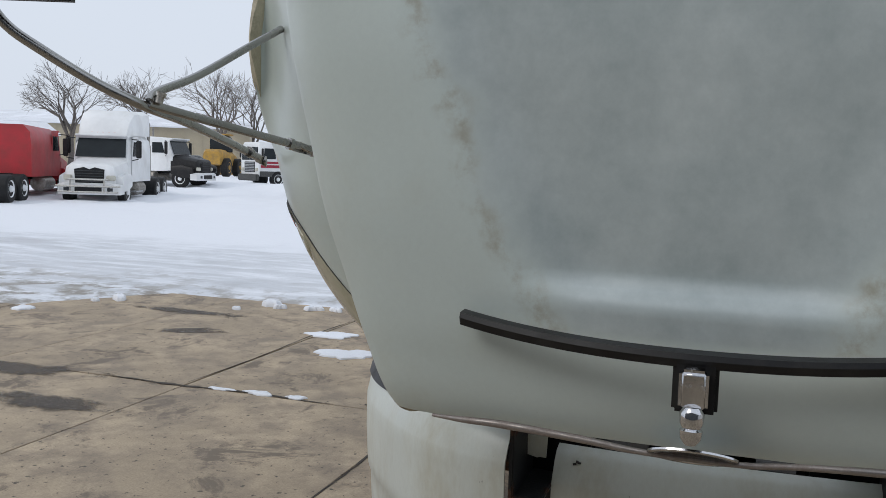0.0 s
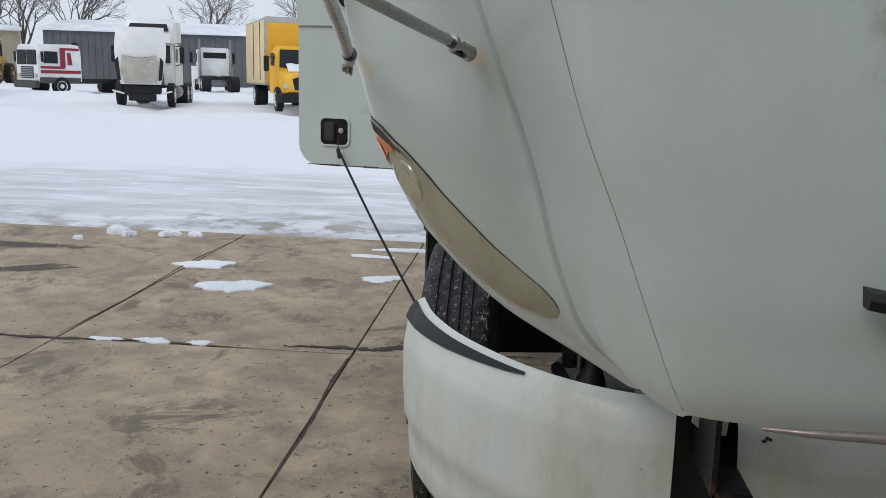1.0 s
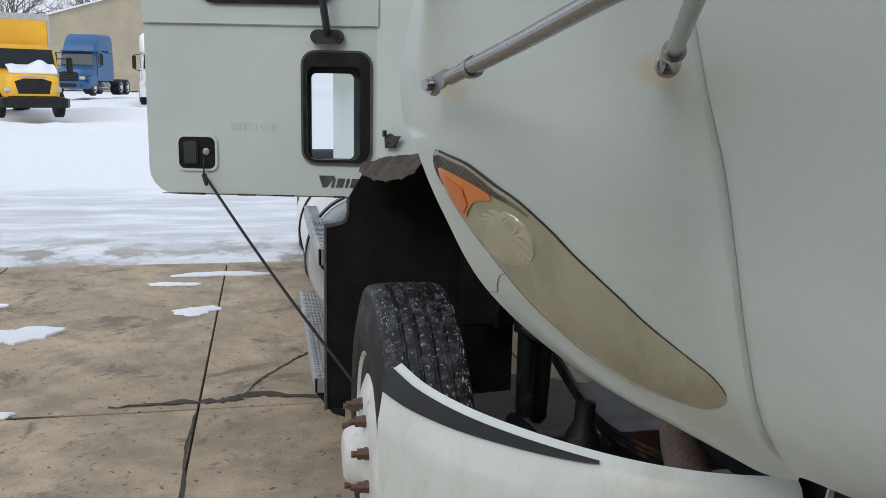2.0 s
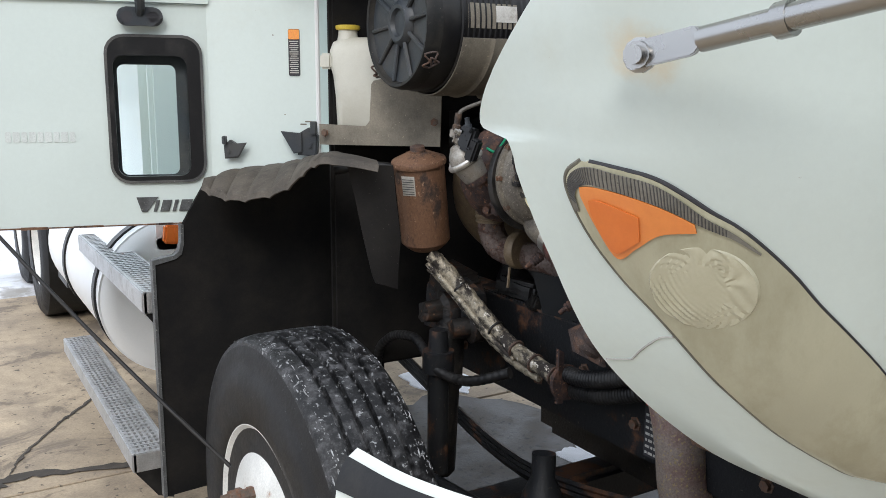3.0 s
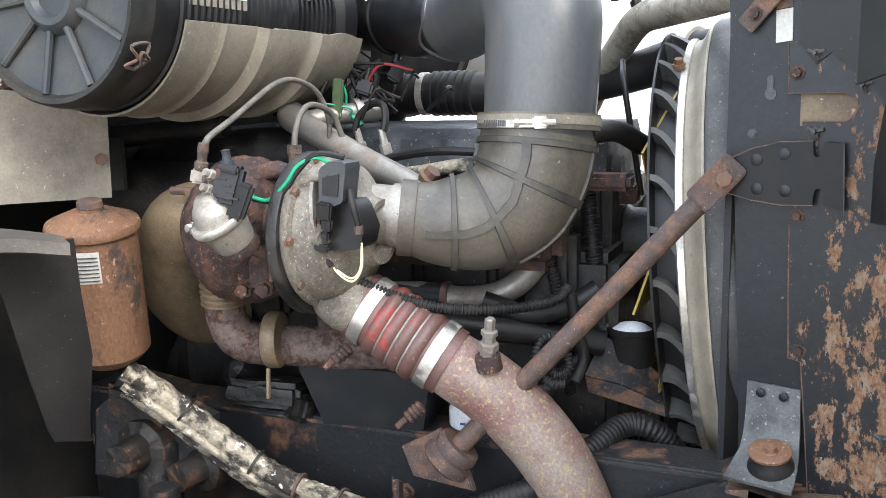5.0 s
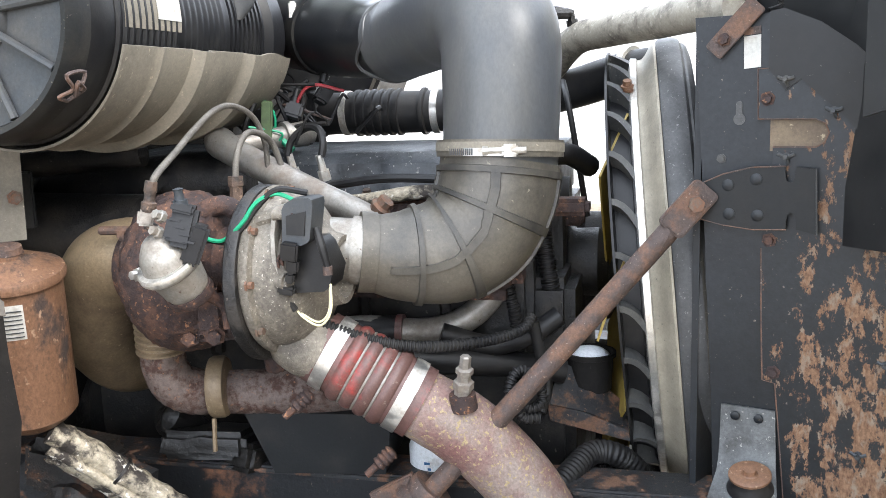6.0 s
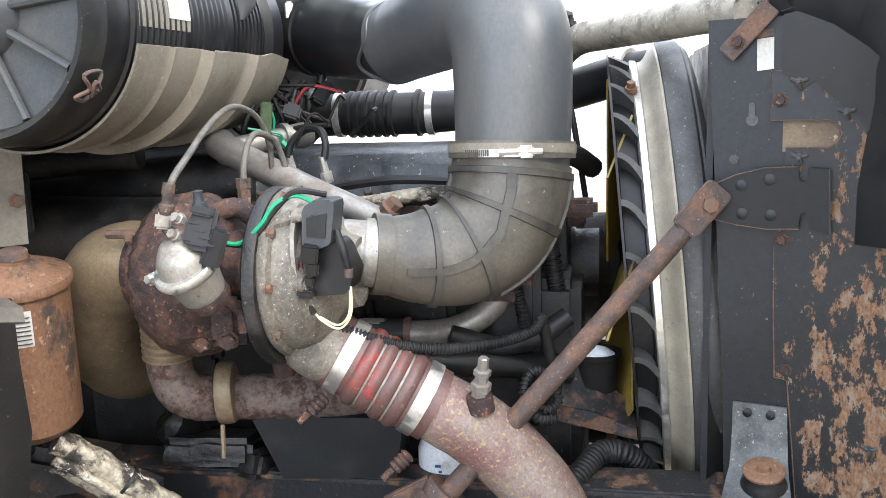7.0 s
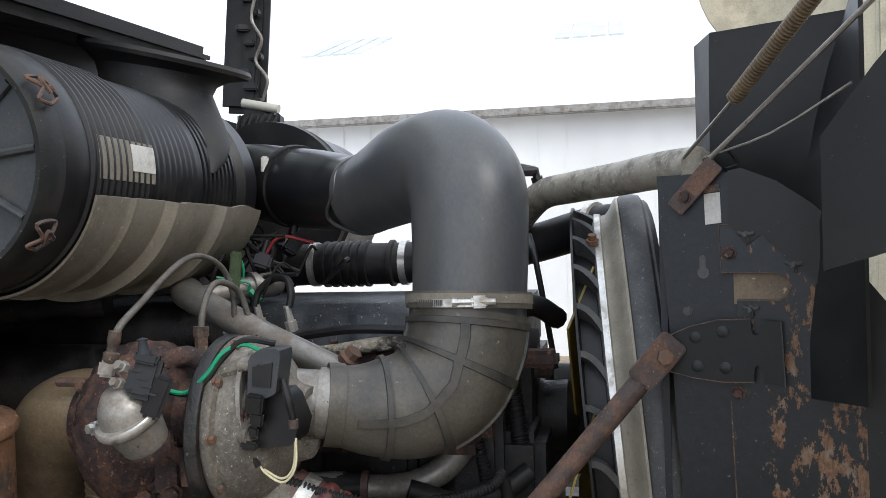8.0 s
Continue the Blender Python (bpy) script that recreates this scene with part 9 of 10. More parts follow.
    lathe(bm, (-0.48, 1.07, 1.40), (0.1, 0, -1), [(0, 0.022), (0.05, 0.022), (0.05, 0.027), (0.07, 0.027), (0.07, 0.022), (0.14, 0.02)], 16)
    part("oil_drain", bm, "rust", truck)
    # corrugated conduits
    for pts, r in (([(-0.635, 0.955, 1.428), (-0.60, 0.935, 1.408), (-0.58, 0.88, 1.382), (-0.55, 0.80, 1.360), (-0.48, 0.714, 1.350), (-0.42, 0.655, 1.355), (-0.39, 0.64, 1.372)], 0.0085),
                   ([(-0.24, 0.655, 1.60), (-0.25, 0.640, 1.50), (-0.26, 0.625, 1.40), (-0.25, 0.612, 1.30), (-0.24, 0.60, 1.20)], 0.016),
                   ([(-0.33, 0.70, 1.45), (-0.33, 0.68, 1.36), (-0.32, 0.67, 1.25), (-0.30, 0.66, 1.15)], 0.010),
                   ([(-0.50, 0.645, 1.275), (-0.51, 0.63, 1.255), (-0.50, 0.61, 1.265), (-0.49, 0.625, 1.30), (-0.50, 0.65, 1.31), (-0.515, 0.66, 1.28), (-0.52, 0.64, 1.245), (-0.51, 0.615, 1.24)], 0.008)):
        bm = B()
        tube(bm, pts, r, 10, 6, wave=0.0012, pitch=0.0065)
        part("cable_conduit", bm, "hose", truck, "black corrugated cable conduit")
    for pts, r in (([(-0.38, 0.80, 1.335), (-0.36, 0.72, 1.31), (-0.36, 0.65, 1.33), (-0.34, 0.6, 1.36)], 0.018), ([(-0.42, 0.90, 1.30), (-0.38, 0.78, 1.285), (-0.34, 0.68, 1.27), (-0.3, 0.6, 1.25)], 0.024),
                   ([(-0.38, 0.64, 1.36), (-0.37, 0.63, 1.30), (-0.36, 0.62, 1.24), (-0.38, 0.63, 1.2)], 0.010), ([(-0.26, 0.60, 1.27), (-0.33, 0.66, 1.20), (-0.38, 0.72, 1.15), (-0.42, 0.78, 1.1)], 0.018),
                   ([(-0.3, 0.66, 1.62), (-0.22, 0.60, 1.63), (-0.15, 0.56, 1.60)], 0.02), ([(-0.05, 0.62, 1.76), (-0.12, 0.60, 1.70), (-0.1, 0.57, 1.5)], 0.006)):
        bm = B()
        tube(bm, pts, r, 10, 6)
        part("rubber_hose", bm, "hose", truck)
    # upper pipe to the radiator, black coolant hose with bands
    bm = B()
    tube(bm, [(0.30, 0.86, 1.50), (0.26, 0.80, 1.60), (0.19, 0.73, 1.71), (0.10, 0.66, 1.79), (0.02, 0.60, 1.842), (-0.06, 0.53, 1.852), (-0.18, 0.44, 1.856), (-0.30, 0.375, 1.858), (-0.39, 0.322, 1.855)], 0.031, 22, 6)
    up = part("upper_pipe", bm, "mottled", truck, "mottled metal pipe above the fan")
    bm = B()
    lathe(bm, (0.01, 0.605, 1.87), (-0.1, 0.2, 1), [(0, 0.012), (0.012, 0.012), (0.012, 0.008), (0.03, 0.008), (0.03, 0)], 8)
    tube(bm, [(0.0, 0.608, 1.893), (-0.02, 0.65, 1.90), (0.0, 0.70, 1.89)], 0.009, 8, 3)
    lathe(bm, (-0.01, 0.612, 1.892), (-0.3, 1, 0), [(0, 0.011), (0.025, 0.011), (0.025, 0.013), (0.04, 0.013), (0.04, 0)], 8)
    part("air_fitting", bm, "block", up)
    bm = B()
    tube(bm, [(0.20, 1.30, 1.64), (0.18, 1.235, 1.700), (0.174, 1.17, 1.708), (0.174, 1.05, 1.707), (0.18, 0.92, 1.708), (0.18, 0.76, 1.72), (0.13, 0.62, 1.745), (0.06, 0.5, 1.775), (0.0, 0.42, 1.78)], [0.050, 0.052, 0.049, 0.049, 0.048, 0.045, 0.043, 0.042, 0.042], 24, 7)
    ch = part("radiator_hose", bm, "hose", truck, "thick black radiator hose")
    bm = B()
    for y in (1.115, 1.095, 1.075, 1.055, 1.035, 1.015, 0.955):
        bm = B()
        lathe(bm, (0.174, y, 1.7075), (0, 1, 0), [(0, 0.048), (0.002, 0.0545), (0.010, 0.0545), (0.012, 0.048)], 24)
        part("hose_rib", bm, "hose", ch)
    for p, dd in (((0.174, 1.142, 1.708), (0, 1, 0)), ((0.18, 0.925, 1.708), (0, 1, 0)), ((0.06, 0.5, 1.775), (-0.5, -0.85, 0))):
        bm = B()
        lathe(bm, p, dd, [(0, 0.042), (0, 0.0525), (0.016, 0.0525), (0.016, 0.042)], 24)
        part("hose_band", bm, "clamp", ch)


build_pipes()


def build_cooling():
    # fan ring with stiffening ribs; the whole fan leans back a little
    c = Vector((0.04, 0.50, 1.375))

    def lean(bm, k=0.085):
        for v in bm.verts:
            v.co.y += k * (v.co.z - 1.6)
        return bm
    bm = B()
    lathe(bm, (0.04, 0.519, 1.375), (0, -1, 0), [(0.0, 0.385), (0.0, 0.440), (0.004, 0.440), (0.006, 0.400), (0.038, 0.400), (0.040, 0.418), (0.043, 0.418), (0.043, 0.385)], 96)
    ring = part("fan_ring", lean(bm), "black", truck, "black plastic fan ring with ribs")
    for k in range(19):
        a = math.pi * (0.42 + 1.16 * k / 18)
        e = Vector((math.cos(a), 0, math.sin(a)))
        tn = Vector((-math.sin(a), 0, math.cos(a)))
        bm = B()
        q = Vector((0.04, 0.497, 1.375)) + e * 0.398
        rows = []
        for r in np.linspace(0, 1, 4):
            rows.append([q + e * r * (0.040 - 0.016 * (w + 1) / 2) + Vector((0, -0.021 * w, 0)) + tn * (0.020 * w + 0.012 * w * w) for w in np.linspace(-1, 1, 6)])
        sheet(bm, rows, 0.011)
        part("ring_rib", lean(bm), "vane", ring)
    bm = B()
    lathe(bm, (0.04, 0.477, 1.375), (0, -1, 0), [(0, 0.410), (0, 0.424), (0.002, 0.4265), (0.013, 0.4265), (0.015, 0.424), (0.015, 0.410)], 96)
    band = part("seal_band", lean(bm), "clamp", truck, "bright steel band round the fan shroud")
    bm = B()
    hex_bolt(bm, (-0.185, 0.492, 1.745), (-0.5, 0, 1), 0.008, 0.012)
    box(bm, (-0.185, 0.49, 1.742), (0.02, 0.018, 0.012), (0, -35, 0), 0.003)
    part("band_bolt", bm, "can", band)
    bm = B()
    lathe(bm, (0.04, 0.462, 1.375), (0, -1, 0), [(0, 0.405), (0, 0.423), (0.008, 0.425), (0.015, 0.432), (0.022, 0.443), (0.027, 0.452), (0.032, 0.457), (0.036, 0.457), (0.037, 0.43)], 96)
    part("fan_shroud", lean(bm), "shroud_tan", truck, "tan conical fan shroud")
    bm = B()
    lathe(bm, (0.04, 0.425, 1.375), (0, -1, 0), [(0, 0.43), (0, 0.457), (0.006, 0.462), (0.030, 0.464), (0.042, 0.461), (0.047, 0.452), (0.051, 0.452), (0.057, 0.446), (0.062, 0.43)], 96)
    part("shroud_seal", lean(bm), "shroud", truck, "grey rubber shroud seal")
    for k in range(9):
        a = 2 * math.pi * k / 9 + 0.3
        e = Vector((math.cos(a), 0, math.sin(a)))
        t = Vector((-math.sin(a), 0, math.cos(a)))
        bm = B()
        rows = [[c + e * r + t * (w * 0.07) + Vector((0, 0.014 + w * 0.022, 0)) for w in (-1, -0.5, 0, 0.5, 1)] for r in np.linspace(0.1, 0.40, 5)]
        sheet(bm, rows, 0.004)
        part("fan_blade", bm, "fan", truck, "yellow fan blade")
    bm = B()
    lathe(bm, c + Vector((0, 0.10, 0)), (0, -1, 0), [(0, 0.0), (0, 0.09), (0.02, 0.115), (0.06, 0.115), (0.09, 0.1), (0.1, 0.0)], 36)
    part("fan_clutch", bm, "block", truck)
    bm = B()
    box(bm, (0.04, 0.29, 1.40), (0.76, 0.10, 0.86), bevel=0.01)
    part("radiator_core", bm, "block", truck, "dark radiator core")
    # side frame of the radiator
    o = Vector((-0.425, 0.385, 0))
    u = Vector((-0.30, -1, 0)).normalized()
    N = u.cross(Vector((0, 0, 1)))

    def plate(name, outline, lift, thick, mat, label="", bevel=0.0):
        bm = B()
        slab(bm, outline, o + N * lift, u, (0, 0, 1), thick, bevel)
        return part(name, bm, mat, side, label)

    bm = B()
    slab(bm, [(0.04, 1.08), (0.16, 1.08), (0.125, 1.838), (0.001, 1.838), (0.008, 1.72), (0.015, 1.61), (0.035, 1.25)], o, u, (0, 0, 1), 0.012, 0.002)
    slab(bm, [(0, 1.08), (0.09, 1.08), (0.09, 1.836), (0.0, 1.836)], o, (1, -0.15, 0), (0, 0, 1), 0.01)
    for v in bm.verts:
        if v.co.x > -0.41:
            v.co.y -= 0.055 * (1.838 - v.co.z)
    side = part("radiator_frame", bm, "radframe_clean", truck, "black steel side frame of the radiator")
    plate("rusty_side_plate", [(0.150, 1.06), (0.31, 1.06), (0.31, 1.40), (0.300, 1.50), (0.283, 1.57), (0.262, 1.635), (0.247, 1.663), (0.223, 1.699), (0.143, 1.762), (0.092, 1.761), (0.094, 1.691), (0.170, 1.690), (0.183, 1.684), (0.188, 1.671), (0.183, 1.658), (0.172, 1.651), (0.115, 1.651), (0.112, 1.60), (0.103, 1.56), (0.103, 1.504), (0.110, 1.305), (0.128, 1.302), (0.138, 1.202)], 0.0135, 0.005, "radframe", "black side plate eaten by orange rust", 0.001)
    def worn_edge(name, pts, lift, r, mat):
        bm = B()
        tube(bm, [o + u * a + N * lift + Vector((0, 0, z)) for a, z in pts], r, 5, 1)
        part(name, bm, mat, side)

    worn_edge("rusty_edge", [(0.262, 1.635), (0.247, 1.663), (0.223, 1.699), (0.185, 1.730), (0.143, 1.762), (0.092, 1.761), (0.094, 1.691), (0.170, 1.690), (0.183, 1.684), (0.188, 1.671), (0.183, 1.658), (0.172, 1.651), (0.115, 1.651)], 0.0182, 0.0013, "rod")
    worn_edge("rusty_edge", [(0.103, 1.504), (0.106, 1.40), (0.110, 1.305), (0.128, 1.302), (0.138, 1.202), (0.150, 1.07)], 0.0182, 0.0012, "rod")
    worn_edge("worn_edge", [(0.013, 1.596), (0.05, 1.613), (0.089, 1.623), (0.135, 1.625)], 0.0305, 0.0011, "rod")
    worn_edge("worn_edge", [(0.175, 1.622), (0.177, 1.575), (0.179, 1.529)], 0.0305, 0.0012, "shroud")
    worn_edge("worn_edge", [(0.138, 1.535), (0.093, 1.533), (0.05, 1.538), (0.016, 1.546)], 0.0305, 0.0010, "rod")
    plate("plate_window", [(0.110, 1.645), (0.198, 1.645), (0.198, 1.695), (0.110, 1.695)], 0.0122, 0.001, "exh")
    flap_in = [(0.130, 1.73), (0.15, 1.745), (0.21, 1.69), (0.24, 1.65), (0.255, 1.60), (0.28, 1.5), (0.285, 1.06)]
    plate("rubber_flap", [(0.107, 1.839), (0.125, 1.842), (0.172, 1.821), (0.218, 1.787), (0.24, 1.765), (0.252, 1.739), (0.27, 1.70), (0.33, 1.62), (0.37, 1.50), (0.38, 1.06)] + flap_in[::-1] + [(0.107, 1.76)], 0.0155, 0.006, "seal", "grey-black rubber air seal flap")
    plate("white_tag", [(0.072, 1.762), (0.095, 1.764), (0.094, 1.809), (0.071, 1.807)], 0.0125, 0.0015, "label")
    plate("tag_stub", [(0.071, 1.8085), (0.094, 1.8105), (0.0935, 1.821), (0.071, 1.819)], 0.0125, 0.0012, "rod")
    bm = B()
    slab(bm, [(0.0085 * math.cos(a), 0.0085 * math.sin(a)) for a in np.linspace(0, 2 * math.pi, 14, endpoint=False)], o + u * 0.067 + N * 0.0125 + Vector((0, 0, 1.691)), u, (0, 0, 1), 0.001)
    slab(bm, rounded(0.009, 0.028, 0.004, 3), o + u * 0.0665 + N * 0.0126 + Vector((0, 0, 1.703)), u, (0, 0, 1), 0.0012)
    part("keyhole", bm, "shroud", side)
    # wing bracket with four rivets and two slots
    plate("rod_bracket", [(0.013, 1.596), (0.05, 1.613), (0.089, 1.623), (0.135, 1.625), (0.135, 1.606), (0.138, 1.602), (0.145, 1.602), (0.148, 1.606), (0.149, 1.624), (0.175, 1.622), (0.179, 1.529), (0.151, 1.536), (0.151, 1.556), (0.148, 1.560), (0.141, 1.560), (0.138, 1.556), (0.138, 1.535), (0.093, 1.533), (0.05, 1.538), (0.016, 1.546)], 0.025, 0.006, "boxblack", "", 0.0012)
    for a, z in ((0.057, 1.597), (0.096, 1.606), (0.059, 1.555), (0.099, 1.554)):
        bm = B()
        lathe(bm, o + u * a + N * 0.0312 + Vector((0, 0, z)), N, [(0, 0.0085), (0.0008, 0.0085), (0.0014, 0.0075), (0.0014, 0)], 18)
        part("rivet", bm, "radframe_clean", side)
    for a, z in ((0.106, 1.719), (0.114, 1.517), (0.125, 1.319)):
        bm = B()
        lathe(bm, o + u * a + N * 0.018 + Vector((0, 0, z)), N, [(0, 0.011), (0.002, 0.011), (0.002, 0.007), (0.008, 0.0065), (0.008, 0)], 6)
        part("frame_bolt", bm, "rust", side)
    for a, z in ((0.13, 1.745), (0.193, 1.701), (0.24, 1.632), (0.134, 1.638), (0.273, 1.349), (0.244, 1.211)):
        bm = B()
        q = o + u * a + N * 0.018 + Vector((0, 0, z))
        lathe(bm, q, N, [(0, 0.006), (0.004, 0.006), (0.004, 0.0035), (0.014, 0.003), (0.014, 0)], 8)
        tube(bm, [q + N * 0.004 - u * 0.011 + Vector((0, 0, 0.004)), q + N * 0.006, q + N * 0.004 + u * 0.011 + Vector((0, 0, 0.003))], 0.0028, 6, 2)
        tube(bm, [q + N * 0.004 + u * 0.003 + Vector((0, 0, -0.010)), q + N * 0.006], 0.0025, 6, 1)
        part("push_clip", bm, "cap", side)
    bm = B()
    hex_bolt(bm, o + u * 0.043 + N * 0.012 + Vector((0, 0, 1.634)), N, 0.005, 0.004)
    part("frame_bolt", bm, "cap", side)
    # link plate at the top with cable eye
    bm = B()
    ul, vl = u * 0.68 + Vector((0, 0, 0.73)), u * -0.73 + Vector((0, 0, 0.68))
    slab(bm, rounded(0.090, 0.029, 0.004, 3), o + u * 0.060 + N * 0.020 + Vector((0, 0, 1.819)), ul, vl, 0.005, 0.001)
    lp = part("link_plate", bm, "rod", side, "rust-brown link plate holding the cable")
    bm = B()
    lathe(bm, o + u * 0.046 + N * 0.025 + Vector((0, 0, 1.804)), N, [(0, 0.010), (0.002, 0.010), (0.002, 0.007), (0.009, 0.007), (0.009, 0)], 6)
    part("frame_bolt", bm, "rust", side)
    # diagonal support rod
    bm = B()
    tube(bm, [(-0.462, 0.40, 1.553), (-0.52, 0.60, 1.328), (-0.573, 0.80, 1.108)], 0.0165, 16, 4)
    slab(bm, rounded(0.085, 0.044, 0.008, 4), (-0.468, 0.395, 1.562), Vector((0.15, -0.66, 0.74)), Vector((-0.05, 0.74, 0.66)), 0.012, 0.003)
    rod = part("support_rod", bm, "rod", truck, "rusty diagonal radiator support rod")
    bm = B()
    hex_bolt(bm, (-0.474, 0.384, 1.570), (-1, -0.1, 0), 0.012, 0.012)
    part("rod_bolt", bm, "bolt", rod)
    bm = B()
    lathe(bm, (-0.56, 0.775, 1.135), (-0.17, 0.64, -0.74), [(0, 0.02), (0, 0.036), (0.012, 0.04), (0.024, 0.036), (0.03, 0.044), (0.042, 0.044), (0.05, 0.034), (0.05, 0.02)], 20)
    slab(bm, [(-0.06, -0.03), (0.05, -0.02), (0.07, 0.03), (0.0, 0.07), (-0.05, 0.0)], (-0.56, 0.81, 1.09), (0, 1, 0), (0, 0, 1), -0.012, 0.003)
    part("rod_mount", bm, "rod", rod)
    # rubber mount in front of the radiator
    bm = B()
    rows = []
    for lift, z, a0, a1 in ((0.013, 1.258, 0.051, 0.130), (0.014, 1.235, 0.051, 0.131), (0.017, 1.20, 0.051, 0.133), (0.024, 1.173, 0.051, 0.135), (0.036, 1.155, 0.051, 0.138), (0.055, 1.145, 0.050, 0.142), (0.085, 1.133, 0.050, 0.147), (0.098, 1.128, 0.050, 0.148)):
        rows.append([o + u * (a0 + (a1 - a0) * k / 4) + N * lift + Vector((0, 0, z)) for k in range(5)])
    sheet(bm, rows, 0.005)
    mb = part("radiator_mount", bm, "mountgrey", side, "bent steel mount with rubber bushing")
    for a in (0.073, 0.107):
        bm = B()
        lathe(bm, o + u * a + N * 0.0195 + Vector((0, 0, 1.244)), N, [(0, 0.007), (0.003, 0.007), (0.004, 0.004), (0.004, 0)], 10)
        part("mount_rivet", bm, "radframe_clean", side)
    m0 = o + u * 0.105 + N * 0.057 + Vector((0, 0, 1.146))
    nm = (N * 0.28 + Vector((0, 0, 1))).normalized()
    bm = B()
    lathe(bm, m0, nm, [(-0.004, 0.034), (0.003, 0.034), (0.012, 0.030), (0.020, 0.027), (0.026, 0.027)], 32)
    part("bushing", bm, "hose", side)
    bm = B()
    lathe(bm, m0, nm, [(0.025, 0.024), (0.025, 0.0305), (0.0285, 0.0305), (0.0295, 0.029), (0.0285, 0.012), (0.030, 0.010), (0.037, 0.009), (0.037, 0)], 32)
    part("rusty_washer", bm, "can", side, "rusty steel washer and nut")
    # pulley and belts, small pot with snow, triangular bracket
    bm = B()
    lathe(bm, (-0.05, 0.65, 1.40), (0, -1, 0), [(0, 0.0), (0, 0.07), (0.01, 0.075), (0.02, 0.068), (0.035, 0.068), (0.045, 0.075), (0.055, 0.068), (0.10, 0.07), (0.12, 0.05), (0.12, 0)], 32)
    lathe(bm, (-0.12, 0.70, 1.55), (0, -1, 0), [(0, 0.0), (0, 0.045), (0.06, 0.045), (0.06, 0.03), (0.1, 0.03), (0.1, 0)], 24)
    part("alternator", bm, "block", truck)
    bm = B()
    box(bm, (-0.10, 0.60, 1.50), (0.04, 0.05, 0.035), bevel=0.006)
    part("rusty_bracket", bm, "rust", truck)
    bm = B()
    box(bm, (0.16, 1.235, 1.72), (0.10, 0.075, 0.115), (4, 0, 6), 0.02, 3)
    part("thermostat_housing", bm, "block", truck, "dark hose housing at the engine's end")
    bm = B()
    lathe(bm, (-0.255, 0.556, 1.205), (0, 0, 1), [(0, 0.04), (0.06, 0.043), (0.062, 0.048), (0.07, 0.048), (0.07, 0.042), (0.062, 0.04), (0.062, 0)], 28)
    pot = part("cup_reservoir", bm, "liner", truck, "black cup with a cap of snow in it")
    bm = B()
    lathe(bm, (-0.255, 0.556, 1.262), (0, 0, 1), [(0, 0.038), (0.008, 0.036), (0.016, 0.025), (0.02, 0.01), (0.021, 0)], 20)
    part("snow_cap", bm, "roof_snow", pot)
    bm = B()
    slab(bm, [(0.625, 1.198), (0.619, 1.166), (0.481, 1.136), (0.484, 1.163), (0.56, 1.188)], (-0.33, 0, 0), (0, 1, 0), (0, 0, 1), 0.008, 0.001)
    sheet(bm, [[(-0.332, 0.625, 1.198), (-0.332, 0.56, 1.188), (-0.332, 0.484, 1.163)], [(-0.29, 0.600, 1.262), (-0.27, 0.545, 1.228), (-0.27, 0.475, 1.170)]], 0.006)
    part("belt_bracket", bm, "flange", truck, "triangular bracket with surface rust")
    bm = B()
    lathe(bm, (-0.40, 0.805, 1.02), (0, 0, 1), [(0, 0.0), (0, 0.048), (0.012, 0.054), (0.12, 0.054), (0.14, 0.046), (0.142, 0.03), (0.142, 0)], 32)
    fl = part("oil_filter", bm, "filter", truck, "white spin-on oil filter")
    bm = B()
    for i, (dy, dz, w) in enumerate(((0.0, 0.105, 0.010), (-0.004, 0.095, 0.006), (0.004, 0.088, 0.008))):
        box(bm, (-0.4535, 0.815 + dy, 1.02 + dz), (0.002, w, 0.004))
    part("filter_print", bm, "far_blue", fl)
    # danger sticker on the frame rail
    bm = B()
    slab(bm, [(0, 0), (0.085, 0.0), (0.085, 0.155), (0, 0.155)], (-0.4785, 0.697, 0.845), (0, -1, 0), (0, 0, 1), 0.001)
    stk = part("danger_sticker", bm, "ink", truck, "black warning sticker with red heading")
    bm = B()
    slab(bm, [(0.003, 0.125), (0.082, 0.125), (0.082, 0.150), (0.003, 0.150)], (-0.4800, 0.697, 0.845), (0, -1, 0), (0, 0, 1), 0.001)
    part("sticker_head", bm, "redink", stk)
    cu = bpy.data.curves.new("sticker_text", "FONT")
    cu.body, cu.size, cu.extrude = "DANGER", 0.021, 0.0004
    ob = new("sticker_text", cu)
    me = bpy.data.meshes.new_from_object(ob)
    bpy.data.objects.remove(ob)
    b2 = bmesh.new()
    b2.from_mesh(me)
    for v in b2.verts:
        v.co = Vector((-0.4818 - v.co.z, 0.694 - v.co.x * 0.95, 0.975 + v.co.y))
    part("sticker_word", b2, "label", stk)
    bm = B()
    rnd = random.Random(8)
    for i in range(7):
        x = 0.006
        while x < 0.076:
            w = rnd.uniform(0.004, 0.014)
            slab(bm, [(x, 0), (min(0.08, x + w), 0), (min(0.08, x + w), 0.006), (x, 0.006)], (-0.4800, 0.697, 0.852 + i * 0.0155), (0, -1, 0), (0, 0, 1), 0.001)
            x += w + 0.004
    part("sticker_print", bm, "label", stk)


build_cooling()


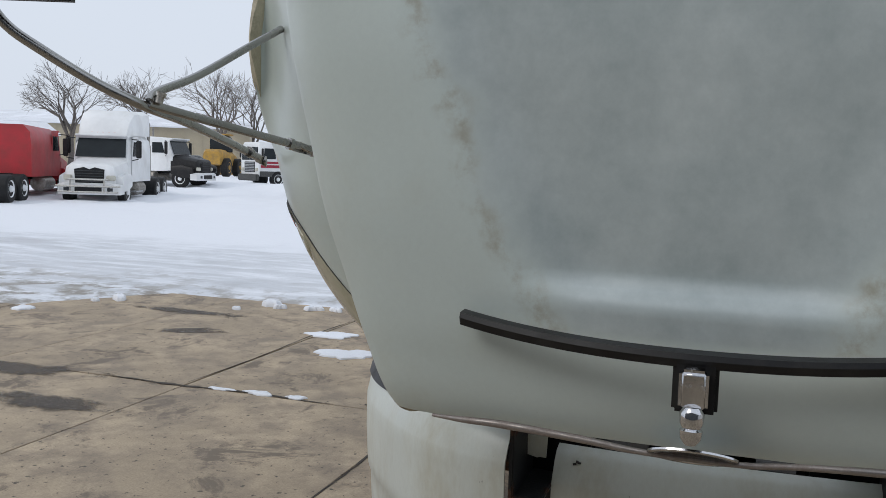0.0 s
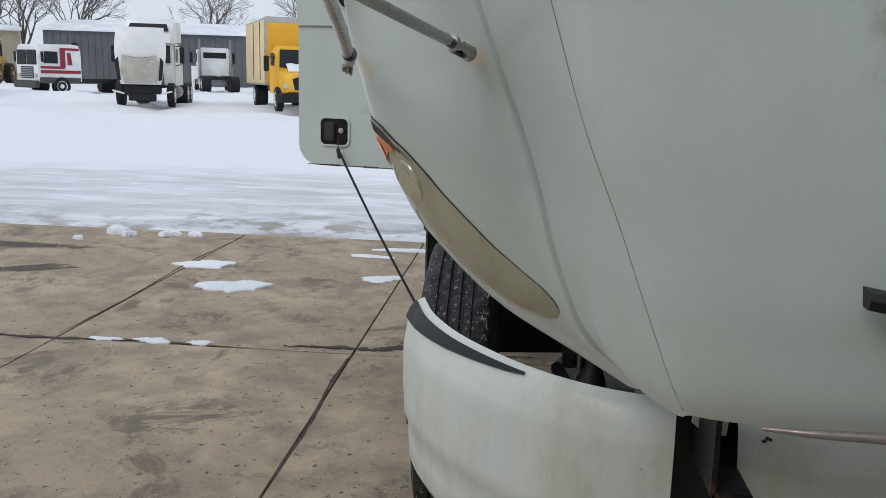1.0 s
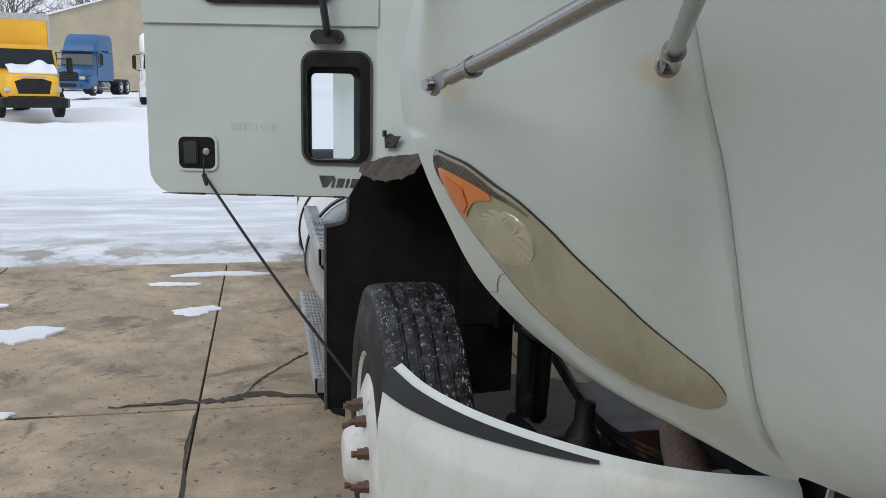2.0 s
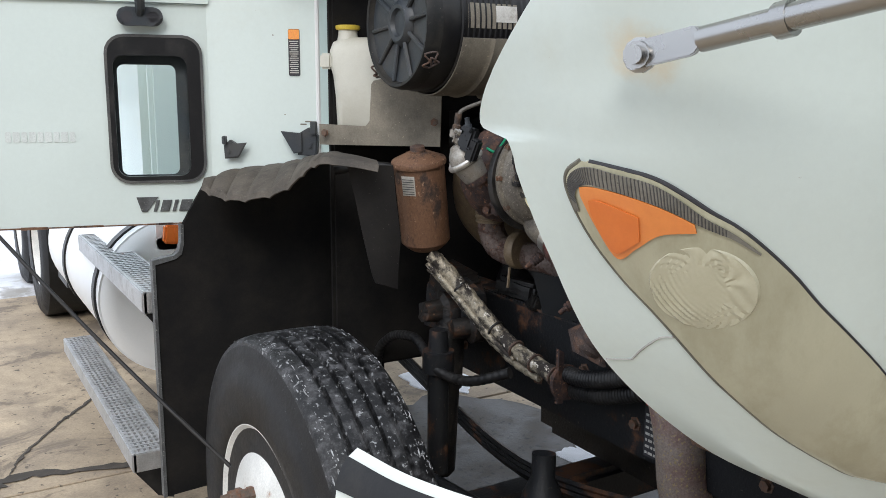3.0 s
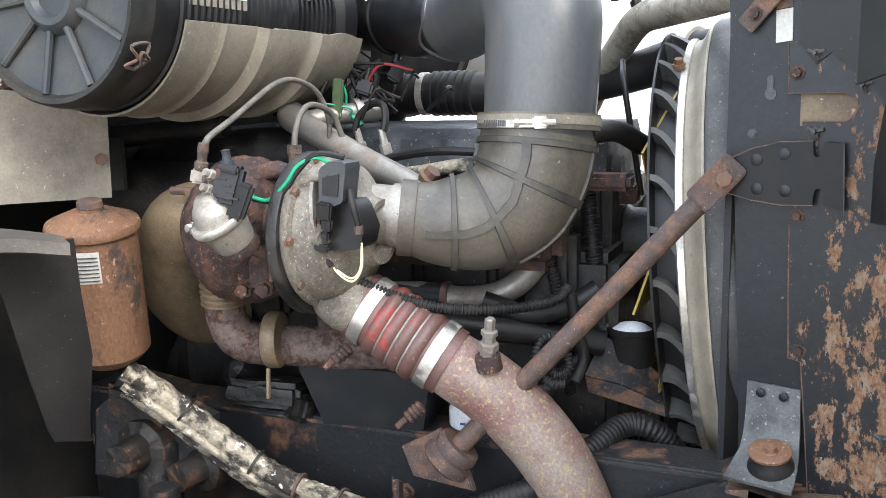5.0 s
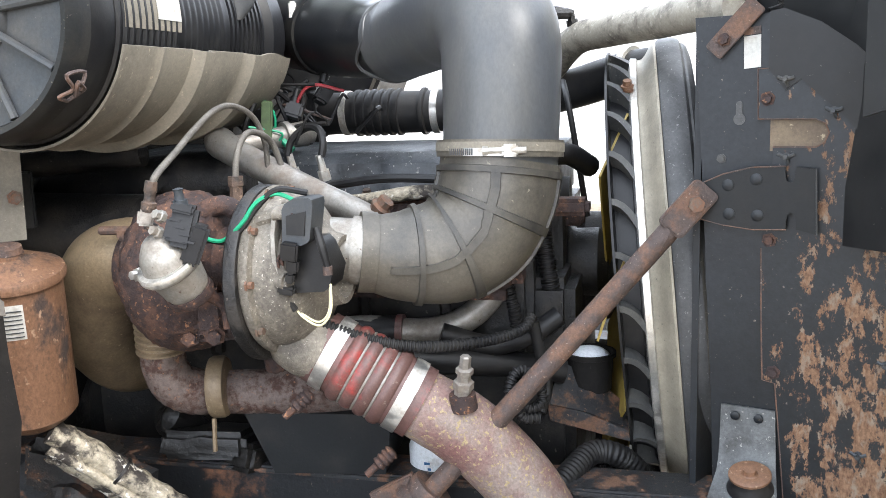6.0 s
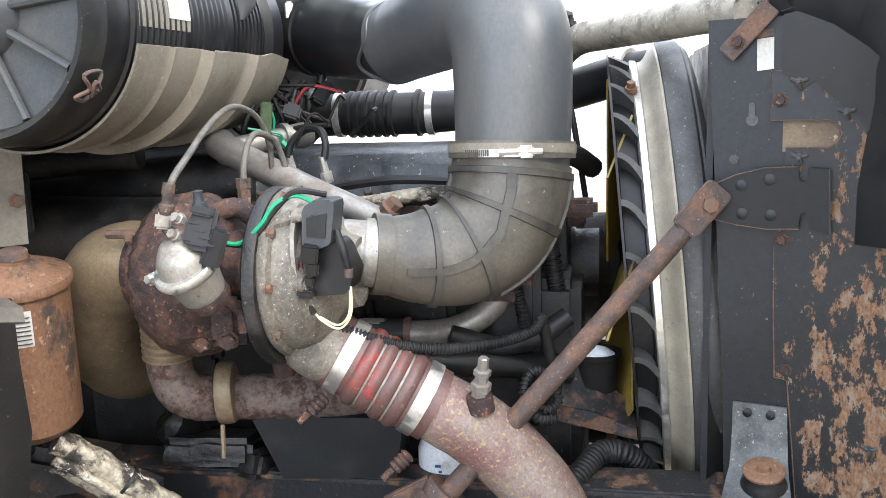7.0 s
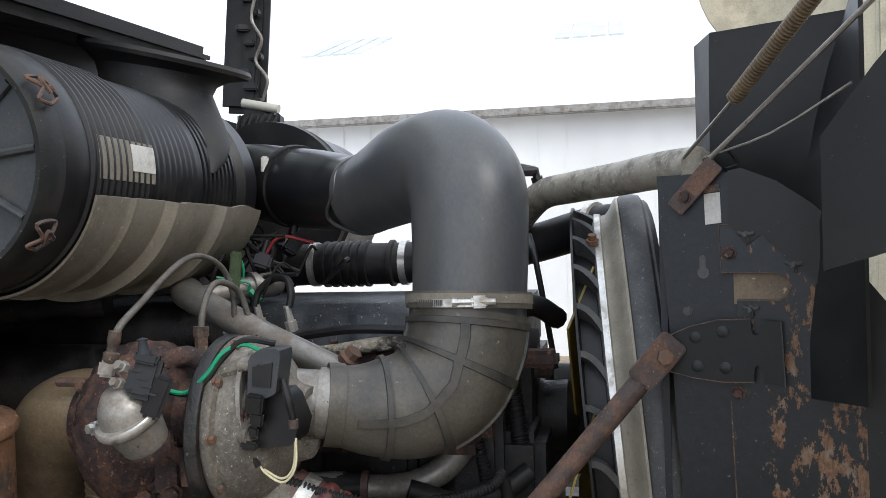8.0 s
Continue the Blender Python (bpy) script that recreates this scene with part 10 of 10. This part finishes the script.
def build_hood_inside():
    """Splash shields, prop cable and spring between radiator and open hood."""
    bm = B()
    sheet(bm, [[(-0.30, 0.315, z0), (-0.33 - k * 0.01, 0.30, z0), (-0.44, 0.22 - 0.02 * k, z0 + 0.01), (-0.60, 0.14, z0 + 0.02)] for k, z0 in enumerate((1.50, 1.70, 1.80, 1.90, 1.98, 2.04, 2.06))], 0.006)
    a = part("splash_shield", bm, "seal", truck, "black plastic splash shield in the hood")
    bm = B()
    slab(bm, [(0.0, 1.70), (0.0, 1.85), (0.06, 1.92), (0.16, 2.02), (0.26, 2.08), (0.26, 1.78)], (-0.755, 0.22, 0), (-0.6, -0.75, 0), (0, 0, 1), 0.008)
    part("splash_shield", bm, "seal", truck)
    bm = B()
    s0, s1 = Vector((-0.447, 0.318, 1.852)), Vector((-0.655, 0.075, 2.085))
    tube(bm, [s0, s1], 0.004, 8, 1)
    tube(bm, [s0 + Vector((0.002, 0, 0.01)), Vector((-0.52, 0.235, 1.885)), Vector((-0.60, 0.15, 1.935))], 0.0020, 6, 3)
    c = part("hood_cable", bm, "steel", truck, "steel hood check cable")
    bm = B()
    q0, q1, q2 = Vector((-0.40, 0.345, 1.866)), Vector((-0.515, 0.283, 1.936)), Vector((-0.72, 0.172, 2.075))
    tube(bm, [q0, q1], 0.0028, 6, 1)
    part("spring_rod", bm, "steel", c)
    bm = B()
    tube(bm, [q1, q2], 0.0095, 14, 1, wave=0.0022, pitch=0.0055)
    part("coil_spring", bm, "exh", c, "rusty coil spring")
    bm = B()
    tube(bm, [s0 + Vector((0, 0.0, 0.005)), s0 + Vector((0.01, -0.03, 0.025)), s0 + Vector((0.02, -0.05, 0.0)), s0 + Vector((0.0, -0.03, -0.01))], 0.004, 6, 4)
    part("hook", bm, "block", c)


build_hood_inside()


def build_far_side():
    """What shows beyond the engine: cowl parts, brake reservoir, a dark upright column with wiring, wires."""
    bm = B()
    box(bm, (0.72, 1.545, 2.48), (0.05, 0.135, 0.62), (4, 0, 12), 0.02)
    box(bm, (0.70, 1.525, 2.45), (0.03, 0.05, 0.5), (4, 0, 12), 0.008)
    for i in range(9):
        box(bm, (0.675, 1.505 + 0.02 * (i % 3), 2.20 + i * 0.045), (0.03, 0.03 + 0.012 * (i % 2), 0.02), (0, 0, 15 * (i % 3)), 0.004)
    col = part("wiring_column", bm, "black", truck, "dark upright panel with clipped wiring")
    bm = B()
    tube(bm, [(0.66, 1.48, 2.2), (0.65, 1.46, 2.26), (0.66, 1.50, 2.32), (0.65, 1.475, 2.38), (0.66, 1.51, 2.45), (0.65, 1.48, 2.55)], 0.005, 8, 5)
    part("wire", bm, "steel", col)
    bm = B()
    lathe(bm, (0.55, 1.43, 1.88), (1, 0.02, 0), [(0, 0.18), (0, 0.236), (0.02, 0.24), (0.03, 0.232), (0.05, 0.232), (0.06, 0.24), (0.08, 0.232), (0.4, 0.23), (0.4, 0)], 48)
    part("far_canister", bm, "black", truck, "round dark canister beyond the engine")
    bm = B()
    tube(bm, [(0.66, 1.545, 2.195), (0.66, 1.43, 2.17)], 0.014, 12, 1)
    part("hose_stub", bm, "tank", truck, "pale plastic pipe at the foot of the column")
    bm = B()
    box(bm, (0.69, 1.50, 2.09), (0.10, 0.13, 0.17), (0, 0, 10), 0.02)
    part("wiring_block", bm, "block", truck)
    for k in range(7):
        bm = B()
        tube(bm, [(0.63, 1.42 + 0.02 * k, 2.15), (0.60, 1.43 + 0.018 * k, 2.09 + 0.01 * (k % 3)), (0.62, 1.40 + 0.022 * k, 2.02)], 0.006, 6, 4)
        part("wire", bm, "hose", truck)
    bm = B()
    box(bm, (0.5, 1.48, 1.95), (0.2, 0.12, 0.10), bevel=0.02)
    box(bm, (0.25, 1.5, 1.76), (0.3, 0.2, 0.2), bevel=0.03)
    part("relay_box", bm, "block", truck)
    rnd = random.Random(12)
    for i in range(30):
        bm = B()
        p = Vector((rnd.uniform(-0.22, 0.05), rnd.uniform(1.08, 1.32), rnd.uniform(1.64, 1.74)))
        q = p + Vector((rnd.uniform(-0.08, 0.08), rnd.uniform(-0.14, 0.14), rnd.uniform(0.02, 0.14)))
        tube(bm, [p, p.lerp(q, 0.4) + Vector((rnd.uniform(-.03, .03), rnd.uniform(-.04, .04), rnd.uniform(0, .05))), q], rnd.choice((0.0025, 0.0035, 0.005, 0.007)), 6, 5)
        part("wire", bm, ("hose", "block", "hose", "green", "hose", "red_wire", "hose", "block", "rod", "hose")[i % 10], truck)
    for p, s, r in (((-0.12, 1.16, 1.72), (0.05, 0.035, 0.03), 20), ((-0.16, 1.22, 1.70), (0.03, 0.05, 0.05), -15), ((-0.05, 1.12, 1.755), (0.04, 0.03, 0.05), 35), ((-0.1, 1.26, 1.745), (0.05, 0.04, 0.025), 5)):
        bm = B()
        box(bm, p, s, (r, 10, r), 0.005)
        lathe(bm, Vector(p) + Vector((0, 0, s[2] / 2)), (0.3, -0.2, 1), [(-0.005, 0.010), (0.012, 0.010), (0.013, 0.007), (0.03, 0.006), (0.03, 0)], 10)
        part("connector", bm, "black", truck, "black electrical connector")
    bm = B()
    box(bm, (-0.20, 1.185, 1.70), (0.014, 0.022, 0.085), (5, 0, 10), 0.003)
    part("connector", bm, "greenclip", truck, "green plastic connector")


build_far_side()

# concrete slabs, each a piece of the pavement
bm = B()
box(bm, (0, 0, -0.03), (SX - 0.013, SY - 0.018, 0.06), bevel=0.003, seg=1)
slab_mesh = finish(bm, "concrete", "slab")
for i in range(-6, 9):
    for j in range(-4, 1):
        ob = new("slab", slab_mesh)
        ob.location = (JX + (i - 0.5) * SX, JY + (j + 0.5) * SY, 0.0008 * ((i * 7 + j * 3) % 5 - 2))
        ob.parent = pavement

# dark sheet laid on the concrete for the shade under the truck
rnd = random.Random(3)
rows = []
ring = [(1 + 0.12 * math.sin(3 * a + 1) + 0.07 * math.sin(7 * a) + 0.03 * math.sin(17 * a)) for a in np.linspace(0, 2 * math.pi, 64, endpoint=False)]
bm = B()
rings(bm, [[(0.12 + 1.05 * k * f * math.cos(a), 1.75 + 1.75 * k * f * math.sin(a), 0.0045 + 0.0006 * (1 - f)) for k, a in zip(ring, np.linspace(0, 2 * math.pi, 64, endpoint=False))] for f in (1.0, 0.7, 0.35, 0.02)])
part("oil_stain", bm, "oily", pavement, "dark sheet standing in for the shade under the engine")
